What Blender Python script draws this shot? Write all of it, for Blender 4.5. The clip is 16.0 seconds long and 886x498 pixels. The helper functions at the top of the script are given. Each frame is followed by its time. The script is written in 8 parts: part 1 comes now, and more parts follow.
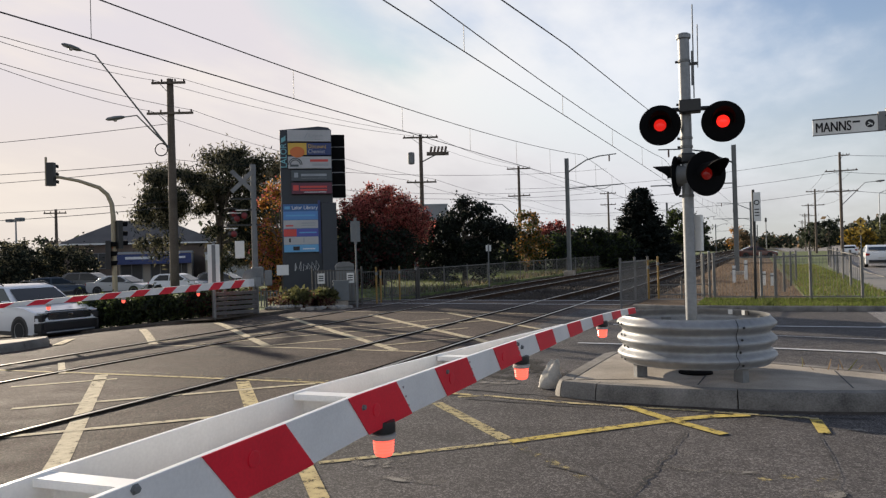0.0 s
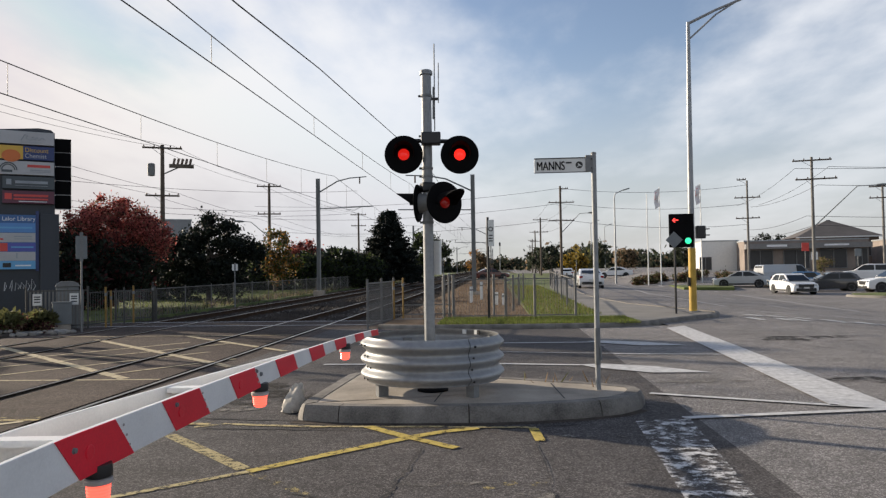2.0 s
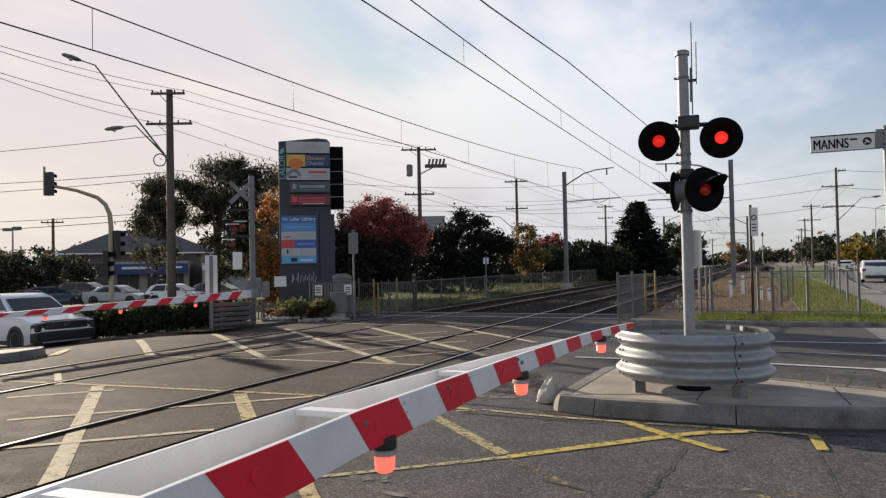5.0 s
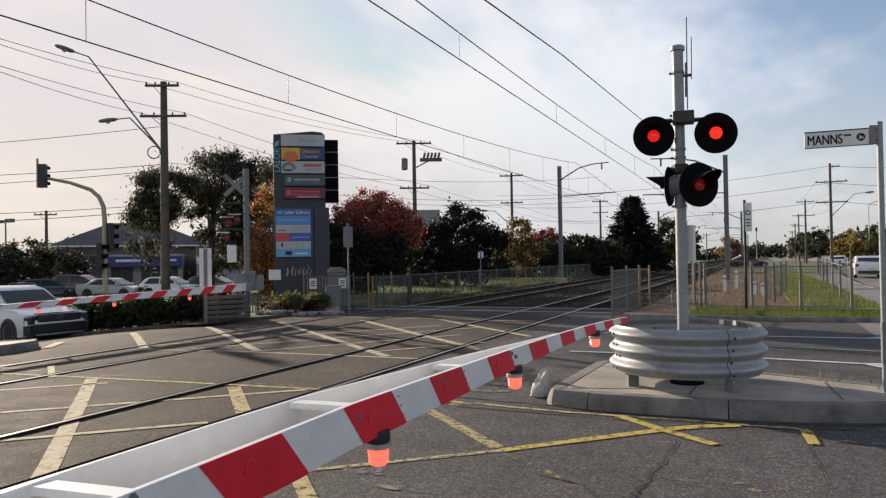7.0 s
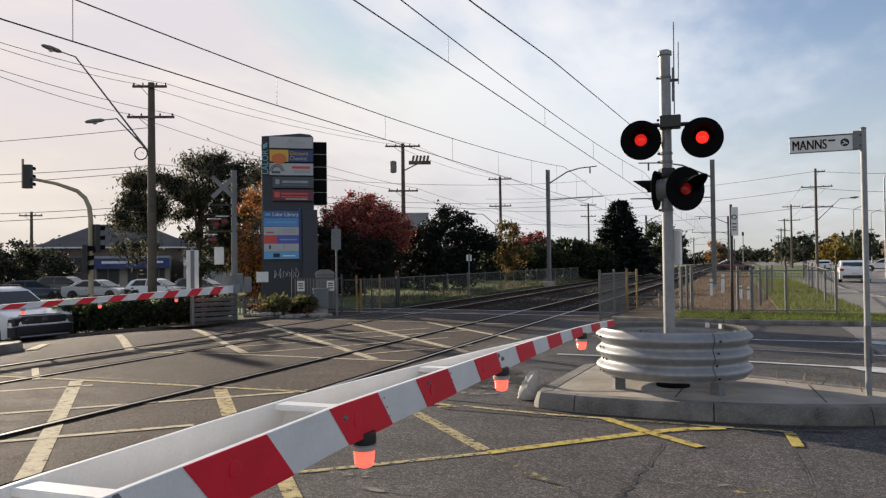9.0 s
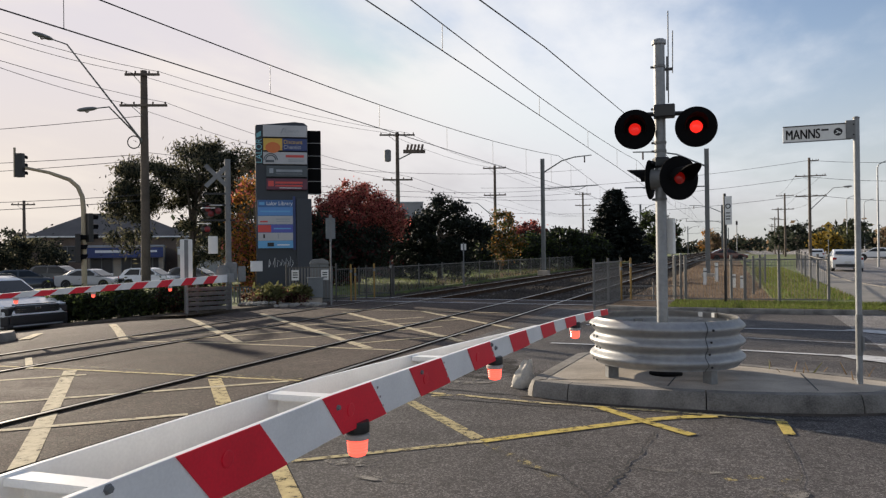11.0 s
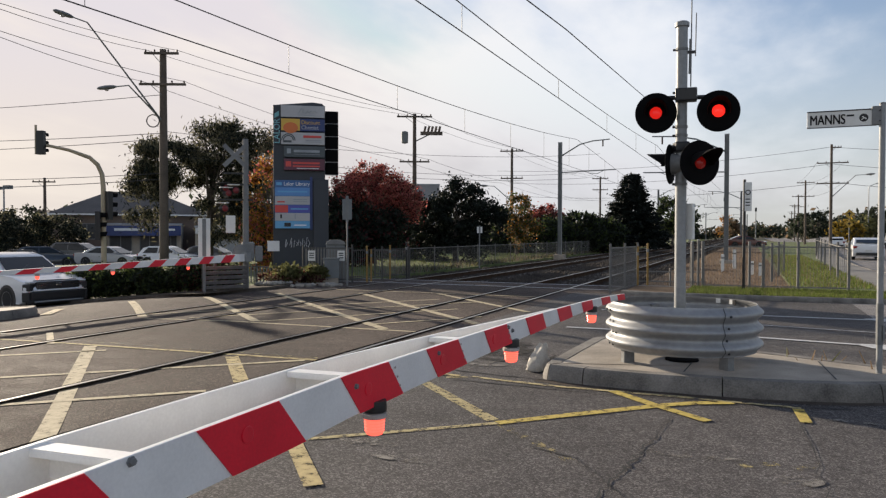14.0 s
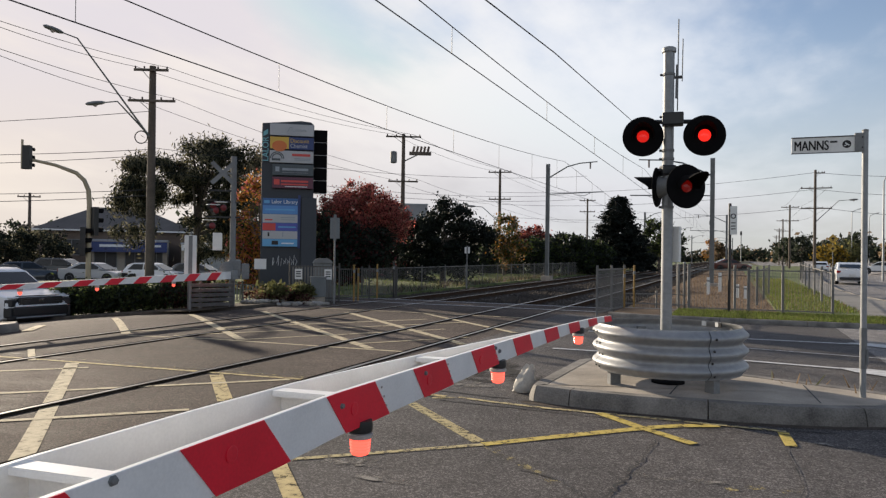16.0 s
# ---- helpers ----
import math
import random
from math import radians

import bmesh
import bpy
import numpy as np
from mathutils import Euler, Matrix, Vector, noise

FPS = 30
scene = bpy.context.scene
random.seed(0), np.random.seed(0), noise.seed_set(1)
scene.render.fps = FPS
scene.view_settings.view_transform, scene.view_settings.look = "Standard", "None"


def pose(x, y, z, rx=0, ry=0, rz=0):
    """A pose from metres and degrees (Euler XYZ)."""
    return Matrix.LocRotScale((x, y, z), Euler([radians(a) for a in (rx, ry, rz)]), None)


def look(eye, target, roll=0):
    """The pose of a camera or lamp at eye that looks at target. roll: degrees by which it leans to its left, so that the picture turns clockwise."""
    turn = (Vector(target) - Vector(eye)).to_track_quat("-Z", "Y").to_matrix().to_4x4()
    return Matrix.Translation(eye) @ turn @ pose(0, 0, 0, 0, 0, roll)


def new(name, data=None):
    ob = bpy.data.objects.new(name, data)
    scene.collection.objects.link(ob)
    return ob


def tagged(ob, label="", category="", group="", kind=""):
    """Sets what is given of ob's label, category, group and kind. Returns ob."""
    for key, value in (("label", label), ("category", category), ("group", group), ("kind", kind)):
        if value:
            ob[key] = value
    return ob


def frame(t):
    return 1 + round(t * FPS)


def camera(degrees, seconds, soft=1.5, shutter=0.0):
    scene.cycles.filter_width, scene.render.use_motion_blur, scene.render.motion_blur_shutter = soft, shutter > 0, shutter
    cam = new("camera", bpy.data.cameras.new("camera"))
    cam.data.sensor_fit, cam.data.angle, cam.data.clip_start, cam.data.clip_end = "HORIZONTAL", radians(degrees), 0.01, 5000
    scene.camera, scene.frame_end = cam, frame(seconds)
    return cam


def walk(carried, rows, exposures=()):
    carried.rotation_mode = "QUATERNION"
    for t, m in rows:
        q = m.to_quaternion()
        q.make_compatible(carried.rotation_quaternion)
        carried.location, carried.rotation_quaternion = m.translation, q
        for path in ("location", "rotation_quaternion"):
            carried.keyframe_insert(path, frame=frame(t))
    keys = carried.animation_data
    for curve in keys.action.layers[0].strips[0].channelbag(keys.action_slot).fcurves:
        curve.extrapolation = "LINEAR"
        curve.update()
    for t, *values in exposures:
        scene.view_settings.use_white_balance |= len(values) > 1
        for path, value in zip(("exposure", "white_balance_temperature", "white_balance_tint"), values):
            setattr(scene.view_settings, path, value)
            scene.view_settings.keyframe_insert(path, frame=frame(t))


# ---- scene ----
cam = camera(63.0, 16.0, soft=1.3)
PATH = [
    (0.0, pose(0.012, 0.025, 1.630, 90.39, 1.56, 23.90)),
    (0.5, pose(0.011, 0.025, 1.633, 90.79, 1.40, 22.13)),
    (1.0, pose(0.028, 0.029, 1.651, 91.08, 1.17, 17.87)),
    (1.5, pose(0.054, 0.021, 1.669, 91.45, 0.90, 10.63)),
    (2.0, pose(0.073, 0.017, 1.665, 91.51, 0.91, 4.33)),
    (2.3, pose(0.073, 0.008, 1.660, 91.36, 1.03, 3.10)),
    (2.5, pose(0.071, -0.001, 1.659, 91.34, 1.13, 3.52)),
    (3.0, pose(0.050, 0.002, 1.666, 91.63, 1.44, 9.49)),
    (3.5, pose(0.015, -0.003, 1.663, 92.03, 1.57, 17.25)),
    (4.0, pose(-0.003, -0.005, 1.653, 91.94, 1.39, 22.15)),
    (4.2, pose(-0.003, -0.003, 1.652, 91.80, 1.33, 23.35)),
    (6.5, pose(-0.002, 0.003, 1.647, 90.86, 1.08, 23.68)),
    (7.0, pose(-0.000, 0.000, 1.650, 90.84, 0.92, 23.25)),
    (7.5, pose(-0.002, 0.000, 1.651, 90.88, 0.79, 22.92)),
    (8.0, pose(-0.000, -0.000, 1.644, 90.98, 0.68, 22.62)),
    (8.5, pose(0.006, -0.004, 1.644, 91.10, 0.67, 22.46)),
    (11.0, pose(0.018, -0.001, 1.648, 90.19, 0.72, 21.92)),
    (11.5, pose(0.020, 0.005, 1.648, 89.79, 0.59, 21.97)),
    (12.0, pose(0.023, 0.008, 1.647, 89.44, 0.38, 22.13)),
    (12.5, pose(0.000, 0.003, 1.644, 89.14, 0.13, 22.36)),
    (13.0, pose(-0.006, -0.005, 1.644, 88.93, 0.00, 22.64)),
    (13.5, pose(-0.006, -0.012, 1.645, 88.84, -0.06, 22.92)),
    (14.0, pose(0.001, -0.003, 1.642, 88.82, -0.10, 23.16)),
    (14.5, pose(0.002, -0.010, 1.639, 88.96, -0.18, 23.23)),
    (15.0, pose(-0.006, -0.008, 1.638, 89.25, -0.33, 23.06)),
    (15.5, pose(-0.006, -0.009, 1.641, 89.75, -0.55, 22.69)),
    (16.0, pose(-0.001, -0.008, 1.641, 90.41, -0.77, 22.17)),
]
walk(cam, PATH)

# ---- light ----
SUN_LEFT, SUN_UP = 62.6, 16.0          # degrees left of the track's way, degrees above the horizon
world = bpy.data.worlds.new("sky")
scene.world = world
world.use_nodes = True
wn, wl = world.node_tree.nodes, world.node_tree.links
wn.clear()
w_out = wn.new("ShaderNodeOutputWorld")
w_bg = wn.new("ShaderNodeBackground")
w_bg.inputs["Strength"].default_value = 0.1
w_sky = wn.new("ShaderNodeTexSky")
w_sky.sky_type = "NISHITA"
w_sky.sun_disc = False
w_sky.sun_elevation, w_sky.sun_rotation = radians(SUN_UP), radians(-SUN_LEFT)
w_sky.dust_density = 0.6
w_co = wn.new("ShaderNodeTexCoord")
w_sep = wn.new("ShaderNodeSeparateXYZ")
wl.new(w_co.outputs["Generated"], w_sep.inputs[0])


def wmath(op, a, b=None, c=None):
    n = wn.new("ShaderNodeMath")
    n.operation = op
    for i, v in enumerate((a, b, c)):
        if v is None:
            continue
        if isinstance(v, (int, float)):
            n.inputs[i].default_value = v
        else:
            wl.new(v, n.inputs[i])
    return n.outputs[0]


# clouds lie on a flat layer: direction divided by its height
w_h = wmath("ADD", wmath("MAXIMUM", w_sep.outputs["Z"], 0.0), 0.13)
w_comb = wn.new("ShaderNodeCombineXYZ")
wl.new(wmath("DIVIDE", w_sep.outputs["X"], w_h), w_comb.inputs[0])
wl.new(wmath("DIVIDE", w_sep.outputs["Y"], w_h), w_comb.inputs[1])


def wnoise(scale, detail, stretch, turn, rough=0.55):
    m = wn.new("ShaderNodeMapping")
    m.inputs["Rotation"].default_value = (0, 0, radians(turn))
    m.inputs["Scale"].default_value = stretch
    wl.new(w_comb.outputs[0], m.inputs[0])
    n = wn.new("ShaderNodeTexNoise")
    n.inputs["Scale"].default_value, n.inputs["Detail"].default_value = scale, detail
    n.inputs["Roughness"].default_value = rough
    wl.new(m.outputs[0], n.inputs["Vector"])
    return n.outputs["Fac"]


w_c1 = wnoise(0.55, 5, (1.0, 0.45, 1), 35)
w_c2 = wnoise(1.7, 6, (1.0, 0.55, 1), 20, 0.6)
w_cover = wmath("ADD", wmath("MULTIPLY", w_c1, 0.75), wmath("MULTIPLY", w_c2, 0.25))
w_ramp = wn.new("ShaderNodeMapRange")
w_ramp.interpolation_type = "SMOOTHSTEP"
w_ramp.inputs["From Min"].default_value, w_ramp.inputs["From Max"].default_value = 0.43, 0.59
wl.new(w_cover, w_ramp.inputs["Value"])
# haze thickens to the horizon
w_haze = wn.new("ShaderNodeMapRange")
w_haze.interpolation_type = "SMOOTHSTEP"
w_haze.inputs["From Min"].default_value, w_haze.inputs["From Max"].default_value = 0.30, 0.02
wl.new(w_sep.outputs["Z"], w_haze.inputs["Value"])
# the cloud thins out overhead into clear blue
w_thin = wn.new("ShaderNodeMapRange")
w_thin.interpolation_type = "SMOOTHSTEP"
w_thin.inputs["From Min"].default_value, w_thin.inputs["From Max"].default_value = 0.36, 0.72
w_thin.inputs["To Min"].default_value, w_thin.inputs["To Max"].default_value = 0.92, 0.28
wl.new(w_sep.outputs["Z"], w_thin.inputs["Value"])
w_fac = wmath("MULTIPLY", wmath("MULTIPLY", w_ramp.outputs[0], w_thin.outputs[0]), wmath("MULTIPLY_ADD", w_haze.outputs[0], -0.65, 1.0))
w_hazy = wmath("MULTIPLY", w_haze.outputs[0], 0.8)
# cloud is brighter and warmer towards the sun
w_dot = wn.new("ShaderNodeVectorMath")
w_dot.operation = "DOT_PRODUCT"
wl.new(w_co.outputs["Generated"], w_dot.inputs[0])
SUN_WAY = Vector((-math.sin(radians(SUN_LEFT)) * math.cos(radians(SUN_UP)), math.cos(radians(SUN_LEFT)) * math.cos(radians(SUN_UP)), math.sin(radians(SUN_UP))))
w_dot.inputs[1].default_value = SUN_WAY
w_near = wn.new("ShaderNodeMapRange")
w_near.inputs["From Min"].default_value, w_near.inputs["From Max"].default_value = 0.45, 1.0
wl.new(w_dot.outputs["Value"], w_near.inputs["Value"])
w_near2 = wmath("POWER", w_near.outputs[0], 2.6)
w_cloud = wn.new("ShaderNodeMix")
w_cloud.data_type = "RGBA"
wl.new(w_near2, w_cloud.inputs["Factor"])
w_cloud.inputs["A"].default_value = (5.95, 6.05, 6.3, 1)
w_cloud.inputs["B"].default_value = (6.6, 5.8, 4.9, 1)
w_low = wn.new("ShaderNodeMix")
w_low.data_type = "RGBA"
wl.new(w_near2, w_low.inputs["Factor"])
w_low.inputs["A"].default_value = (3.55, 3.7, 4.0, 1)
w_low.inputs["B"].default_value = (5.9, 5.1, 4.25, 1)
w_blue = wn.new("ShaderNodeMix")
w_blue.data_type = "RGBA"
w_blue.blend_type = "MULTIPLY"
w_blue.inputs["Factor"].default_value = 1.0
# clamp the sky texture so the glow round the sun adds less light
w_clamp = wn.new("ShaderNodeVectorMath")
w_clamp.operation = "MINIMUM"
wl.new(w_sky.outputs[0], w_clamp.inputs[0])
w_clamp.inputs[1].default_value = (5.2, 5.2, 5.2)
wl.new(w_clamp.outputs[0], w_blue.inputs["A"])
w_blue.inputs["B"].default_value = (0.97, 0.91, 0.96, 1)
w_mix = wn.new("ShaderNodeMix")
w_mix.data_type = "RGBA"
w_mid = wn.new("ShaderNodeMix")
w_mid.data_type = "RGBA"
wl.new(w_hazy, w_mid.inputs["Factor"])
wl.new(w_blue.outputs["Result"], w_mid.inputs["A"])
wl.new(w_low.outputs["Result"], w_mid.inputs["B"])
wl.new(w_fac, w_mix.inputs["Factor"])
wl.new(w_mid.outputs["Result"], w_mix.inputs["A"])
wl.new(w_cloud.outputs["Result"], w_mix.inputs["B"])
wl.new(w_mix.outputs["Result"], w_bg.inputs["Color"])
wl.new(w_bg.outputs[0], w_out.inputs["Surface"])

sun_data = bpy.data.lights.new("sun", "SUN")
sun_data.energy, sun_data.angle, sun_data.color = 5.0, radians(0.8), (1.0, 0.86, 0.68)
sun = new("sun", sun_data)
sun.matrix_world = look(SUN_WAY * 200, (0, 0, 0))
scene.view_settings.exposure = 0.65


# ---- materials ----
def material(name, color, rough=0.6, metal=0.0, dark=0.75, light=1.15, grain=40.0, stain=1.2, bump=0.15, depth=0.004,
             emit=None, strength=0.0, random_tint=0.0, coat=0.0):
    """A surface with variation at two scales, fine relief and an uneven gloss."""
    m = bpy.data.materials.new(name)
    m.use_nodes = True
    nt = m.node_tree
    n, l = nt.nodes, nt.links
    b = n["Principled BSDF"]
    co = n.new("ShaderNodeTexCoord")
    fine, big = n.new("ShaderNodeTexNoise"), n.new("ShaderNodeTexNoise")
    for t, s, d in ((fine, grain, 3), (big, stain, 4)):
        t.inputs["Scale"].default_value, t.inputs["Detail"].default_value = s, d
        l.new(co.outputs["Object"], t.inputs["Vector"])
    mixer = n.new("ShaderNodeMath")
    mixer.operation = "MULTIPLY_ADD"
    l.new(big.outputs["Fac"], mixer.inputs[0])
    mixer.inputs[1].default_value = 0.65
    scaled = n.new("ShaderNodeMath")
    scaled.operation = "MULTIPLY"
    l.new(fine.outputs["Fac"], scaled.inputs[0])
    scaled.inputs[1].default_value = 0.35
    l.new(scaled.outputs[0], mixer.inputs[2])
    ramp = n.new("ShaderNodeMapRange")
    ramp.inputs["From Min"].default_value, ramp.inputs["From Max"].default_value = 0.32, 0.68
    ramp.inputs["To Min"].default_value, ramp.inputs["To Max"].default_value = dark, light
    l.new(mixer.outputs[0], ramp.inputs["Value"])
    value = ramp.outputs[0]
    if random_tint:
        info = n.new("ShaderNodeObjectInfo")
        rr = n.new("ShaderNodeMapRange")
        rr.inputs["To Min"].default_value, rr.inputs["To Max"].default_value = 1 - random_tint, 1 + random_tint
        l.new(info.outputs["Random"], rr.inputs["Value"])
        mm = n.new("ShaderNodeMath")
        mm.operation = "MULTIPLY"
        l.new(value, mm.inputs[0]), l.new(rr.outputs[0], mm.inputs[1])
        value = mm.outputs[0]
    tint = n.new("ShaderNodeVectorMath")
    tint.operation = "SCALE"
    tint.inputs[0].default_value = color
    l.new(value, tint.inputs["Scale"])
    l.new(tint.outputs[0], b.inputs["Base Color"])
    b.inputs["Roughness"].default_value, b.inputs["Metallic"].default_value = rough, metal
    b.inputs["Coat Weight"].default_value = coat
    if rough > 0.9:
        b.inputs["Specular IOR Level"].default_value = 0.15
    if bump:
        bm_ = n.new("ShaderNodeBump")
        bm_.inputs["Strength"].default_value, bm_.inputs["Distance"].default_value = bump, depth
        l.new(fine.outputs["Fac"], bm_.inputs["Height"])
        l.new(bm_.outputs[0], b.inputs["Normal"])
    if emit:
        b.inputs["Emission Color"].default_value = (*emit, 1)
        b.inputs["Emission Strength"].default_value = strength
    return m


def asphalt_material(name, color, patch, worn=0.0):
    """Bitumen: pale stone chips in dark binder, wheel-worn patches and fine relief."""
    m = bpy.data.materials.new(name)
    m.use_nodes = True
    n, l = m.node_tree.nodes, m.node_tree.links
    b = n["Principled BSDF"]
    co = n.new("ShaderNodeTexCoord")
    chips = n.new("ShaderNodeTexVoronoi")
    chips.inputs["Scale"].default_value = 84
    grit = n.new("ShaderNodeTexNoise")
    grit.inputs["Scale"].default_value, grit.inputs["Detail"].default_value = 130, 2
    mid = n.new("ShaderNodeTexNoise")
    mid.inputs["Scale"].default_value, mid.inputs["Detail"].default_value = 2.6, 5
    big = n.new("ShaderNodeTexNoise")
    big.inputs["Scale"].default_value, big.inputs["Detail"].default_value = 0.28, 4
    for t in (chips, grit, mid, big):
        l.new(co.outputs["Object"], t.inputs["Vector"])

    def ranged(sock, a, c, lo, hi):
        r = n.new("ShaderNodeMapRange")
        r.inputs["From Min"].default_value, r.inputs["From Max"].default_value = a, c
        r.inputs["To Min"].default_value, r.inputs["To Max"].default_value = lo, hi
        l.new(sock, r.inputs["Value"])
        return r.outputs[0]

    def times(a, c):
        r = n.new("ShaderNodeMath")
        r.operation = "MULTIPLY"
        l.new(a, r.inputs[0]), l.new(c, r.inputs[1])
        return r.outputs[0]
    chip_value = n.new("ShaderNodeSeparateColor")
    l.new(chips.outputs["Color"], chip_value.inputs[0])
    v = times(ranged(chip_value.outputs[0], 0.5, 1.0, 0.74, 1.9), ranged(grit.outputs["Fac"], 0.3, 0.7, 0.58, 1.42))
    v = times(v, ranged(mid.outputs["Fac"], 0.3, 0.7, 0.82, 1.18))
    blotch = n.new("ShaderNodeTexNoise")
    blotch.inputs["Scale"].default_value, blotch.inputs["Detail"].default_value = 14, 5
    l.new(co.outputs["Object"], blotch.inputs["Vector"])
    v = times(v, ranged(blotch.outputs["Fac"], 0.3, 0.7, 0.84, 1.16))
    v = times(v, ranged(big.outputs["Fac"], 0.35, 0.65, 1 - patch, 1 + patch))
    s = n.new("ShaderNodeVectorMath")
    s.operation = "SCALE"
    s.inputs[0].default_value = color
    l.new(v, s.inputs["Scale"])
    l.new(s.outputs[0], b.inputs["Base Color"])
    l.new(ranged(mid.outputs["Fac"], 0.3, 0.7, 0.80, 0.95), b.inputs["Roughness"])
    b.inputs["Specular IOR Level"].default_value = 0.12
    bump = n.new("ShaderNodeBump")
    bump.inputs["Strength"].default_value, bump.inputs["Distance"].default_value = 0.9, 0.010
    l.new(grit.outputs["Fac"], bump.inputs["Height"])
    l.new(bump.outputs[0], b.inputs["Normal"])
    return m


def paint_material(name, color, wear, scale=9.0, stretch=(1, 1, 1)):
    """Road paint worn through to the bitumen below."""
    m = bpy.data.materials.new(name)
    m.use_nodes = True
    n, l = m.node_tree.nodes, m.node_tree.links
    b = n["Principled BSDF"]
    co, mp = n.new("ShaderNodeTexCoord"), n.new("ShaderNodeMapping")
    mp.inputs["Scale"].default_value = stretch
    l.new(co.outputs["Object"], mp.inputs[0])
    a, c = n.new("ShaderNodeTexNoise"), n.new("ShaderNodeTexNoise")
    for t, s, d in ((a, scale, 6), (c, 120, 2)):
        t.inputs["Scale"].default_value, t.inputs["Detail"].default_value = s, d
        t.inputs["Roughness"].default_value = 0.7
        l.new(mp.outputs[0], t.inputs["Vector"])
    add = n.new("ShaderNodeMath")
    add.operation = "MULTIPLY_ADD"
    l.new(c.outputs["Fac"], add.inputs[0])
    add.inputs[1].default_value = 0.35
    l.new(a.outputs["Fac"], add.inputs[2])
    r = n.new("ShaderNodeMapRange")
    r.inputs["From Min"].default_value, r.inputs["From Max"].default_value = wear, wear + 0.10
    l.new(add.outputs[0], r.inputs["Value"])
    dirt = n.new("ShaderNodeMapRange")
    dirt.inputs["From Min"].default_value, dirt.inputs["From Max"].default_value = 0.3, 0.75
    dirt.inputs["To Min"].default_value, dirt.inputs["To Max"].default_value = 0.6, 1.15
    l.new(a.outputs["Fac"], dirt.inputs["Value"])
    tone = n.new("ShaderNodeVectorMath")
    tone.operation = "SCALE"
    tone.inputs[0].default_value = color
    l.new(dirt.outputs[0], tone.inputs["Scale"])
    l.new(tone.outputs[0], b.inputs["Base Color"])
    bare = n.new("ShaderNodeBsdfTransparent")
    mix = n.new("ShaderNodeMixShader")
    l.new(r.outputs[0], mix.inputs[0])
    l.new(bare.outputs[0], mix.inputs[1]), l.new(b.outputs[0], mix.inputs[2])
    l.new(mix.outputs[0], n["Material Output"].inputs["Surface"])
    b.inputs["Roughness"].default_value = 0.85
    b.inputs["Specular IOR Level"].default_value = 0.15
    bump = n.new("ShaderNodeBump")
    bump.inputs["Strength"].default_value, bump.inputs["Distance"].default_value = 0.5, 0.004
    l.new(c.outputs["Fac"], bump.inputs["Height"])
    l.new(bump.outputs[0], b.inputs["Normal"])
    return m


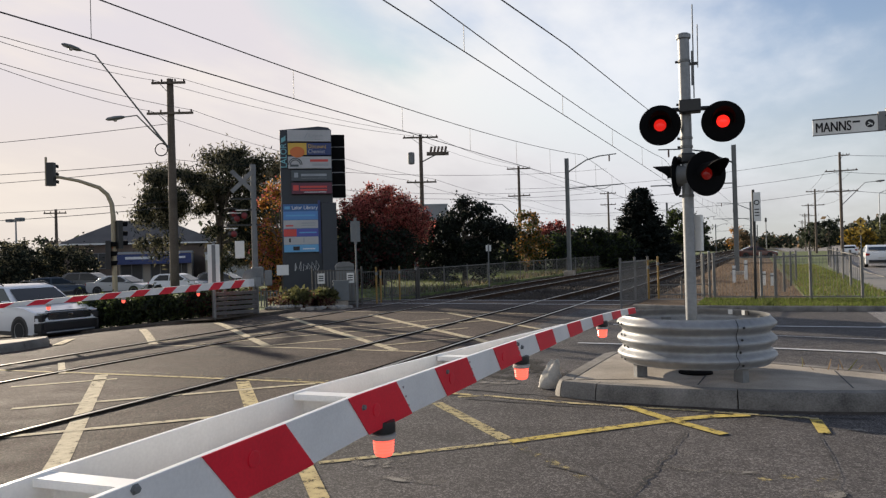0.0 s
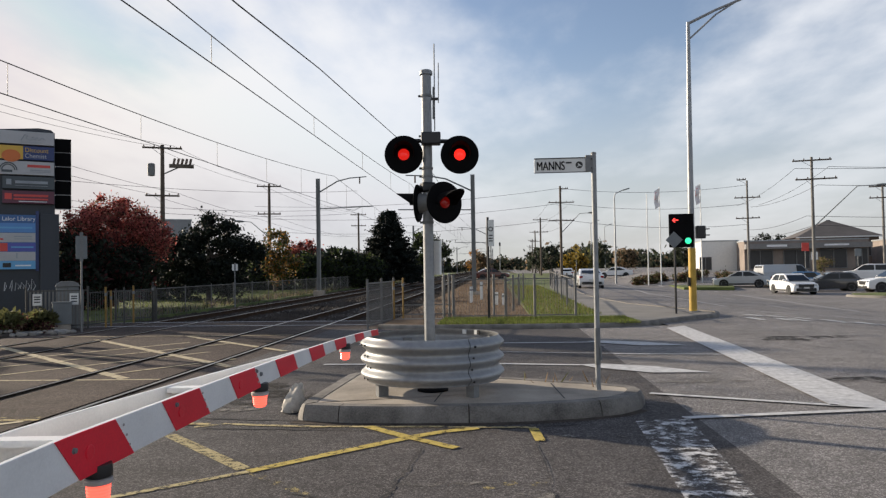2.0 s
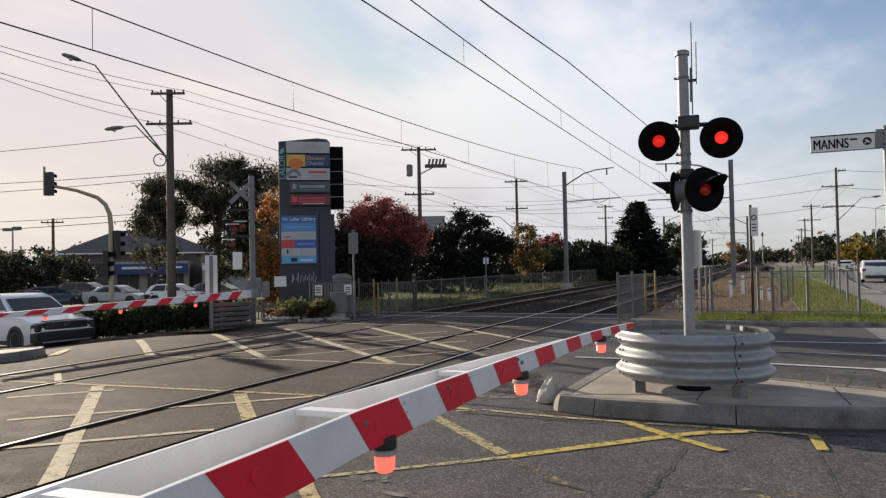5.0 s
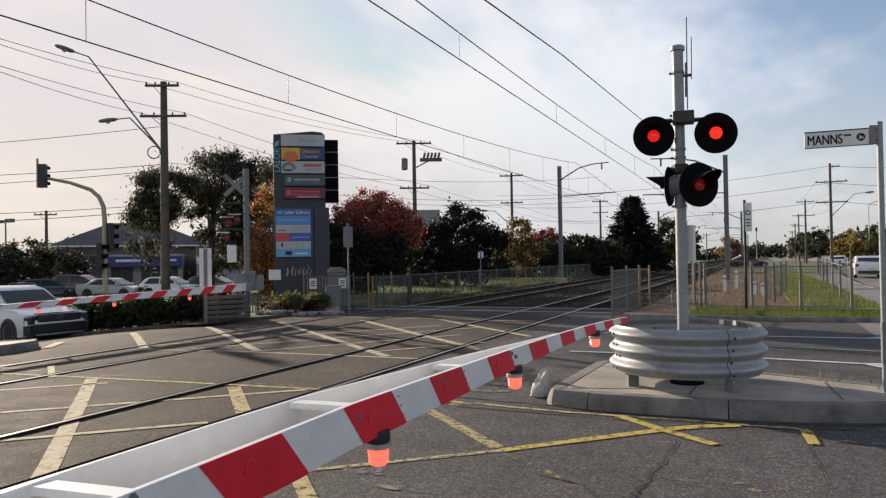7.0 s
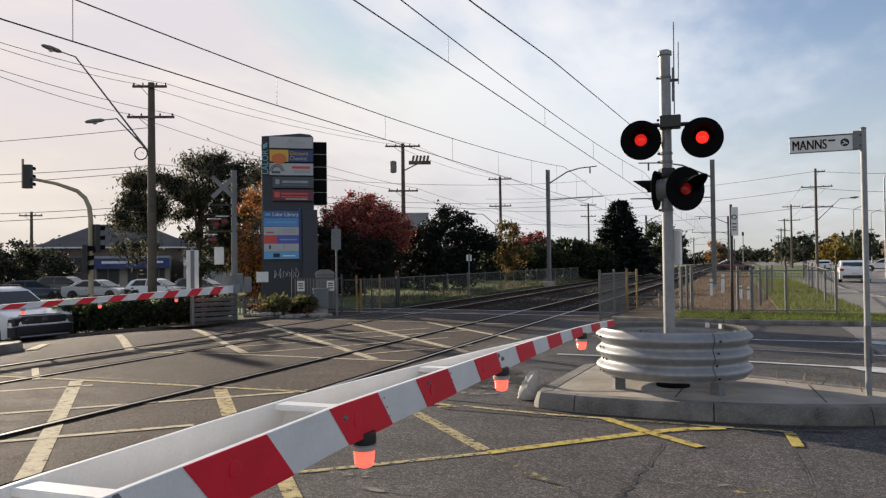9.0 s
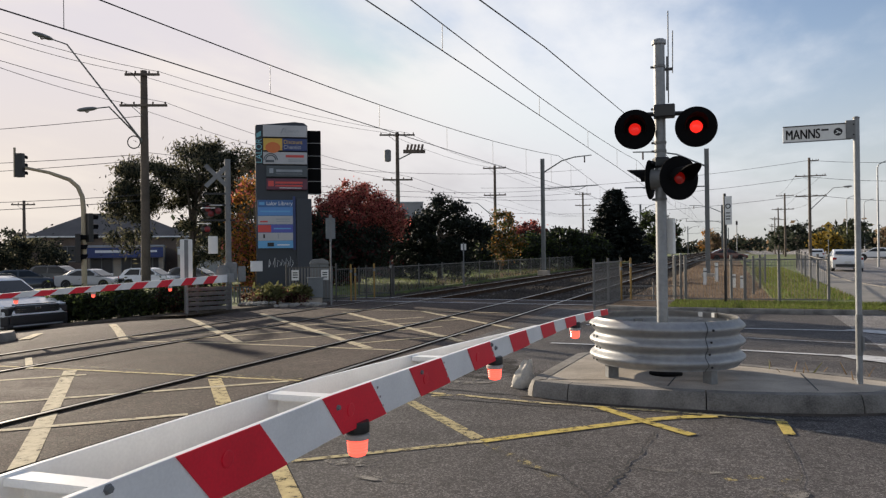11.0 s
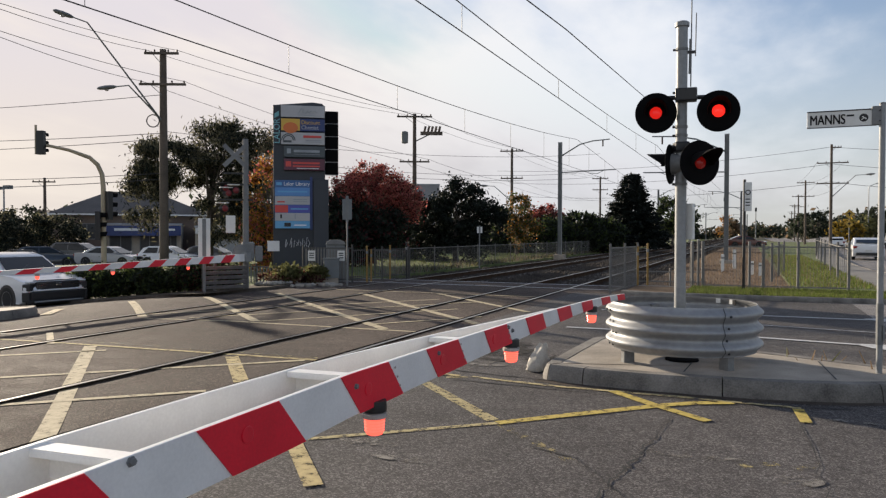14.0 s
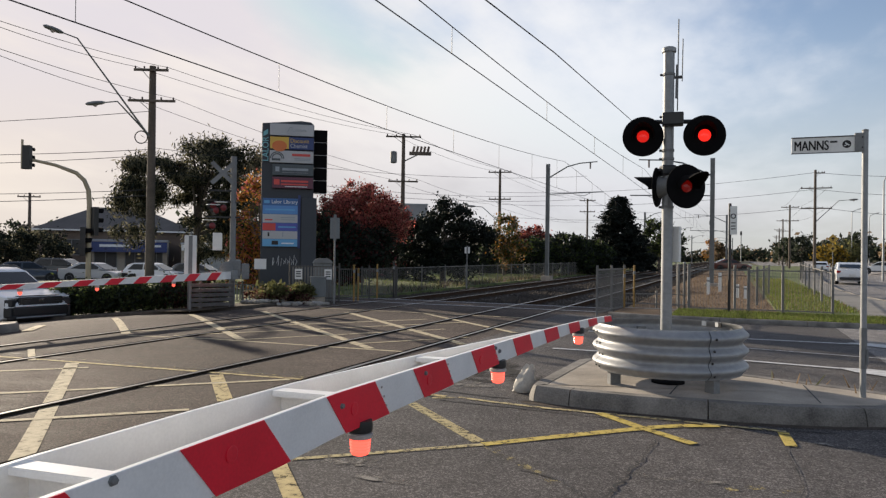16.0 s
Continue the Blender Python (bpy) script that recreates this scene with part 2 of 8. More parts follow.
M = {
    "asphalt": asphalt_material("asphalt", (0.100, 0.093, 0.091), 0.16),
    "asphalt_left": asphalt_material("asphalt_weathered", (0.088, 0.071, 0.063), 0.2),
    "asphalt_far": asphalt_material("asphalt_street", (0.215, 0.203, 0.196), 0.12),
    "asphalt_track": asphalt_material("asphalt_crossing", (0.080, 0.063, 0.054), 0.3),
    "paint_cream": paint_material("worn_cream_paint", (0.54, 0.46, 0.31), 0.50),
    "paint_yellow": paint_material("worn_yellow_paint", (0.50, 0.40, 0.20), 0.54),
    "paint_fresh": paint_material("yellow_paint", (0.54, 0.42, 0.12), 0.535),
    "paint_edge": paint_material("pale_yellow_edge_paint", (0.48, 0.40, 0.22), 0.57),
    "paint_worn": paint_material("patchy_yellow_paint", (0.44, 0.37, 0.20), 0.56, 14.0),
    "paint_faint": paint_material("faint_yellow_paint", (0.34, 0.28, 0.14), 0.69),
    "paint_white": paint_material("white_road_paint", (0.60, 0.60, 0.60), 0.44),
    "paint_old": paint_material("flaking_white_paint", (0.60, 0.60, 0.60), 0.66, 7.0, (1.0, 1.15, 1)),
    "tar": material("tar_seam", (0.012, 0.012, 0.012), 0.7, grain=60),
    "concrete": material("concrete", (0.35, 0.305, 0.25), 0.9, dark=0.42, light=1.35, grain=70, stain=1.6, bump=0.4),
    "kerb": material("kerb_concrete", (0.20, 0.185, 0.165), 0.9, dark=0.36, light=1.3, grain=60, stain=3.5, bump=0.5),
    "dirt": material("gutter_dirt", (0.07, 0.058, 0.048), 0.95, dark=0.5, light=1.6, grain=30, stain=5, bump=0.8, depth=0.01),
    "path": material("path_concrete", (0.19, 0.18, 0.165), 0.9, dark=0.7, light=1.15, grain=40, stain=0.8, bump=0.3),
    "grass": material("grass", (0.095, 0.12, 0.03), 0.9, dark=0.45, light=1.5, grain=25, stain=0.7, bump=0.8, depth=0.03),
    "dry": material("dry_grass_and_dirt", (0.15, 0.105, 0.068), 0.95, dark=0.5, light=1.35, grain=18, stain=0.9, bump=0.8, depth=0.03),
    "soil": material("verge_soil", (0.13, 0.12, 0.08), 0.95, dark=0.5, light=1.3, grain=12, stain=0.25, bump=0.6, depth=0.03),
    "ballast": material("ballast", (0.040, 0.034, 0.030), 0.95, dark=0.4, light=1.7, grain=22, stain=0.6, bump=1.0, depth=0.05),
    "rail_top": material("worn_rail_head", (0.42, 0.40, 0.38), 0.34, 0.9, grain=80, stain=1.0, bump=0.05),
    "rail_side": material("rusty_rail", (0.075, 0.05, 0.035), 0.85, 0.2, grain=60, stain=2, bump=0.4),
    # flat black for the shade inside the grooves beside the rails
    "groove_shade": material("black_groove_shade", (0.010, 0.009, 0.008), 0.95, grain=80, bump=0.2),
    "white_paint": material("white_enamel", (0.86, 0.85, 0.83), 0.35, dark=0.86, light=1.04, grain=90, stain=4.0, bump=0.03),
    "red_film": material("red_reflective_film", (0.78, 0.010, 0.034), 0.42, dark=0.85, light=1.12, grain=90, stain=2.5, bump=0.05),
    "galv": material("galvanised_steel", (0.27, 0.28, 0.285), 0.55, 0.3, dark=0.7, light=1.15, grain=25, stain=2.5, bump=0.06),
    "galv_rail": material("galvanised_guard_rail", (0.33, 0.335, 0.34), 0.5, 0.35, dark=0.65, light=1.12, grain=14, stain=1.8, bump=0.04),
    "galv_dull": material("dull_galvanised_steel", (0.19, 0.195, 0.195), 0.65, 0.15, dark=0.7, light=1.2, grain=25, stain=2, bump=0.1),
    "fence_dark": material("dark_weathered_wire", (0.075, 0.072, 0.066), 0.8, grain=20, stain=2, bump=0.1),
    "black_paint": material("black_paint", (0.010, 0.010, 0.011), 0.4, grain=40, stain=3, bump=0.05),
    "black_matt": material("matt_black_board", (0.004, 0.004, 0.0045), 0.95, grain=40, stain=3, bump=0.05),
    "lens_on": material("lit_red_lens", (0.5, 0.01, 0.01), 0.2, emit=(1.0, 0.02, 0.012), strength=1.0, grain=120, bump=0.2),
    "lens_mid": material("fading_red_lens", (0.3, 0.01, 0.01), 0.25, emit=(1.0, 0.02, 0.012), strength=0.40, grain=120, bump=0.2),
    "lens_dim": material("dim_red_lens", (0.05, 0.003, 0.003), 0.25, emit=(1.0, 0.02, 0.01), strength=0.05, grain=120, bump=0.2),
    "lens_off": material("unlit_red_lens", (0.16, 0.012, 0.014), 0.4, grain=120, bump=0.1),
    "lamp_orange": material("lit_orange_lens", (0.6, 0.08, 0.03), 0.25, emit=(1.0, 0.11, 0.075), strength=1.1, grain=60, bump=0.1),
    "lamp_rim": material("frosted_lamp_collar", (0.45, 0.40, 0.37), 0.5, grain=60, bump=0.1),
    "green_on": material("lit_green_lens", (0.05, 0.4, 0.25), 0.3, emit=(0.03, 0.85, 0.32), strength=1.1, bump=0),
    "sign_white": material("white_sign_face", (0.72, 0.72, 0.69), 0.45, dark=0.9, light=1.04, grain=30, stain=4, bump=0.02),
    "sign_black": material("black_lettering", (0.012, 0.012, 0.013), 0.5, bump=0),
    "wood": material("weathered_pole_timber", (0.12, 0.095, 0.075), 0.9, dark=0.6, light=1.25, grain=14, stain=1.2, bump=0.5),
    "wood_grey": material("silvered_pole_timber", (0.19, 0.18, 0.165), 0.9, dark=0.6, light=1.2, grain=14, stain=1.2, bump=0.4),
    "wire": material("dark_wire", (0.02, 0.02, 0.022), 0.6, bump=0),
    "yellow_dull": material("faded_yellow_paint", (0.30, 0.18, 0.045), 0.7, grain=30, stain=3, dark=0.7, bump=0.05),
    "yellow_paint": material("yellow_enamel", (0.46, 0.29, 0.04), 0.5, grain=30, stain=3, dark=0.75, bump=0.05),
}


# ---- mesh helpers ----
class Geo:
    """Vertices and faces of one mesh."""

    def __init__(self):
        self.v, self.f = [], []

    def add(self, verts, faces):
        k = len(self.v)
        self.v += [tuple(p) for p in verts]
        self.f += [tuple(i + k for i in face) for face in faces]
        return self

    def box(self, centre, size, turn=0.0, m=None):
        hx, hy, hz = size[0] / 2, size[1] / 2, size[2] / 2
        m = m or pose(0, 0, 0, 0, 0, turn)
        c = Vector(centre)
        p = [c + m.to_3x3() @ Vector((sx * hx, sy * hy, sz * hz)) for sz in (-1, 1) for sy in (-1, 1) for sx in (-1, 1)]
        return self.add(p, [(0, 2, 3, 1), (4, 5, 7, 6), (0, 1, 5, 4), (2, 6, 7, 3), (0, 4, 6, 2), (1, 3, 7, 5)])

    def tube(self, points, radii, seg=8, caps=True):
        """A round bar along points; radii one number or one a point."""
        pts = [Vector(p) for p in points]
        rr = radii if isinstance(radii, (list, tuple)) else [radii] * len(pts)
        rings = []
        side = None
        for i, p in enumerate(pts):
            d = (pts[min(i + 1, len(pts) - 1)] - pts[max(i - 1, 0)]).normalized()
            if side is None:
                side = d.cross(Vector((0, 0, 1)) if abs(d.z) < 0.9 else Vector((1, 0, 0))).normalized()
            side = (side - d * side.dot(d)).normalized()
            up = d.cross(side)
            rings.append([p + (side * math.cos(a) + up * math.sin(a)) * rr[i] for a in [2 * math.pi * k / seg for k in range(seg)]])
        k = len(rings)
        faces = [(i * seg + j, i * seg + (j + 1) % seg, (i + 1) * seg + (j + 1) % seg, (i + 1) * seg + j) for i in range(k - 1) for j in range(seg)]
        if caps:
            faces += [tuple(range(seg))[::-1], tuple((k - 1) * seg + j for j in range(seg))]
        return self.add([q for r in rings for q in r], faces)

    def lathe(self, profile, m=Matrix(), seg=24, closed=False):
        """A turned body: (radius, height) pairs about m's z axis."""
        vs = [m @ Vector((r * math.cos(a), r * math.sin(a), h)) for r, h in profile for a in [2 * math.pi * k / seg for k in range(seg)]]
        fs = [(i * seg + j, i * seg + (j + 1) % seg, (i + 1) * seg + (j + 1) % seg, (i + 1) * seg + j) for i in range(len(profile) - 1) for j in range(seg)]
        if closed:
            n = len(profile)
            fs += [((n - 1) * seg + j, (n - 1) * seg + (j + 1) % seg, (j + 1) % seg, j) for j in range(seg)]
        else:
            fs += [tuple(range(seg))[::-1], tuple((len(profile) - 1) * seg + j for j in range(seg))]
        return self.add(vs, fs)

    def slab(self, outline, low, high):
        """A flat outline (x, y) drawn up from low to high."""
        n = len(outline)
        vs = [(x, y, low) for x, y in outline] + [(x, y, high) for x, y in outline]
        fs = [tuple(range(n))[::-1], tuple(range(n, 2 * n))] + [(i, (i + 1) % n, n + (i + 1) % n, n + i) for i in range(n)]
        return self.add(vs, fs)

    def profile(self, outline, m, length):
        """An outline in m's xz plane drawn along m's y axis."""
        n = len(outline)
        vs = [m @ Vector((x, y, z)) for y in (0, length) for x, z in outline]
        fs = [tuple(range(n)), tuple(range(n, 2 * n))[::-1]] + [(i, n + i, n + (i + 1) % n, (i + 1) % n) for i in range(n)]
        return self.add(vs, fs)

    def mesh(self, name, mat, smooth=False):
        me = bpy.data.meshes.new(name)
        me.from_pydata(self.v, [], self.f)
        bm = bmesh.new()
        bm.from_mesh(me)
        bmesh.ops.recalc_face_normals(bm, faces=bm.faces)
        bm.to_mesh(me)
        bm.free()
        if mat:
            me.materials.append(M[mat] if isinstance(mat, str) else mat)
        return me


def part(name, geo, mat=None, parent=None, label="", bevel=0.0, smooth=False):
    me = geo if isinstance(geo, bpy.types.Mesh) else geo.mesh(name, mat)
    ob = new(name, me)
    if smooth:
        me.polygons.foreach_set("use_smooth", [True] * len(me.polygons))
        me.set_sharp_from_angle(angle=radians(38))
    if bevel:
        b = ob.modifiers.new("bevel", "BEVEL")
        b.width, b.segments, b.limit_method = bevel, 2, "ANGLE"
    if parent:
        ob.parent = parent
    if label:
        ob["label"] = label
    return ob


def thing(name, label, category, group="", at=(0, 0, 0), turn=0.0, kind=""):
    ob = new(name)
    ob.empty_display_size = 0.2
    ob.matrix_world = pose(*at, 0, 0, turn)
    return tagged(ob, label, category, group, kind)


def structure(name, geo, mat, label="", category="", smooth=False):
    return tagged(part(name, geo, mat, None, "", 0.0, smooth), label, category, "", "structure")


def lettering(text, size, mat, m, parent, name="lettering", stretch=1.0, depth=0.002, align="LEFT", bold=0.0):
    """Raised letters in the built-in font, turned into a mesh."""
    cu = bpy.data.curves.new(name, "FONT")
    cu.body, cu.size, cu.extrude, cu.align_x, cu.align_y = text, size, depth, align, "CENTER"
    tmp = bpy.data.objects.new(name, cu)
    scene.collection.objects.link(tmp)
    bpy.context.view_layer.update()
    me = bpy.data.meshes.new_from_object(tmp.evaluated_get(bpy.context.evaluated_depsgraph_get()))
    bpy.data.objects.remove(tmp)
    if bold:
        bm = bmesh.new()
        for dx in (-bold, 0.0, bold):
            k = len(bm.verts)
            bm.from_mesh(me)
            bmesh.ops.translate(bm, vec=(dx, 0, 0), verts=bm.verts[k:])
        bm.to_mesh(me)
        bm.free()
    me.transform(m @ Matrix.Diagonal((stretch, 1, 1, 1)))
    me.materials.clear()
    me.materials.append(M[mat] if isinstance(mat, str) else mat)
    return part(name, me, None, parent)


def smooth01(a):
    a = min(1.0, max(0.0, a))
    return a * a * (3 - 2 * a)


def zg(x, y=0.0):
    """The lie of the land: the road ramps down on both sides of the track."""
    rise = 1.3 * smooth01((y - 58.0) / 30.0) * smooth01((x - 12.0) / 8.0)
    return -0.75 * smooth01((-11.9 - x) / 12.0) - 0.6 * smooth01((x - 7.0) / 11.0) + rise


def sheet(xs, ys, lift):
    """A ground sheet on the lie of the land, over a grid."""
    g = Geo()
    vs = [(x, y, zg(x, y) + lift) for y in ys for x in xs]
    nx = len(xs)
    fs = [(j * nx + i, j * nx + i + 1, (j + 1) * nx + i + 1, (j + 1) * nx + i) for j in range(len(ys) - 1) for i in range(nx - 1)]
    return g.add(vs, fs)


def steps(a, b, n):
    return [a + (b - a) * i / n for i in range(n + 1)]


def strip(g, a, b, width, lift=0.006, n=None):
    """A painted line from a to b on the ground."""
    a, b = Vector((a[0], a[1])), Vector((b[0], b[1]))
    d = (b - a).normalized()
    s = Vector((-d.y, d.x)) * width / 2
    n = n or max(1, int((b - a).length / 1.0))
    pts = [a + (b - a) * i / n for i in range(n + 1)]
    vs = []
    for p in pts:
        for q in (p - s, p + s):
            vs.append((q.x, q.y, zg(q.x, q.y) + lift))
    g.add(vs, [(2 * i, 2 * i + 2, 2 * i + 3, 2 * i + 1) for i in range(n)])
    return g
for key in ("groove_shade", "rail_side", "ballast"):
    M[key].node_tree.nodes["Principled BSDF"].inputs["Specular IOR Level"].default_value = 0.0


# ---- ground, roads, track ----
far = [-2500, -900, -300, -120, -70]
gx = far + steps(-50, 50, 50) + [70, 120, 300, 900, 2500]
gy = [-600, -150, -40] + steps(-12, 60, 18) + [68, 76, 84, 90, 160, 300, 700, 1600, 4000]
structure("ground", sheet(gx, gy, -0.22), "soil", "bare soil and dry verge reaching the horizon", "ground")

N1, N2, F1, F2 = -5.05, -6.68, -9.72, -11.36     # rail centre lines
structure("road_crossing", sheet(steps(-4.6, 2.2, 8), steps(-12, 20.2, 8), 0.0), "asphalt", "grey worn asphalt road at the level crossing", "road")
structure("road_far_side", sheet(steps(-75, -4.6, 60), steps(-12, 20.2, 8), 0.0), "asphalt_left", "darker weathered asphalt road over the tracks", "road")
structure("road_junction", sheet(steps(2.2, 75, 60), steps(-12, 20.2, 8), 0.0), "asphalt_far", "paler asphalt of the street junction", "road")
structure("road_street", sheet(steps(4.7, 75, 40), [20.2, 24, 30, 40, 60, 68, 76, 84, 90, 140, 220, 400], 0.0), "asphalt_far", "grey asphalt street running beside the railway", "road")
for a, b, nm in ((N2 + 0.10, N1 - 0.10, "track_panel_near"), (F2 + 0.10, F1 - 0.10, "track_panel_far"), (F1 + 0.12, N2 - 0.12, "track_panel_middle")):
    structure(nm, sheet(steps(a, b, 4), steps(-10, 20.6, 8), 0.005), "asphalt_track", "brownish patched asphalt between the rails", "road")

structure("ballast_bed", sheet(steps(-13.4, -3.4, 8), steps(24.0, 424, 30), -0.20), "ballast", "crushed stone ballast under the tracks", "ballast")
rail_profile = [(-0.036, 0.012), (-0.036, -0.03), (-0.01, -0.045), (-0.01, -0.12), (-0.065, -0.135), (-0.065, -0.15), (0.065, -0.15), (0.065, -0.135), (0.01, -0.12), (0.01, -0.045), (0.036, -0.03), (0.036, 0.012)]
for x in (N1, N2, F1, F2):
    r = thing("rail", "rusty steel rail with a worn bright head", "rail", "railway rails", (x, -14, 0))
    part("rail_body", Geo().profile(rail_profile, Matrix(), 430), "rail_side", r)
    part("rail_head", Geo().box((-0.004, 215, 0.016), (0.052, 430, 0.008)), "rail_top", r, "polished running surface")
    # black strips beside each rail stand for the shade in its wheel grooves
    for s, w in {N1: ((-1, 0.055), (1, 0.02)), N2: ((-1, 0.02), (1, 0.075)), F1: ((-1, 0.06), (1, 0.03)), F2: ((-1, 0.01), (1, 0.02))}[x]:
        part("flangeway_shade", sheet([x + s * 0.040 - x, x + s * (0.045 + w) - x], steps(3, 34.6, 6), 0.0185), "groove_shade", r, "flat black strip painted as the shaded groove beside the rail")

# sleepers beyond the road
g = Geo()
for c in ((N1 + N2) / 2, (F1 + F2) / 2):
    for i in range(230):
        g.box((c, 24.3 + i * 0.68, -0.19), (2.7, 0.24, 0.08))
tagged(part("sleeper_rows", g, material("grey_concrete_sleepers", (0.11, 0.10, 0.09), 0.9, grain=20, stain=2, bump=0.3)), "grey concrete sleepers in the ballast", "sleepers", "", "stuff")


# loose ballast stones between and beside the sleepers
nr = np.random.RandomState(21)
count = 15000
sx, sy = nr.uniform(-13.2, -3.5, count), 24.2 + 46.0 * nr.uniform(0, 1, count) ** 1.5
size = nr.uniform(0.035, 0.085, count)
shape = np.array([(1, 0, 0), (0, 1, 0), (-1, 0, 0), (0, -1, 0), (0, 0, 1), (0, 0, -1)], float)
pos = np.stack([sx, sy, -0.19 + 0.35 * size], axis=1)
stones = pos[:, None, :] + shape[None] * size[:, None, None] * nr.uniform(0.6, 1.2, (count, 6, 1)) + nr.normal(size=(count, 6, 3)) * 0.012
octa = np.array([(0, 1, 4), (1, 2, 4), (2, 3, 4), (3, 0, 4), (1, 0, 5), (2, 1, 5), (3, 2, 5), (0, 3, 5)])
faces = (octa[None] + 6 * np.arange(count)[:, None, None]).reshape(-1, 3)
stone_me = bpy.data.meshes.new("ballast_stones")
stone_me.from_pydata(stones.reshape(-1, 3).tolist(), [], faces.tolist())
stone_me.materials.append(material("broken_basalt", (0.060, 0.052, 0.046), 0.95, dark=0.5, light=1.5, grain=9, stain=0.8, bump=0.2))
tagged(part("ballast_stones", stone_me), "loose crushed basalt stones between the sleepers", "ballast", "", "stuff")


def marking(name, lines, mat, label, width=0.12, lift=0.010, rise=0.0012):
    g = Geo()
    for k, ln in enumerate(lines):
        strip(g, ln[0], ln[1], ln[2] if len(ln) > 2 else width, lift + rise * k)
    return structure(name, g, mat, label, "road marking")


marking("road_marking_box_lines", [((-8.83, 7.62), (-5.36, 4.2), 0.17), ((-5.36, 4.2), (-3.9, 2.7), 0.17)], "paint_cream", "thick worn cream hatch line on the crossing")
marking("road_marking_thin_hatch", [((-9.24, 6.52), (-8.3, 7.42)), ((-7.82, 5.52), (-5.3, 7.85)), ((-6.6, 4.6), (-5.2, 5.9)), ((-7.6, 4.6), (-6.1, 3.4)), ((-10.6, 8.35), (-9.5, 7.5))], "paint_cream", "thin cream hatch lines of the yellow box", 0.10)
marking("road_marking_box_edge", [((-13.0, 7.35), (-9.3, 7.66)), ((-9.3, 7.66), (-5.2, 7.93)), ((-5.2, 7.93), (-3.08, 7.70))], "paint_yellow", "worn yellow edge line of the box marking", 0.09)
marking("road_marking_box_edge_by_kerb", [((-3.2, 7.58), (-2.95, 7.74)), ((-2.95, 7.74), (-2.4, 7.66)), ((-2.4, 7.66), (-1.88, 7.60)), ((-1.88, 7.60), (-0.7, 7.60)), ((-0.7, 7.60), (0.44, 7.56))], "paint_edge", "pale worn yellow edge line beside the kerb", 0.075, 0.0060)
marking("road_marking_box_edge_faint", [((-2.02, 5.94), (-1.2, 5.15)), ((-3.3, 4.75), (-2.8, 4.2)), ((-0.06, 5.51), (0.18, 5.67)), ((0.30, 5.60), (0.47, 5.77))], "paint_faint", "faint remains of yellow box lines", 0.09, 0.0025, 0.0004)
marking("road_marking_box_edge_double", [((-9.3, 7.92), (-5.2, 8.10))], "paint_faint", "faint second edge line of the box", 0.09, 0.008)
marking("road_marking_yellow_stub", [((-6.36, 7.72), (-5.16, 6.42), 0.17), ((-3.38, 4.82), (-2.6, 3.95), 0.13)], "paint_yellow", "worn yellow hatch lines")
marking("road_marking_yellow_cross", [((-2.02, 5.92), (-1.53, 6.42), 0.11), ((-1.53, 6.42), (-0.77, 7.17), 0.12), ((-0.77, 7.17), (-0.50, 7.38), 0.12), ((-0.50, 7.38), (-0.16, 7.54), 0.12), ((-1.32, 7.60), (-0.84, 7.13), 0.12), ((-0.84, 7.13), (-0.34, 6.70), 0.11), ((0.41, 7.50), (0.45, 6.98), 0.10)], "paint_fresh", "bright yellow crossed hatch lines", 0.12, 0.0070, 0.0008)
marking("road_marking_yellow_return", [((-3.30, 7.22), (-2.08, 5.99), 0.13), ((-3.25, 4.85), (-2.02, 5.91), 0.075)], "paint_worn", "half worn yellow hatch line", 0.12, 0.0052)
marking("road_marking_far_box", [((-14.6, 13.84), (-11.03, 10.74), 0.17), ((-13.2, 15.0), (-8.5, 11.0), 0.17), ((-12.0, 16.45), (-5.8, 11.0), 0.17), ((-9.96, 17.44), (-4.58, 12.31), 0.17), ((-7.87, 18.09), (-4.31, 14.62), 0.15), ((-14.4, 11.6), (-13.22, 10.31), 0.2)], "paint_cream", "cream hatch lines on the far half of the crossing")
marking("road_marking_far_box_thin", [((-10.8, 10.55), (-9.1, 10.84)), ((-9.1, 10.84), (-5.1, 10.92)), ((-11.47, 10.8), (-7.2, 16.6)), ((-8.47, 11.02), (-5.9, 14.6)), ((-10.0, 10.9), (-6.0, 16.4)), ((-6.39, 11.37), (-4.9, 13.4)), ((-12.0, 18.3), (-5.0, 18.2))], "paint_cream", "thin cream lines of the far box marking", 0.09, 0.008)
marking("road_marking_lane_lines", [((-3.0, 15.8), (2.9, 16.0), 0.13), ((-3.0, 12.55), (0.1, 12.5), 0.13), ((0.1, 12.5), (1.7, 12.25), 0.13), ((0.0, 14.25), (2.2, 13.85), 0.05), ((2.2, 13.78), (4.2, 13.6), 0.09), ((2.0, 9.54), (3.95, 8.70), 0.11), ((2.04, 8.01), (4.5, 8.50), 0.12)], "paint_white", "white lane lines")
g = Geo()
for poly in ([(4.43, 19.3), (5.05, 19.95), (4.55, 8.42), (3.88, 8.70)],):
    g.add([(x, y, 0.016) for x, y in poly], [(0, 1, 2, 3)])
dash = Geo()
for x in (7.75, 8.6, 9.0, 10.1, 11.0, 11.9):
    strip(dash, (x - 0.05, 22.9), (x + 0.08, 21.9), 0.26, 0.010)
structure("road_marking_dashes", dash, "paint_white", "short white dashes across the side street", "road marking")
structure("road_marking_stop_line", g, "paint_white", "broad white stop line", "road marking")
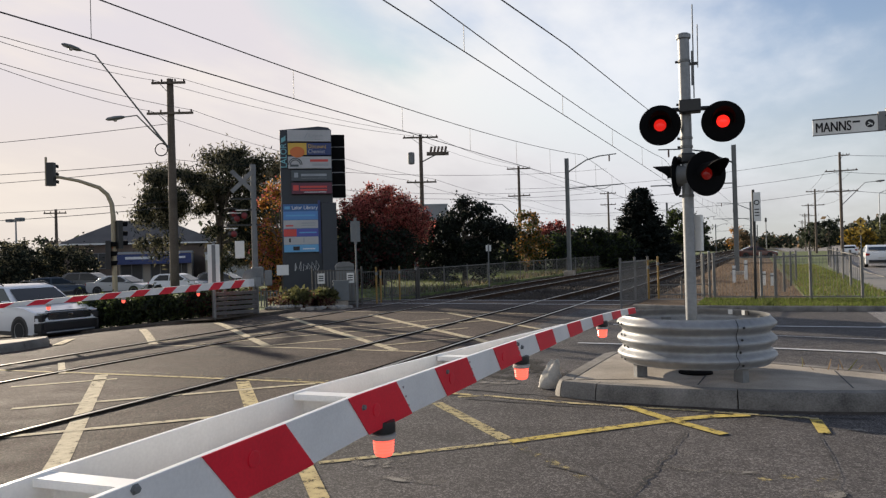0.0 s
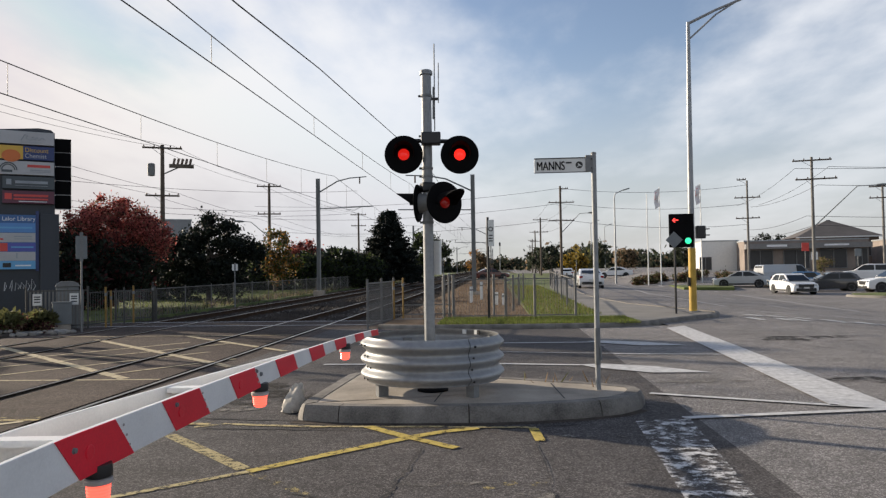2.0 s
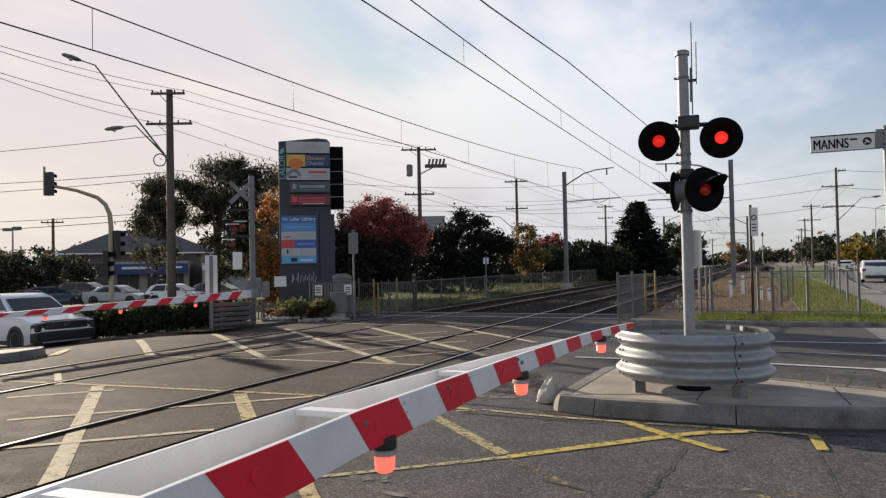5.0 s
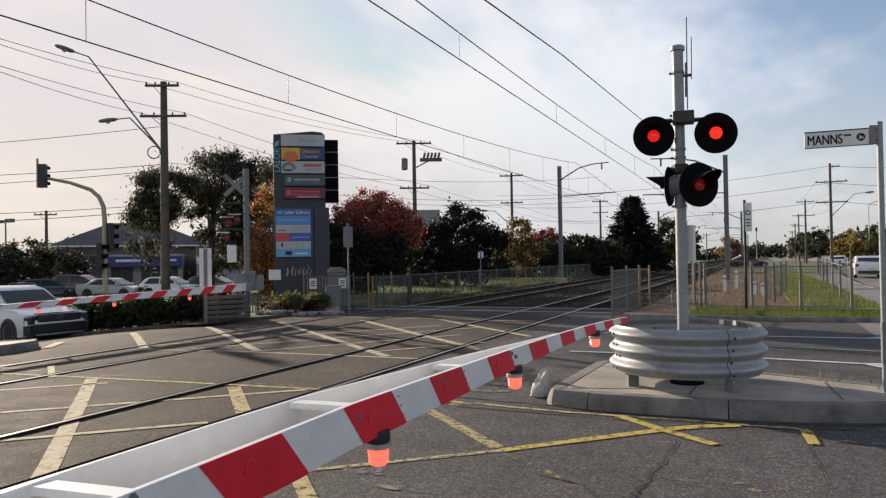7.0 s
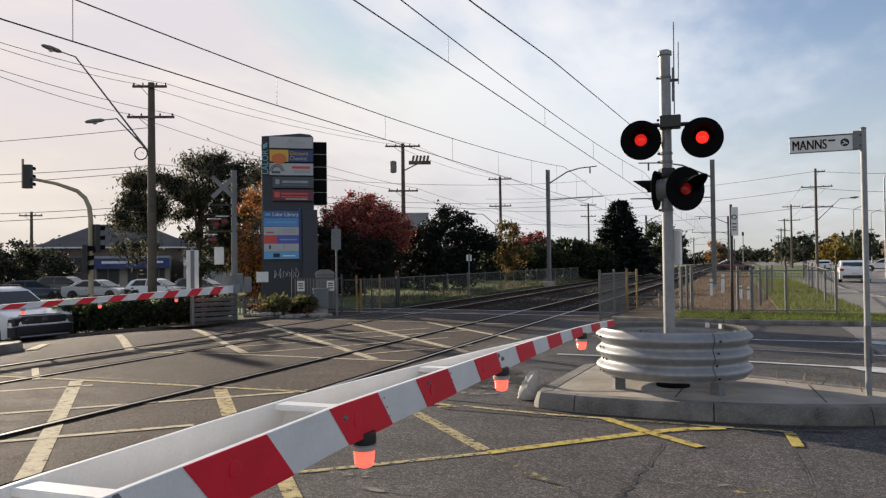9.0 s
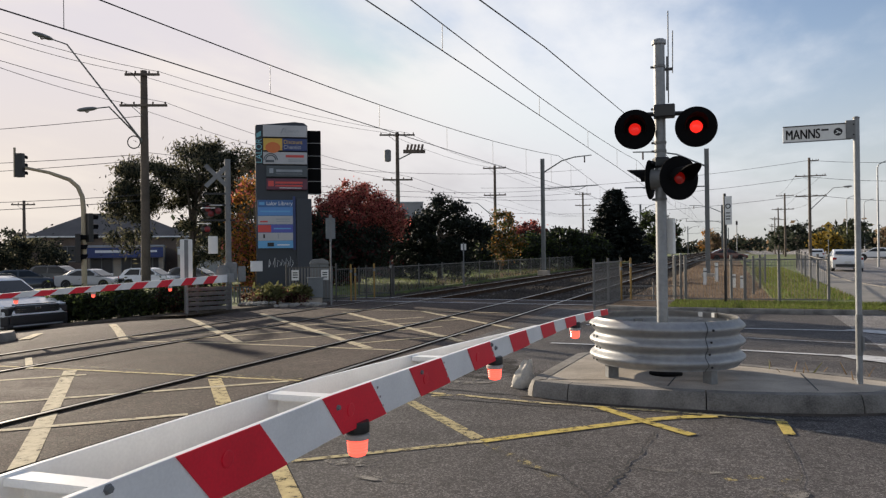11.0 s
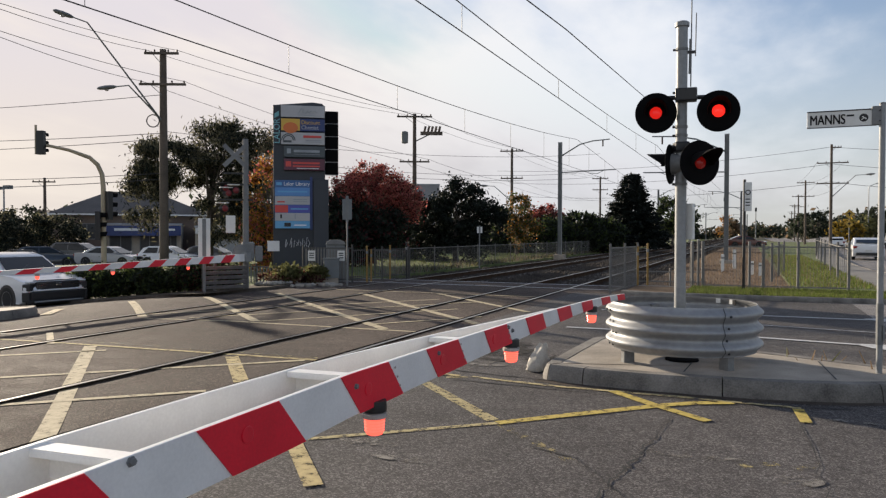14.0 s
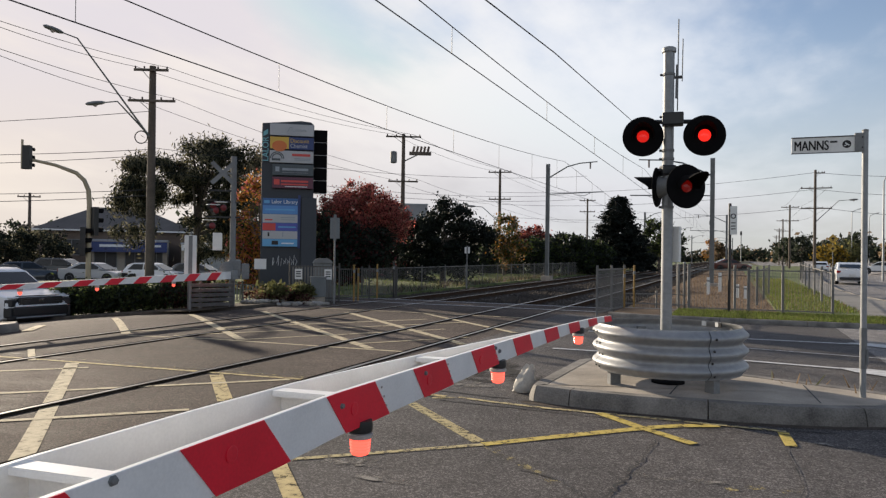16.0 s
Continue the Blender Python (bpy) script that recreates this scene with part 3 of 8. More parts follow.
for x0, y0, n in ((1.7, 12.2, "turn"), (2.3, 16.0, "ahead")):
    g = Geo().add([(x0 - 0.3, y0 + 0.12, 0.016), (x0 + 0.1, y0 + 0.20, 0.016), (x0 + 0.9, y0 - 0.15, 0.016), (x0 + 1.6, y0 - 0.85, 0.016), (x0 + 0.7, y0 - 0.85, 0.016), (x0 - 0.1, y0 - 0.25, 0.016)], [(0, 1, 2, 3, 4, 5)])
    structure("road_marking_arrow_" + n, g, "paint_white", "white turn arrow on the lane", "road marking")
g = Geo().add([(1.50, 7.85, 0.012), (2.10, 8.0, 0.012), (1.86, 5.2, 0.012), (1.55, 2.6, 0.012), (1.05, 2.6, 0.012), (1.36, 5.2, 0.012)], [(0, 1, 2, 3, 4, 5)])
structure("road_marking_old_stop_line", g, "paint_old", "flaking old white stop line", "road marking")
g = Geo()
for i in range(9):
    x, y = 8.1 + i * 0.62, 24.6 - i * 0.5
    strip(g, (x, y), (x + 0.35, y - 0.75), 0.3, 0.012, 1)
for i in range(12):
    strip(g, (12.4 + i * 0.7, 32 + i * 9), (12.6 + i * 0.7, 35 + i * 9), 0.12, 0.012, 1)
strip(g, (9.2, 30), (9.0, 44), 0.12, 0.012, 8)
strip(g, (9.0, 44), (16.5, 130), 0.12, 0.012, 30)
strip(g, (30, 17.6), (9, 27), 0.13, 0.012, 12)
strip(g, (34, 21.5), (12, 31), 0.13, 0.012, 12)
strip(g, (15.8, 33), (17.5, 60), 0.13, 0.012, 12)
structure("road_marking_street", g, "paint_white", "white give-way dashes and lane lines", "road marking")

# pale scuffs and a darker repair in the bitumen
M["scuff"] = paint_material("pale_grit_scuff", (0.22, 0.205, 0.185), 0.66, 5.0)
M["repair"] = paint_material("dark_bitumen_repair", (0.036, 0.034, 0.032), 0.64, 3.0)
g = Geo()
for x, y, rx, ry in ((-2.75, 5.0, 0.22, 0.12), (-2.3, 4.7, 0.3, 0.06), (-0.35, 5.6, 0.35, 0.08), (0.3, 5.3, 0.14, 0.16), (-3.6, 8.7, 0.7, 0.35), (0.9, 7.2, 0.5, 0.05), (2.9, 10.6, 0.6, 0.2), (3.2, 4.9, 0.5, 0.2)):
    g.add([(x + rx * math.cos(a) * (1 + 0.3 * math.sin(3 * a + x)), y + ry * math.sin(a) * (1 + 0.3 * math.cos(2 * a + y)), 0.0065) for a in [6.283 * k / 18 for k in range(18)]], [tuple(range(18))])
structure("road_scuffs", g, "scuff", "pale gritty scuffs on the asphalt", "scuffs")
g = Geo()
for x, y, rx, ry in ((-3.4, 9.6, 1.0, 0.8), (1.0, 4.6, 1.2, 0.4), (6.5, 10.5, 1.8, 0.6), (8.0, 16.5, 2.6, 0.5)):
    g.add([(x + rx * math.cos(a) * (1 + 0.25 * math.sin(3 * a + x)), y + ry * math.sin(a) * (1 + 0.25 * math.cos(2 * a + y)), zg(x + rx * math.cos(a)) + 0.0078) for a in [6.283 * k / 18 for k in range(18)]], [tuple(range(18))])
structure("road_stains", g, "repair", "dark oil stains and bitumen repairs", "stains")

# cracks and seams in the bitumen
g = Geo()
rng = random.Random(5)


def crack(a, b, w, n=22, wob=0.025):
    p = Vector(a)
    for i in range(n):
        t = (i + 1) / n
        q = Vector(a).lerp(Vector(b), t) + Vector((rng.uniform(-wob, wob), rng.uniform(-wob, wob)))
        strip(g, p, q, w * rng.uniform(0.5, 1.4), 0.009, 1)
        p = q


crack((-0.66, 6.7), (-0.70, 6.15), 0.010, 8)
crack((-0.70, 6.15), (-0.80, 5.1), 0.018)
crack((-0.80, 5.1), (-1.0, 3.6), 0.016)
crack((-3.1, 7.52), (-1.4, 7.44), 0.03, 18)
crack((-1.4, 7.44), (0.9, 7.66), 0.025, 18)
crack((-4.6, 8.6), (-4.4, 6.2), 0.02, 16)
crack((-1.55, 5.35), (-1.2, 5.25), 0.02, 5, 0.02)
crack((-1.2, 5.25), (-0.6, 4.4), 0.008)
crack((-9.6, 9.6), (-8.6, 9.8), 0.03, 8)
crack((-12.0, 8.0), (-9.0, 7.9), 0.03, 14)
crack((-9.0, 7.9), (-5.4, 8.15), 0.035, 18)
crack((-5.0, 8.2), (-2.0, 7.9), 0.03, 14)
crack((0.4, 7.4), (0.46, 4.8), 0.008, 14, 0.03)
crack((5.6, 16.5), (7.5, 12.0), 0.02, 14)
structure("road_cracks", g, "tar", "dark open cracks in the asphalt", "cracks")

# ---- kerbed island ----


def kerb_pieces(outline, splits, parent, height=0.16, width=0.15, base=0.0, closed=True, gap=0.006, mat="kerb", slope=0.05):
    """Kerb stones along an outline (anticlockwise), cut at the named lengths."""
    pts = [Vector(p) for p in outline]
    n = len(pts)
    norm = []
    for i in range(n):
        a = pts[(i - 1) % n] if closed or i else pts[0]
        b = pts[(i + 1) % n] if closed or i < n - 1 else pts[-1]
        d = (b - a).normalized()
        norm.append(Vector((-d.y, d.x)))
    order = list(range(n)) + ([0] if closed else [])
    length, acc = [0.0], 0.0
    for i in range(1, len(order)):
        acc += (pts[order[i]] - pts[order[i - 1]]).length
        length.append(acc)

    def at(s):
        for i in range(1, len(order)):
            if s <= length[i] + 1e-9:
                t = (s - length[i - 1]) / max(1e-6, length[i] - length[i - 1])
                return pts[order[i - 1]].lerp(pts[order[i]], t), norm[order[i - 1]].lerp(norm[order[i]], t).normalized()
        return pts[order[-1]], norm[order[-1]]
    prof = [(0.0, -0.06), (0.0, height * 0.32), (slope * 0.35, height * 0.66), (slope * 0.72, height * 0.92), (slope, height), (width, height), (width, -0.06)]
    cuts = [0.0] + [s for s in splits if s < acc] + [acc]
    made = []
    for a, b in zip(cuts, cuts[1:]):
        ss = [a + gap] + [s for s in length if a + 0.02 < s < b - 0.02] + [b - gap]
        vs = []
        for s in ss:
            p, nn = at(s)
            for off, z in prof:
                q = p + nn * off
                vs.append((q.x, q.y, z + base + (zg(q.x, q.y) if base == 0 else 0)))
        k = len(prof)
        fs = [(i * k + j, (i + 1) * k + j, (i + 1) * k + (j + 1) % k, i * k + (j + 1) % k) for i in range(len(ss) - 1) for j in range(k)]
        fs += [tuple(range(k)), tuple(range((len(ss) - 1) * k, len(ss) * k))[::-1]]
        made.append(part("kerb_stone", Geo().add(vs, fs), mat, parent, smooth=True))
    return made


def inset(outline, d):
    pts = [Vector(p) for p in outline]
    out = []
    for i, p in enumerate(pts):
        t = (pts[(i + 1) % len(pts)] - pts[i - 1]).normalized()
        q = p + Vector((-t.y, t.x)) * d
        out.append((q.x, q.y))
    return out


isl = [(-2.10, 7.90), (-1.6, 7.80), (-1.0, 7.77), (0.0, 7.81), (0.5, 7.90), (1.0, 8.04), (1.42, 8.24), (1.68, 8.52), (1.80, 8.86), (1.77, 9.12), (1.60, 9.30), (1.05, 9.58), (0.32, 9.90), (-0.14, 10.06), (-0.9, 10.30), (-1.75, 10.50), (-2.02, 10.46), (-2.12, 10.2), (-2.17, 9.1), (-2.20, 8.20), (-2.18, 8.0)]
island = thing("traffic_island", "low concrete traffic island with grey kerb stones", "traffic island", kind="structure")
kerb_pieces(isl, [0.42, 1.85, 3.35, 4.4, 5.6, 7.1, 8.4, 9.7, 11.0], island, 0.175, 0.20, slope=0.055)
slab_in = inset(isl, 0.203)
part("island_paving", Geo().slab(slab_in, -0.05, 0.170), "concrete", island, "stained grey concrete paving")
g = Geo()
for a, b in (((-0.56, 9.75), (-0.66, 8.10)), ((0.72, 9.40), (0.80, 8.30))):
    strip(g, a, b, 0.016, 0.174, 1)
part("paving_joint", g, "tar", island, "dark joint across the paving")

# a lip of broken bitumen along the kerb foot
g = Geo()
foot = [(-2.22, 7.86), (-1.9, 7.78), (-1.5, 7.735), (-1.0, 7.715), (-0.5, 7.73), (0.0, 7.75), (0.5, 7.84), (1.0, 7.99), (1.45, 8.21), (1.72, 8.5)]
for a, b in zip(foot, foot[1:]):
    strip(g, a, b, 0.13, 0.004, 2)
structure("kerb_foot_grit", g, "dirt", "grit and broken bitumen along the kerb foot", "grit")

# ---- guard rail ring ----
RING = (-0.745, 8.90)
ring = thing("guard_rail_ring", "round galvanised corrugated guard rail on short posts", "guard rail", at=(RING[0], RING[1], 0.170))
R0, LOW, TALL = 0.845, 0.155, 0.53
prof = []
for i in range(37):
    t = i / 36
    prof.append((R0 + 0.034 * math.sin(2 * math.pi * (3 * t - 0.25)), LOW + TALL * t))
prof2 = [(r - 0.006, z) for r, z in prof][::-1]
g = Geo().lathe(prof + prof2, seg=72, closed=True)
part("corrugated_rail", g, "galv_rail", ring, "three-wave galvanised steel rail", smooth=True)
cam_side = math.atan2(0 - RING[1], 0 - RING[0])
for da, nm in ((0.52, "rail_joint"), (-1.18, "rail_joint")):
    a = cam_side + da
    g = Geo()
    vs, n = [], len(prof)
    for r, z in prof:
        for k in (-0.5, 0.5):
            aa = a + 0.010 * k + (0.012 * math.sin(z * 40))
            vs.append(((r + 0.004) * math.cos(aa), (r + 0.004) * math.sin(aa), z))
    g.add(vs, [(2 * i, 2 * i + 1, 2 * i + 3, 2 * i + 2) for i in range(n - 1)])
    part("rail_seam", g, "black_paint", ring, "dark overlap seam between two rail lengths")
    for k in range(4):
        for s in (1,) if da > 0 else (1, -1):
            z = LOW + TALL * (k + 0.35) / 4
            rr = R0 + 0.034 * math.sin(2 * math.pi * (3 * (z - LOW) / TALL - 0.25)) + 0.004
            aa = a + 0.07 * s
            m = look((rr * math.cos(aa), rr * math.sin(aa), z), (0, 0, z))
            part("splice_bolt", Geo().lathe([(0.014, -0.004), (0.014, 0.004), (0.009, 0.010), (0.001, 0.012)], m, 8), "black_paint", ring)
for a in (cam_side - 1.02, cam_side + 0.72, cam_side + 2.3, cam_side + 3.6):
    p = Vector((math.cos(a), math.sin(a), 0)) * (R0 - 0.145)
    part("rail_post", Geo().box((p.x, p.y, 0.26), (0.13, 0.09, 0.54), math.degrees(a)), "galv_dull", ring, bevel=0.006)
    part("spacer_block", Geo().box((p.x + 0.06 * math.cos(a), p.y + 0.06 * math.sin(a), 0.42), (0.06, 0.10, 0.32), math.degrees(a)), "galv_dull", ring)
part("base_cover", Geo().lathe([(0.19, -0.01), (0.19, 0.02), (0.15, 0.035), (0.08, 0.04)], Matrix.Translation((0.0, -0.03, 0.0)), 20), "black_matt", ring, "dark base plate inside the ring")
for a, mt in ((cam_side + 2.58, "sign_white"), (cam_side + 2.34, "sign_white"), (cam_side + 2.29, "black_paint")):
    part("reflector", Geo().box(((R0 - 0.055) * math.cos(a), (R0 - 0.055) * math.sin(a), LOW + TALL - 0.035), (0.012, 0.055, 0.055), math.degrees(a)), mt, ring, "small delineator inside the rail")

# ---- crossing signal post ----
post = thing("crossing_signal", "grey steel post with black-hooded red flashing lamps", "crossing signal", at=(-0.775, 8.90, 0.165))
PX, PY = -0.775, 8.90
part("post", Geo().tube([(0, 0, 0.0), (0, 0, 3.93)], 0.064, 20), "galv", post, smooth=True)
part("base_flange", Geo().lathe([(0.15, 0), (0.15, 0.03), (0.08, 0.035)], Matrix(), 16), "galv_dull", post)
part("post_cap", Geo().lathe([(0.082, 3.90), (0.082, 3.945), (0.06, 3.96)], Matrix(), 20), "galv", post, "slightly wider post cap")
view = Vector((0 - PX, 0 - PY, 0)).normalized()           # towards the road's near side
side = Vector((-view.y, view.x, 0))                        # seen from there, to the right
part("crossarm", Geo().tube([side * -0.34 + Vector((0, 0, 3.09)) - view * 0.02, side * 0.36 + Vector((0, 0, 3.07)) - view * 0.02], 0.026, 10), "black_paint", post)
part("junction_box", Geo().box((side.x * 0.05 + view.x * 0.08, side.y * 0.05 + view.y * 0.08, 3.09), (0.24, 0.16, 0.15), math.degrees(math.atan2(side.y, side.x))), "black_paint", post, bevel=0.015)
for z in (3.62, 3.12, 2.72, 2.62, 2.05):
    part("strap_band", Geo().lathe([(0.066, z), (0.072, z + 0.004), (0.072, z + 0.03), (0.066, z + 0.034)], Matrix(), 20), "galv_dull", post)
    part("strap_bolt", Geo().tube([side * -0.062 + Vector((0, 0, z + 0.017)), side * -0.10 + Vector((0, 0, z + 0.017))], 0.014, 8), "black_paint", post)


def flasher(name, centre, facing, lens, radius=0.235, hood=0.26):
    """A round black target board with lens, housing and half hood, facing that way."""
    f = Vector(facing).normalized()
    m = look(Vector(centre) - f, Vector(centre))           # its -z axis looks along f
    m = Matrix.Translation(Vector(centre)) @ m.to_3x3().to_4x4()
    board = part(name, Geo().lathe([(0.02, 0.02), (radius - 0.012, 0.014), (radius, 0.0), (radius, -0.008), (radius - 0.01, -0.012), (0.11, -0.012)], m, 40), "black_matt", post, "round black target board", smooth=True)
    part("lens", Geo().lathe([(0.070, -0.012), (0.070, -0.02), (0.058, -0.032), (0.035, -0.040), (0.01, -0.045)], m, 28), lens, board, "round red lens", smooth=True)
    part("housing", Geo().lathe([(0.02, 0.17), (0.08, 0.165), (0.115, 0.13), (0.125, 0.02)], m, 24), "galv_dull", board, "rounded grey lamp housing", smooth=True)
    g = Geo()
    n = 18
    vs = []
    for k in range(n + 1):
        a = math.pi * (-0.08 + 1.16 * k / n)
        for rr, dz in ((0.118, -0.012), (0.128, -0.012 - hood * (0.25 + 0.75 * max(0.0, math.sin(a)))), (0.134, -0.012 - hood * (0.25 + 0.75 * max(0.0, math.sin(a)))), (0.124, -0.012)):
            vs.append(m @ Vector((rr * math.cos(a), rr * math.sin(a), dz)))
    g.add(vs, [(4 * i + j, 4 * i + 4 + j, 4 * i + 4 + (j + 1) % 4, 4 * i + (j + 1) % 4) for i in range(n) for j in range(4)] + [(0, 1, 2, 3), (4 * n, 4 * n + 3, 4 * n + 2, 4 * n + 1)])
    part("hood", g, "black_matt", board, "black half-round hood", smooth=True)
    return board


face = (view + Vector((0.03, 0, 0))).normalized()
flasher("lamp_board", side * -0.285 + view * 0.10 + Vector((0, 0, 2.895)), face, "lens_mid")
flasher("lamp_board", side * 0.40 + view * 0.10 + Vector((0, 0, 2.885)), face, "lens_on")
flasher("lamp_board", side * 0.20 + view * 0.17 + Vector((0, 0, 2.295)), (view * 0.85 + side * 0.55), "lens_dim", 0.255, 0.36)
flasher("lamp_board", side * -0.12 - view * 0.02 + Vector((0, 0, 2.305)), (side * -0.97 + view * 0.05 - view * 0.25), "lens_dim")
part("lower_arm", Geo().tube([side * -0.10 + Vector((0, 0, 2.50)), side * 0.16 + view * 0.06 + Vector((0, 0, 2.50))], 0.028, 10), "black_paint", post)
part("lower_clamp", Geo().box((0, 0, 2.50), (0.17, 0.17, 0.12), 20), "black_paint", post, bevel=0.02)
for dx, z0, z1, r in ((0.10, 3.2, 4.29, 0.007), (0.15, 3.55, 4.05, 0.006), (0.085, 3.35, 3.75, 0.012)):
    part("aerial", Geo().tube([side * dx + Vector((0, 0, z0)), side * (dx + 0.006) + Vector((0, 0, z1))], r, 8), "galv_dull", post, "thin aerial rod")
part("aerial_bracket", Geo().box((side.x * 0.08, side.y * 0.08, 3.60), (0.14, 0.03, 0.03), math.degrees(math.atan2(side.y, side.x))), "black_paint", post)
plate = part("number_plate", Geo().box((side.x * 0.09 - view.x * 0.07, side.y * 0.09 - view.y * 0.07, 1.63), (0.05, 0.13, 0.42), math.degrees(math.atan2(side.y, side.x)) + 60), "sign_white", post, "narrow white plate with dark bars")
for z in (1.55, 1.62, 1.69):
    part("plate_bar", Geo().box((side.x * 0.125 - view.x * 0.07, side.y * 0.125 - view.y * 0.07, z), (0.006, 0.05, 0.03), math.degrees(math.atan2(side.y, side.x)) + 60), "sign_black", plate)

# ---- street name sign ----
sgn = thing("street_name_sign", "galvanised post with a white MANNS street blade", "street sign", at=(1.255, 8.87, 0.155))
part("post", Geo().tube([(0, 0, 0), (0, 0, 2.87)], 0.031, 14), "galv", sgn, smooth=True)
part("post_cap", Geo().lathe([(0.034, 2.865), (0.034, 2.88), (0.01, 2.89)], Matrix(), 14), "galv_dull", sgn)
part("sleeve", Geo().lathe([(0.034, 0.32), (0.036, 0.33), (0.036, 0.75), (0.034, 0.76)], Matrix(), 14), "galv_dull", sgn, "lower sleeve joint")
part("padlock", Geo().box((0.035, -0.03, 0.45), (0.02, 0.02, 0.16)), "galv_dull", sgn)
blade = part("blade", Geo().box((-0.385, 0, 2.735), (0.66, 0.022, 0.165)), "sign_white", sgn, "white blade with black letters", bevel=0.004)
part("blade_edge", Geo().box((-0.385, 0, 2.822), (0.66, 0.03, 0.012)), "black_paint", blade)
part("blade_edge", Geo().box((-0.385, 0, 2.650), (0.66, 0.03, 0.008)), "galv_dull", blade)
part("bracket", Geo().box((-0.055, 0, 2.75), (0.09, 0.06, 0.20)), "galv_dull", sgn, bevel=0.006)
part("bracket_bolt", Geo().tube([(-0.03, -0.034, 2.80), (-0.03, -0.042, 2.80)], 0.009, 8), "black_paint", sgn)
part("bracket_bolt", Geo().tube([(-0.03, -0.034, 2.69), (-0.03, -0.042, 2.69)], 0.009, 8), "black_paint", sgn)
up_front = pose(0, 0, 0, 90, 0, 0)
lettering("MANNS", 0.150, "sign_black", Matrix.Translation((-0.69, -0.0125, 2.725)) @ up_front, blade, "street_name", 0.66, bold=0.004)
part("suffix_bar", Geo().box((-0.30, -0.0125, 2.765), (0.07, 0.002, 0.020)), "sign_black", blade)
part("crest", Geo().lathe([(0.043, 0.0), (0.043, 0.002), (0.001, 0.002)], Matrix.Translation((-0.175, -0.011, 2.735)) @ up_front, 20), "sign_black", blade, "round dark council crest")
part("crest_swoosh", Geo().box((-0.170, -0.0145, 2.735), (0.05, 0.002, 0.012), m=pose(0, 0, 0, 0, 35, 0)), "sign_white", blade)
part("crest_swoosh", Geo().box((-0.185, -0.0145, 2.722), (0.035, 0.002, 0.008), m=pose(0, 0, 0, 0, -30, 0)), "sign_white", blade)

# ---- boom gate in the foreground ----


def boom_x(y):
    """The front plate's line, nearly straight."""
    return -1.537 + (0.033 if y > 2.45 else 0.055) * (y - 2.45)


BOOM_TOP = 1.06


def boom_top(y):
    """The arm droops a little towards its tip."""
    return BOOM_TOP - 0.10 * (max(0.0, y - 2.5) / 5.95) ** 3 - 0.034 * max(0.0, 2.6 - y)


def boom_h(y):
    return 0.193 if y < 2.2 else max(0.066, 0.193 - 0.0225 * (y - 2.2))


boom = thing("boom_gate", "red and white striped boom arm lowered across the lane", "boom gate", at=(0, 0, 0))
PITCH, Y0, TIP = 0.392, 1.742, 8.45
bound = [Y0 + PITCH * k for k in range(-9, 20)]


def plate_strip(a, b, slant_a, slant_b, thick, x_of, front):
    """A piece of plate between slanted ends."""
    n = max(6, int((b - a) / 0.07))
    vs = []
    for i in range(n + 1):
        t = i / n
        for k, z in ((0, 0.0), (1, 1.0)):
            sl = slant_a + (slant_b - slant_a) * t
            y = a + (b - a) * t + (0 if k else sl)
            y = min(y, TIP)
            hh = boom_h(y)
            zz = boom_top(y) if k else boom_top(y) - hh
            for s in (0, 1):
                vs.append((x_of(y) - s * thick, y, zz))
    fs = []
    for i in range(n):
        o = i * 4
        fs += [(o, o + 4, o + 6, o + 2), (o + 1, o + 3, o + 7, o + 5), (o, o + 1, o + 5, o + 4), (o + 2, o + 6, o + 7, o + 3)]
    fs += [(0, 2, 3, 1), (4 * n, 4 * n + 1, 4 * n + 3, 4 * n + 2)]
    return Geo().add(vs, fs)


front = part("front_plate", plate_strip(-1.4, TIP, 0, 0, 0.024, boom_x, True), "white_paint", boom, "white enamelled front plate", bevel=0.003)
for k, a in enumerate(bound):
    if a >= TIP - 0.05 or k % 2 == 0:
        continue
    b = min(a + PITCH, TIP)
    if b < -1.3:
        continue
    a = max(a, -1.38)
    part("red_stripe", plate_strip(a, b, boom_h(a) * 0.82, boom_h(b) * 0.82, 0.003, lambda y: boom_x(y) + 0.0045, True), "red_film", front, "slanted red reflective stripe")


def rear_x(y):
    return -1.955 + max(0.0, y - 1.35) * 0.098 + 0.0125 * max(0.0, y - 2.6) ** 1.9


def rear_strip(a, b):
    n, vs = 12, []
    for i in range(n + 1):
        y = a + (b - a) * i / n
        x = min(rear_x(y), boom_x(y) - 0.03)
        for z in (boom_top(y) - boom_h(y) * 0.96, boom_top(y) - 0.002):
            for s in (0, 1):
                vs.append((x - s * 0.022, y, z))
    fs = []
    for i in range(n):
        o = i * 4
        fs += [(o, o + 4, o + 6, o + 2), (o + 1, o + 3, o + 7, o + 5), (o, o + 1, o + 5, o + 4), (o + 2, o + 6, o + 7, o + 3)]
    fs += [(0, 2, 3, 1), (4 * n, 4 * n + 1, 4 * n + 3, 4 * n + 2)]
    return Geo().add(vs, fs)


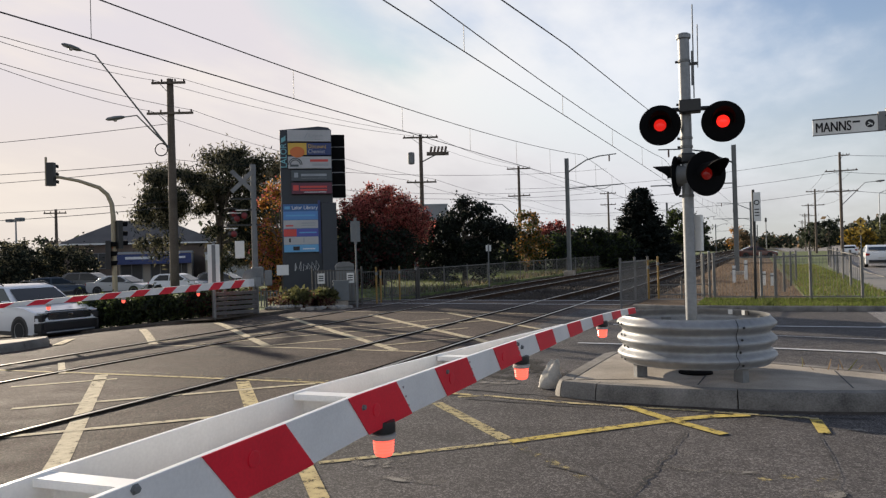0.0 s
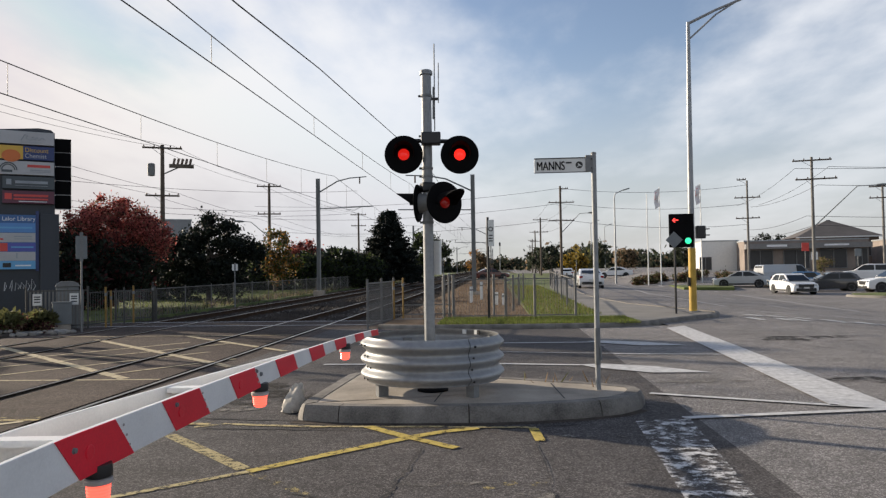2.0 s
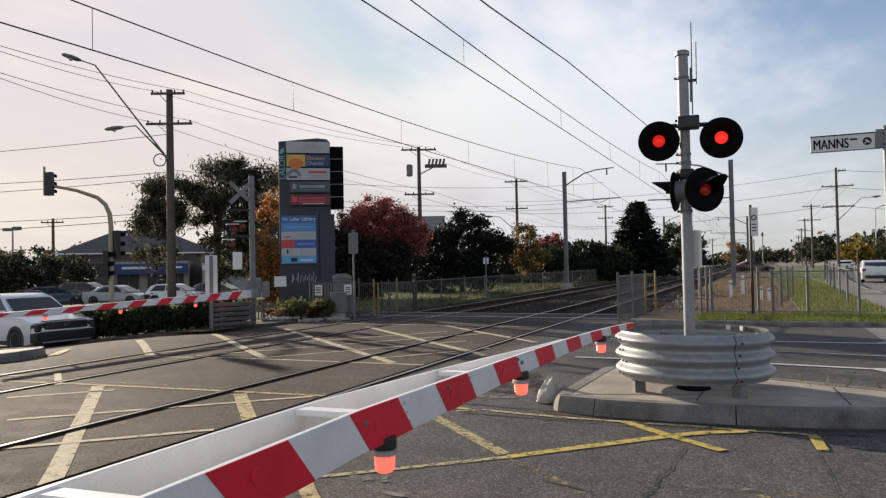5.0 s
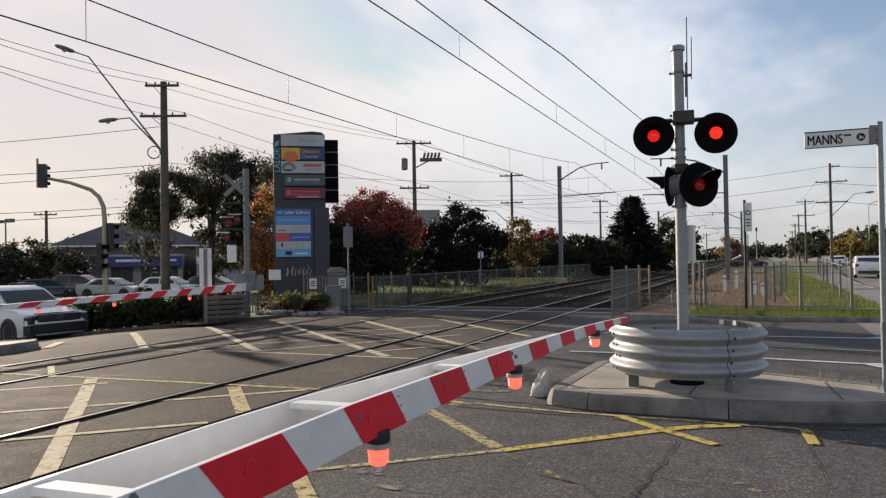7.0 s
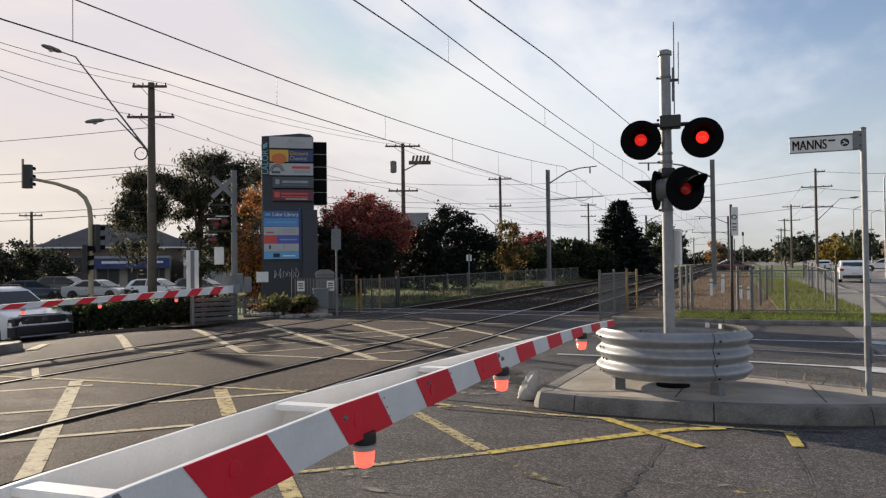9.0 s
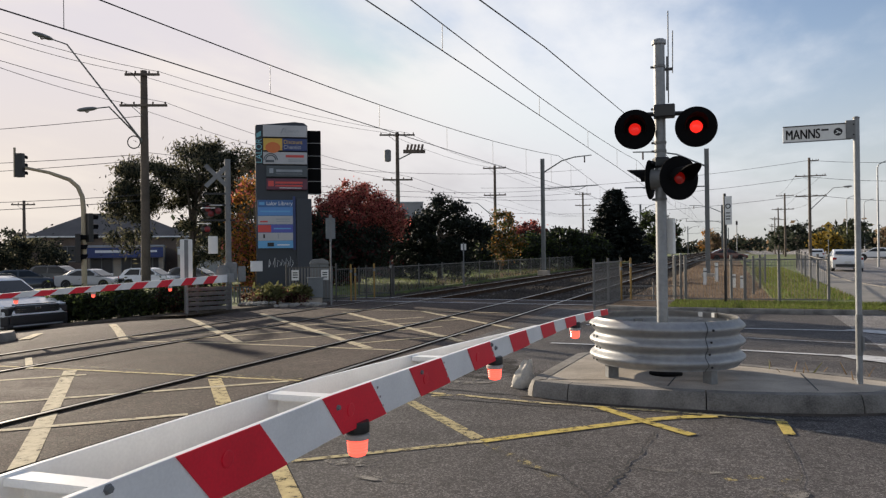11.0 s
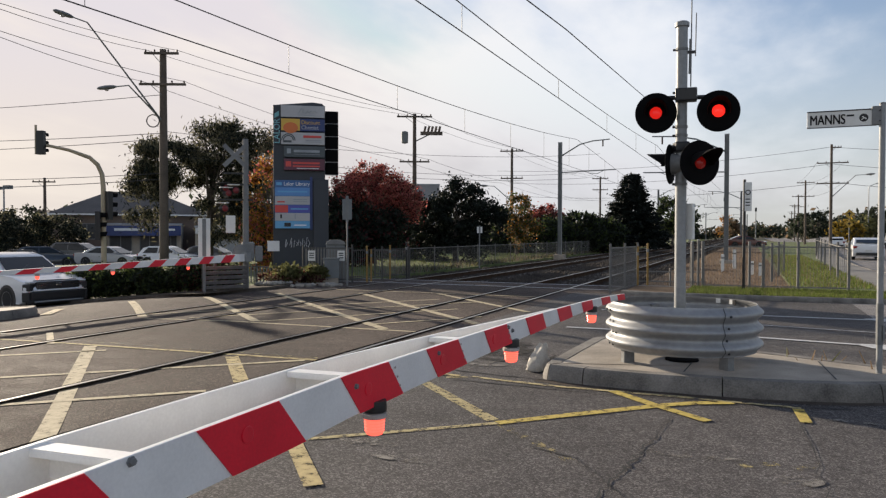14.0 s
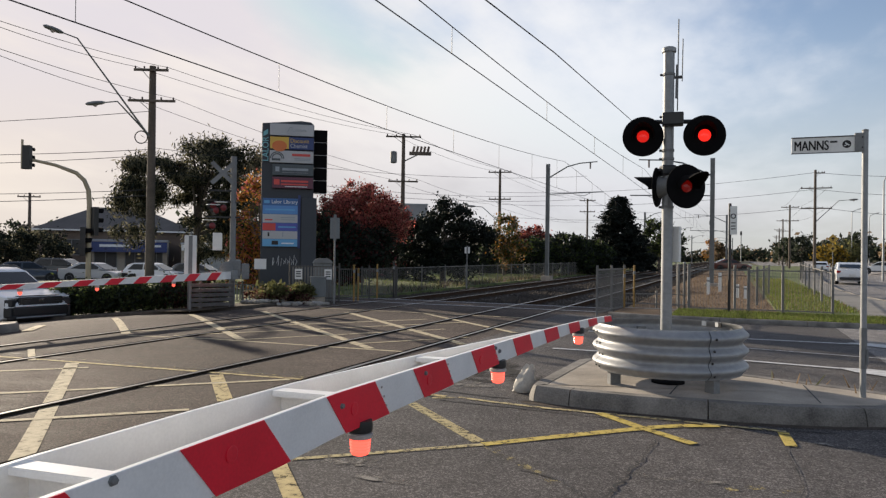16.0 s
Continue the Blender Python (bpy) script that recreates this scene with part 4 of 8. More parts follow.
part("rear_plate", rear_strip(-1.4, 5.7), "white_paint", boom, "white rear plate of the arm", bevel=0.003)
for y in (0.45, 1.50, 2.62, 3.80):
    xa, xb = rear_x(y) , boom_x(y) - 0.024
    part("cross_tie", Geo().box(((xa + xb) / 2, y, boom_top(y) - 0.012), (xb - xa, 0.07, 0.006), 4), "white_paint", boom, "white channel between the plates")
    part("cross_tie_web", Geo().box(((xa + xb) / 2, y + 0.032, boom_top(y) - 0.065), (xb - xa - 0.002, 0.006, 0.10), 4), "white_paint", boom)
    part("cross_tie_lip", Geo().box(((xa + xb) / 2, y - 0.033, boom_top(y) - 0.024), (xb - xa - 0.002, 0.006, 0.02), 4), "white_paint", boom)
for y, z in ((1.50, 1.005), (2.64, 1.0), (3.45, 1.02), (4.52, 1.03), (4.60, 1.0), (0.45, 1.0)):
    m = look((boom_x(y) + 0.001, y, z), (boom_x(y) - 1, y, z))
    part("tie_bolt", Geo().lathe([(0.016, -0.002), (0.016, 0.003), (0.011, 0.004), (0.011, 0.012), (0.002, 0.013)], m, 6), "galv_dull", boom, "worn hexagon bolt head")
rng = random.Random(9)
for y in (2.94, 3.70, 4.46):
    for dz in (0.03, 0.07, 0.11):
        yy = y + 0.02 + dz * 0.6
        m = look((boom_x(yy) + 0.005, yy, BOOM_TOP - dz * boom_h(yy) / 0.15), (-9, yy, BOOM_TOP - dz))
        part("rivet", Geo().lathe([(0.006, 0.0), (0.005, 0.003), (0.001, 0.004)], m, 8), "lamp_rim", boom)
for y in (1.97, 2.74, 3.50, 4.26):
    m = look((boom_x(y) + 0.0035, y, BOOM_TOP - 0.5 * boom_h(y)), (-9, y, BOOM_TOP - 0.5 * boom_h(y)))
    part("reflector_disc", Geo().lathe([(0.030, -0.001), (0.030, 0.003), (0.026, 0.004), (0.001, 0.004)], m, 20), "red_film", boom, "dull red reflector disc")

for y in (2.835, 4.64, 6.92):
    z = boom_top(y) - boom_h(y)
    x = boom_x(y) - 0.02
    lamp = part("boom_lamp", Geo().lathe([(0.052, 0.02), (0.055, 0.0), (0.055, -0.028), (0.046, -0.034)], Matrix.Translation((x, y, z)), 20), "black_paint", boom, "black lamp base under the arm", smooth=True)
    part("collar", Geo().lathe([(0.047, -0.034), (0.056, -0.040), (0.056, -0.056), (0.050, -0.060)], Matrix.Translation((x, y, z)), 20), "lamp_rim", lamp, "frosted collar", smooth=True)
    prof_l = [(0.050, -0.060)]
    for i in range(5):
        zz = -0.064 - i * 0.013
        prof_l += [(0.049 - i * 0.001, zz), (0.045 - i * 0.001, zz - 0.006)]
    prof_l += [(0.036, -0.132), (0.02, -0.138), (0.002, -0.139)]
    part("lens", Geo().lathe(prof_l, Matrix.Translation((x, y, z)), 20), "lamp_orange", lamp, "ribbed glowing orange-red lens", smooth=True)
# the arm's pedestal stands behind the walker
part("pedestal", Geo().box((-1.75, -1.75, 0.55), (0.45, 0.6, 1.1)), "galv_dull", boom, bevel=0.02)
part("pivot", Geo().tube([(-2.05, -1.5, 0.98), (-1.4, -1.5, 0.98)], 0.07, 16), "galv", boom)
part("arm_root", Geo().box((-1.74, -1.42, 0.975), (0.42, 0.16, 0.16)), "white_paint", boom)


# ---- verges, kerbs and paths ----
def raised(name, outline, top, mat, label, category, base=-0.25):
    return structure(name, Geo().slab(outline, base, top), mat, label, category)


kr = thing("verge_kerb", "grey concrete kerb along the grass verge", "kerb", kind="structure")
kerb_pieces([(-3.3, 20.1), (-2.4, 19.65), (0.5, 19.6), (3.0, 19.7), (4.2, 20.4), (5.5, 21.8), (6.9, 23.2), (7.25, 24.2), (6.7, 26.2), (5.5, 30), (4.95, 36), (4.95, 42), (5.7, 57), (8.6, 95), (14, 170)], [3, 5, 7, 8.4, 9.6, 11, 13, 16, 20, 26, 40, 60, 90], kr, 0.12, 0.15, closed=False)
raised("verge_grass_strip", [(-1.5, 19.80), (0.5, 19.75), (2.95, 19.85), (4.1, 20.55), (4.0, 21.6), (3.2, 22.4), (-1.2, 22.4), (-1.7, 21.3)], 0.105, "grass", "short green grass verge beside the kerb", "grass")
raised("verge_bare_dirt", [(-3.2, 20.2), (-2.4, 19.80), (-1.5, 19.80), (-1.7, 21.3), (-1.2, 22.4), (-3.2, 22.4)], 0.09, "dry", "bare brown dirt beside the pedestrian maze", "ground")
raised("verge_path_strip", [(-3.2, 22.4), (3.2, 22.4), (3.25, 23.0), (-3.2, 22.9)], 0.08, "path", "narrow worn concrete path before the fence", "footpath")
raised("verge_dry_ground", [(-3.2, 22.9), (1.1, 22.95), (0.8, 60), (0.4, 180), (-3.2, 180)], 0.06, "dry", "dry yellow grass and dirt beside the tracks", "ground")
raised("verge_lawn", [(1.1, 22.95), (3.25, 23.0), (3.5, 32), (3.9, 54), (7.4, 100), (12.5, 170), (0.4, 180), (0.8, 60)], 0.085, "grass", "green lawn strip between fence and footpath", "grass")
raised("footpath", [(4.1, 20.55), (5.4, 22.0), (6.75, 23.4), (7.07, 24.3), (6.55, 26.2), (5.35, 30), (4.80, 36), (4.80, 42), (5.55, 57), (8.45, 95), (13.8, 170), (12.5, 170), (7.4, 100), (3.9, 54), (3.5, 32), (3.25, 23.0), (3.2, 22.4), (4.0, 21.6)], 0.095, "path", "pale concrete footpath to the traffic signal", "footpath")
raised("left_verge", [(-13.4, 19.0), (-13.4, 260), (-34, 260), (-34, 19.0)], -0.06, "grass", "green park lawn behind the railway fence", "grass", -1.2)
g = Geo()
for y in (21.3, 22.9):
    strip(g, (-13.2, y + 0.3), (-3.6, y), 0.14, 0.022, 12)
structure("road_marking_path_edges", g, "paint_white", "white edge lines of the pedestrian crossing", "road marking")
structure("pedestrian_crossing", sheet(steps(-13.3, -3.2, 10), [20.2, 21.2, 23.4], 0.004), "asphalt_track", "asphalt pedestrian crossing over the rails", "path")

# median nose across the track
nose = thing("traffic_island", "low concrete median nose beyond the tracks", "traffic island", kind="structure")
o2 = [(-13.7, 8.6), (-13.35, 9.0), (-13.25, 9.6), (-13.45, 10.3), (-14.0, 10.75), (-20, 12.2), (-30, 14), (-30, 10.5), (-20, 9.2), (-15, 8.4)]
kerb_pieces(o2, [1.2, 2.4, 6, 12, 24], nose, 0.17, 0.15)
gi = inset(o2, 0.152)
part("median_paving", Geo().add([(x, y, zg(x, y) + 0.16) for x, y in gi], [tuple(range(len(gi)))]), "concrete", nose)

# garden bed and car park behind the far boom
M["mulch"] = material("dark_mulch", (0.06, 0.048, 0.035), 0.95, grain=15, stain=1, bump=0.8, depth=0.03)
structure("garden_bed", sheet(steps(-24, -13.3, 12), [15.2, 17, 19, 21, 24.4], -0.02 + 0.10), "mulch", "dark mulched garden bed", "garden bed")
structure("car_park", sheet(steps(-75, -24, 20), [15.2, 22, 30, 40, 60, 90], 0.02), "asphalt_far", "asphalt car park before the shops", "car park")
bedk = thing("garden_kerb", "low kerb along the garden bed", "kerb", kind="structure")
kerb_pieces([(-30, 15.1), (-24, 15.05), (-18, 15.0), (-14.6, 15.2), (-13.5, 16.0), (-13.2, 17.5), (-13.2, 20)], [4, 8, 12, 16], bedk, 0.09, 0.15, closed=False, mat="dirt")

# ---- foliage ----


def leaf_material(name, color, vary=0.5):
    m = bpy.data.materials.new(name)
    m.use_nodes = True
    n, l = m.node_tree.nodes, m.node_tree.links
    b = n["Principled BSDF"]
    geo = n.new("ShaderNodeNewGeometry")
    r = n.new("ShaderNodeMapRange")
    r.inputs["To Min"].default_value, r.inputs["To Max"].default_value = 1 - vary, 1 + vary
    l.new(geo.outputs["Random Per Island"], r.inputs["Value"])
    s = n.new("ShaderNodeVectorMath")
    s.operation = "SCALE"
    s.inputs[0].default_value = color
    l.new(r.outputs[0], s.inputs["Scale"])
    l.new(s.outputs[0], b.inputs["Base Color"])
    b.inputs["Roughness"].default_value = 0.65
    b.inputs["Specular IOR Level"].default_value = 0.2
    tr = n.new("ShaderNodeBsdfTranslucent")
    l.new(s.outputs[0], tr.inputs["Color"])
    mix = n.new("ShaderNodeMixShader")
    mix.inputs[0].default_value = 0.48 if max(color) > 0.05 else 0.15
    l.new(b.outputs[0], mix.inputs[1]), l.new(tr.outputs[0], mix.inputs[2])
    l.new(mix.outputs[0], n["Material Output"].inputs["Surface"])
    return m


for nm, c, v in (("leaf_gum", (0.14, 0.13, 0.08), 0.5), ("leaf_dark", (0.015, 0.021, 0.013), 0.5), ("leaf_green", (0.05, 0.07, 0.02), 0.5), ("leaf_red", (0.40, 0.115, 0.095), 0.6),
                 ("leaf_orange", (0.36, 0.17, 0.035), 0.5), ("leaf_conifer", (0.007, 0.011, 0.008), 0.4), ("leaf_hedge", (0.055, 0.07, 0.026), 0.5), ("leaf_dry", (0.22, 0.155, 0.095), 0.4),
                 ("leaf_far", (0.045, 0.055, 0.035), 0.4), ("leaf_maroon", (0.075, 0.022, 0.022), 0.5), ("leaf_lime", (0.14, 0.14, 0.055), 0.5), ("leaf_yellow", (0.30, 0.20, 0.03), 0.4), ("leaf_bare", (0.17, 0.125, 0.10), 0.4),
                 ("blade_green", (0.13, 0.17, 0.035), 0.5)):
    M[nm] = leaf_material(nm, c, v)
M["bark"] = material("bark", (0.10, 0.08, 0.065), 0.9, grain=12, stain=2, bump=0.6, dark=0.5, light=1.4)


def leaves(nr, centres, radii, count, size, droop=0.0, flat=1.0, slim=1.0):
    """Quads scattered in clumps: centres (n,3), radii (n,3), count a clump."""
    c = np.repeat(np.asarray(centres, float), count, axis=0)
    r = np.repeat(np.asarray(radii, float), count, axis=0)
    d = nr.normal(size=(len(c), 3))
    d /= np.linalg.norm(d, axis=1)[:, None]
    p = c + d * r * (0.30 + 0.55 * np.abs(nr.normal(size=(len(c), 1))))
    a = nr.normal(size=(len(c), 3))
    a[:, 2] = a[:, 2] * flat - droop
    a /= np.linalg.norm(a, axis=1)[:, None]
    b = np.cross(a, nr.normal(size=(len(c), 3)))
    b /= np.linalg.norm(b, axis=1)[:, None]
    s = size * nr.uniform(0.6, 1.35, (len(c), 1))
    w = s * nr.uniform(0.4, 0.62, (len(c), 1)) * slim
    v = np.stack([p - a * s * 0.5, p + b * w * 0.5, p + a * s * 0.5, p - b * w * 0.5], axis=1).reshape(-1, 3)
    return v


def leaf_mesh(name, v, mats, split=None, nr=None):
    n = len(v) // 4
    me = bpy.data.meshes.new(name)
    me.vertices.add(n * 4)
    me.vertices.foreach_set("co", v.ravel())
    me.loops.add(n * 4)
    me.loops.foreach_set("vertex_index", np.arange(n * 4))
    me.polygons.add(n)
    me.polygons.foreach_set("loop_start", np.arange(0, n * 4, 4))
    me.polygons.foreach_set("loop_total", np.full(n, 4))
    for m in mats:
        me.materials.append(M[m])
    if len(mats) > 1:
        me.polygons.foreach_set("material_index", nr.choice(len(mats), n, p=split))
    me.update(calc_edges=True)
    return me


def tree(name, label, at, seed, lobes, mats, split=None, clumps=40, per=90, leaf=0.2, clump=0.55, trunk=0.16, droop=0.0, category="tree", bare=0.0, trunk_top=None):
    """lobes: (x, y, z, rx, ry, rz) ellipsoids about the tree's foot, filled with leaf clumps."""
    nr = np.random.RandomState(seed)
    t = thing(name, label, category, at=at)
    vol = np.array([l[3] * l[4] * l[5] for l in lobes])
    cs, rs = [], []
    for l, k in zip(lobes, np.maximum(4, (clumps * vol / vol.sum()).astype(int))):
        d = nr.normal(size=(k, 3))
        d /= np.linalg.norm(d, axis=1)[:, None]
        rad = nr.uniform(0.35, 1.0, (k, 1)) ** 0.45
        cs.append(np.array(l[:3]) + d * np.array(l[3:]) * rad)
        q = clump * nr.uniform(0.55, 1.3, (k, 1))
        rs.append(np.hstack([q, q, q * nr.uniform(0.6, 0.95, (k, 1))]))
    cs, rs = np.vstack(cs), np.vstack(rs)
    v = leaves(nr, cs, rs, per, leaf, droop, 1.0, 0.45 if droop > 0.3 else 1.0)
    part("crown", leaf_mesh("crown", v, mats, split, nr), None, t)
    top = Vector(trunk_top) if trunk_top else Vector((lobes[0][0] * 0.6, lobes[0][1] * 0.6, lobes[0][2] + lobes[0][5] * 0.2))
    mid = Vector((top.x * 0.3 + nr.uniform(-0.15, 0.15), top.y * 0.3, top.z * 0.5))
    part("trunk", Geo().tube([(0, 0, -0.3), (0, 0, 0.0), mid, top], [trunk * 1.35, trunk * 1.1, trunk * 0.75, trunk * 0.35], 10), "bark", t, smooth=True)
    pick = nr.choice(len(cs), min(len(cs), 14), replace=False)
    for i in pick[:10]:
        s = Vector((0, 0, 0)).lerp(top, 0) + (mid if nr.rand() < 0.6 else mid.lerp(top, 0.6))
        e = Vector(cs[i])
        k = (s + e) / 2 + Vector((0, 0, 0.25 * (e - s).length * 0.5))
        part("limb", Geo().tube([s, k, e], [trunk * 0.4, trunk * 0.26, trunk * 0.08], 6), "bark", t)
    return t


def gz(x, y):
    return (x, y, zg(x, y) + (-0.06 if -34 < x < -13.4 and y > 19 else 0.0))


tree("gum_tree", "tall grey-green gum tree with an open drooping crown", gz(-30.2, 34.6), 3,
     [(-1.7, -1.1, 6.6, 2.2, 2.1, 1.9), (0.9, 0.5, 7.4, 2.4, 2.2, 1.6), (3.8, 2.5, 7.0, 2.1, 1.9, 1.8), (-3.0, -1.9, 4.8, 1.6, 1.4, 1.9), (2.4, 1.6, 4.8, 2.1, 1.8, 1.9), (0.6, 0.5, 3.5, 1.7, 1.5, 1.9), (2.2, 1.6, 2.8, 1.3, 1.2, 1.3)],
     ["leaf_gum", "leaf_dark"], [0.5, 0.5], 200, 280, 0.30, 0.74, 0.26, 0.9, trunk_top=(0.2, 0.2, 6.8))
tree("gum_tree", "slender gum with sparse upright twigs", gz(-25.2, 34.0), 4, [(0.2, 0, 6.2, 1.4, 1.4, 2.2), (1.6, 0, 5.2, 1.0, 1.0, 1.7)], ["leaf_gum", "leaf_dry"], [0.6, 0.4], 55, 60, 0.22, 0.5, 0.14, 0.4, trunk_top=(0.3, 0, 6.5))
tree("autumn_tree", "young tree in orange and yellow autumn leaf", gz(-19.9, 26.9), 5, [(0, 0, 3.4, 1.2, 1.1, 2.4), (-0.4, -0.2, 1.8, 1.2, 1.1, 1.4)], ["leaf_orange", "leaf_red", "leaf_green"], [0.55, 0.25, 0.2], 70, 80, 0.16, 0.4, 0.09)
tree("autumn_tree", "broad tree turning deep red in autumn", gz(-19.6, 36.0), 6, [(0, 0, 4.5, 2.1, 2.0, 1.5), (1.2, 0.3, 4.0, 1.4, 1.4, 1.4), (-1.5, 0, 4.4, 1.4, 1.4, 1.3), (-0.3, 0, 5.6, 1.2, 1.2, 0.8)], ["leaf_red", "leaf_maroon", "leaf_dry"], [0.66, 0.22, 0.12], 170, 190, 0.14, 0.5, 0.16)
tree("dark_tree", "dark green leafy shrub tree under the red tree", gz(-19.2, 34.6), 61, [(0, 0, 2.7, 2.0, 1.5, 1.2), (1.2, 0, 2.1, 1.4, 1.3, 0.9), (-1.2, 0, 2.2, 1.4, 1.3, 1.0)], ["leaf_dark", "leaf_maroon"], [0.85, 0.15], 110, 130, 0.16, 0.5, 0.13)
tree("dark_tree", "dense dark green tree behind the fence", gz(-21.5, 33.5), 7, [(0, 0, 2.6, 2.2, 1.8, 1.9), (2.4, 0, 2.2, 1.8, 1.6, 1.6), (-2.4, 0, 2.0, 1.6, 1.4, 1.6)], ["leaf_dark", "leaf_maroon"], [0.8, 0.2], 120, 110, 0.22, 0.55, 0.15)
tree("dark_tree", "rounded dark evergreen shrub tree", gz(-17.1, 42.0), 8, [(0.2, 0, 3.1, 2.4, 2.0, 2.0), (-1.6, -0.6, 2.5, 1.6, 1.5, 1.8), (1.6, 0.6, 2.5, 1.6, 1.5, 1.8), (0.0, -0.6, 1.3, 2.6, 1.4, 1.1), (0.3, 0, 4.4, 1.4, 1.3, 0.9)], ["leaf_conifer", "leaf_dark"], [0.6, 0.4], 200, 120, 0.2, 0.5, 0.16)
tree("autumn_tree", "small tree with brown and green autumn leaves", gz(-18.3, 58.5), 9, [(0, 0, 3.6, 1.5, 1.5, 2.0), (0.4, 0, 2.4, 1.7, 1.5, 1.3)], ["leaf_dry", "leaf_green", "leaf_orange"], [0.3, 0.5, 0.2], 70, 90, 0.24, 0.5, 0.13)
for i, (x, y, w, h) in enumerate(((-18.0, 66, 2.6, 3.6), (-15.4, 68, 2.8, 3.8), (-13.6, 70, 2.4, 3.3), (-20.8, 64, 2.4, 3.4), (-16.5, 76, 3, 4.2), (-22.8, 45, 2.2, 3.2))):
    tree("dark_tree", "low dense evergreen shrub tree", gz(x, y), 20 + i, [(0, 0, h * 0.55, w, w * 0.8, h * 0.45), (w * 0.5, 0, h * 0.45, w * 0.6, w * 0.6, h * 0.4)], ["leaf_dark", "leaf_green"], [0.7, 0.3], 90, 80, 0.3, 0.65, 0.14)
tree("autumn_tree", "tree with red autumn top among evergreens", gz(-20.5, 76), 31, [(0, 0, 4.0, 2.2, 2.0, 1.4)], ["leaf_red", "leaf_maroon"], [0.5, 0.5], 60, 80, 0.3, 0.6, 0.14)
for i, (x, y, h) in enumerate(((-53.5, 37.3, 4.4), (-54.5, 40.5, 4.8), (-53.0, 43.0, 4.0), (-58, 38.5, 4.6))):
    tree("dark_tree", "dark rounded street tree beside the shops", gz(x, y), 240 + i, [(0, 0, h * 0.6, h * 0.42, h * 0.42, h * 0.38), (h * 0.25, 0, h * 0.45, h * 0.3, h * 0.3, h * 0.3)], ["leaf_dark", "leaf_gum"], [0.7, 0.3], 70, 90, 0.22, 0.5, 0.14)
# conifer: whorls of drooping boughs
nr = np.random.RandomState(12)
con = thing("conifer", "dark layered cedar with a pointed top", "tree", at=gz(-11.4, 75.5))
cs, rs = [], []
for i in range(16):
    z = 0.9 + i * 0.44
    R = 4.3 * (1 - i / 16.2) ** 0.95
    for k in range(max(7, int(30 - i * 1.2))):
        a = nr.uniform(0, 6.28)
        rr = R * nr.uniform(0.3, 1.0)
        cs.append((rr * math.cos(a), rr * math.sin(a), z - 0.10 * rr + nr.uniform(-0.1, 0.1)))
        rs.append((0.62, 0.62, 0.24))
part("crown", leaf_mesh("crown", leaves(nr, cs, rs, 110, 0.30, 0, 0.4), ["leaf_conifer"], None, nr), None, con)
part("trunk", Geo().tube([(0, 0, -0.3), (0, 0, 4), (0, 0, 8.0)], [0.28, 0.18, 0.03], 8), "bark", con)
tree("dark_tree", "green tree beside the railway", gz(-8.6, 88), 33, [(0, 0, 4.0, 2.0, 2.0, 2.2), (1.5, 0, 3, 1.5, 1.5, 1.8)], ["leaf_green", "leaf_dark"], [0.5, 0.5], 60, 80, 0.32, 0.7, 0.16)
# far woods on the skyline
nr = np.random.RandomState(40)
cs, rs = [], []
for i in range(900):
    x = nr.uniform(-330, 460)
    y = nr.uniform(250, 420)
    if -16 < x < 14:
        y = nr.uniform(430, 520)
    h = nr.uniform(2.5, 7.5) + 2.5 * math.sin(x * 0.05) * math.cos(x * 0.021)
    for k in range(5):
        cs.append((x + nr.uniform(-4, 4), y + nr.uniform(-3, 3), max(1.0, h * nr.uniform(0.2, 1.0))))
        rs.append((3.2, 3.2, 1.9))
woods = part("far_trees", leaf_mesh("far_trees", leaves(nr, cs, rs, 26, 1.9), ["leaf_far", "leaf_dark", "leaf_dry"], [0.6, 0.3, 0.1], nr))
tagged(woods, "distant belt of suburban trees on the skyline", "trees", "", "stuff")
cs, rs = [], []
for i in range(330):
    x, y = nr.uniform(-140, -27), 0
    y = 45 + (-x - 27) * 0.35 + nr.uniform(8, 40)
    h = nr.uniform(3.0, 7.0)
    for k in range(4):
        cs.append((x + nr.uniform(-2, 2), y + nr.uniform(-2, 2), max(0.3, h * nr.uniform(0.1, 1.0)) - 0.7))
        rs.append((1.5, 1.5, 1.0))
woods = part("far_trees", leaf_mesh("far_trees", leaves(nr, cs, rs, 40, 0.8), ["leaf_dark", "leaf_far"], [0.6, 0.4], nr))
tagged(woods, "dark belt of street trees behind the shops", "trees", "", "stuff")
for i, (x, y, h, mt) in enumerate(((12.5, 118, 4.2, "leaf_yellow"), (15.5, 128, 4.6, "leaf_lime"), (19, 110, 3.6, "leaf_dry"), (11, 150, 6.5, "leaf_dark"), (20, 150, 6, "leaf_far"), (9.5, 165, 6, "leaf_far"), (-3.5, 150, 4.5, "leaf_dry"), (-14, 130, 6, "leaf_far"), (-5.5, 180, 6, "leaf_orange"), (33, 130, 5, "leaf_far"), (44, 120, 6, "leaf_dark"))):
    tree("street_tree", "small street tree in mixed autumn leaf", (x, y, zg(x, y)), 60 + i, [(0, 0, h * 0.62, h * 0.42, h * 0.42, h * 0.36), (h * 0.2, 0, h * 0.5, h * 0.3, h * 0.3, h * 0.3)], [mt, "leaf_far"], [0.75, 0.25], 40, 60, 0.45, 0.7, 0.14)

# hedge and shrubs by the far boom


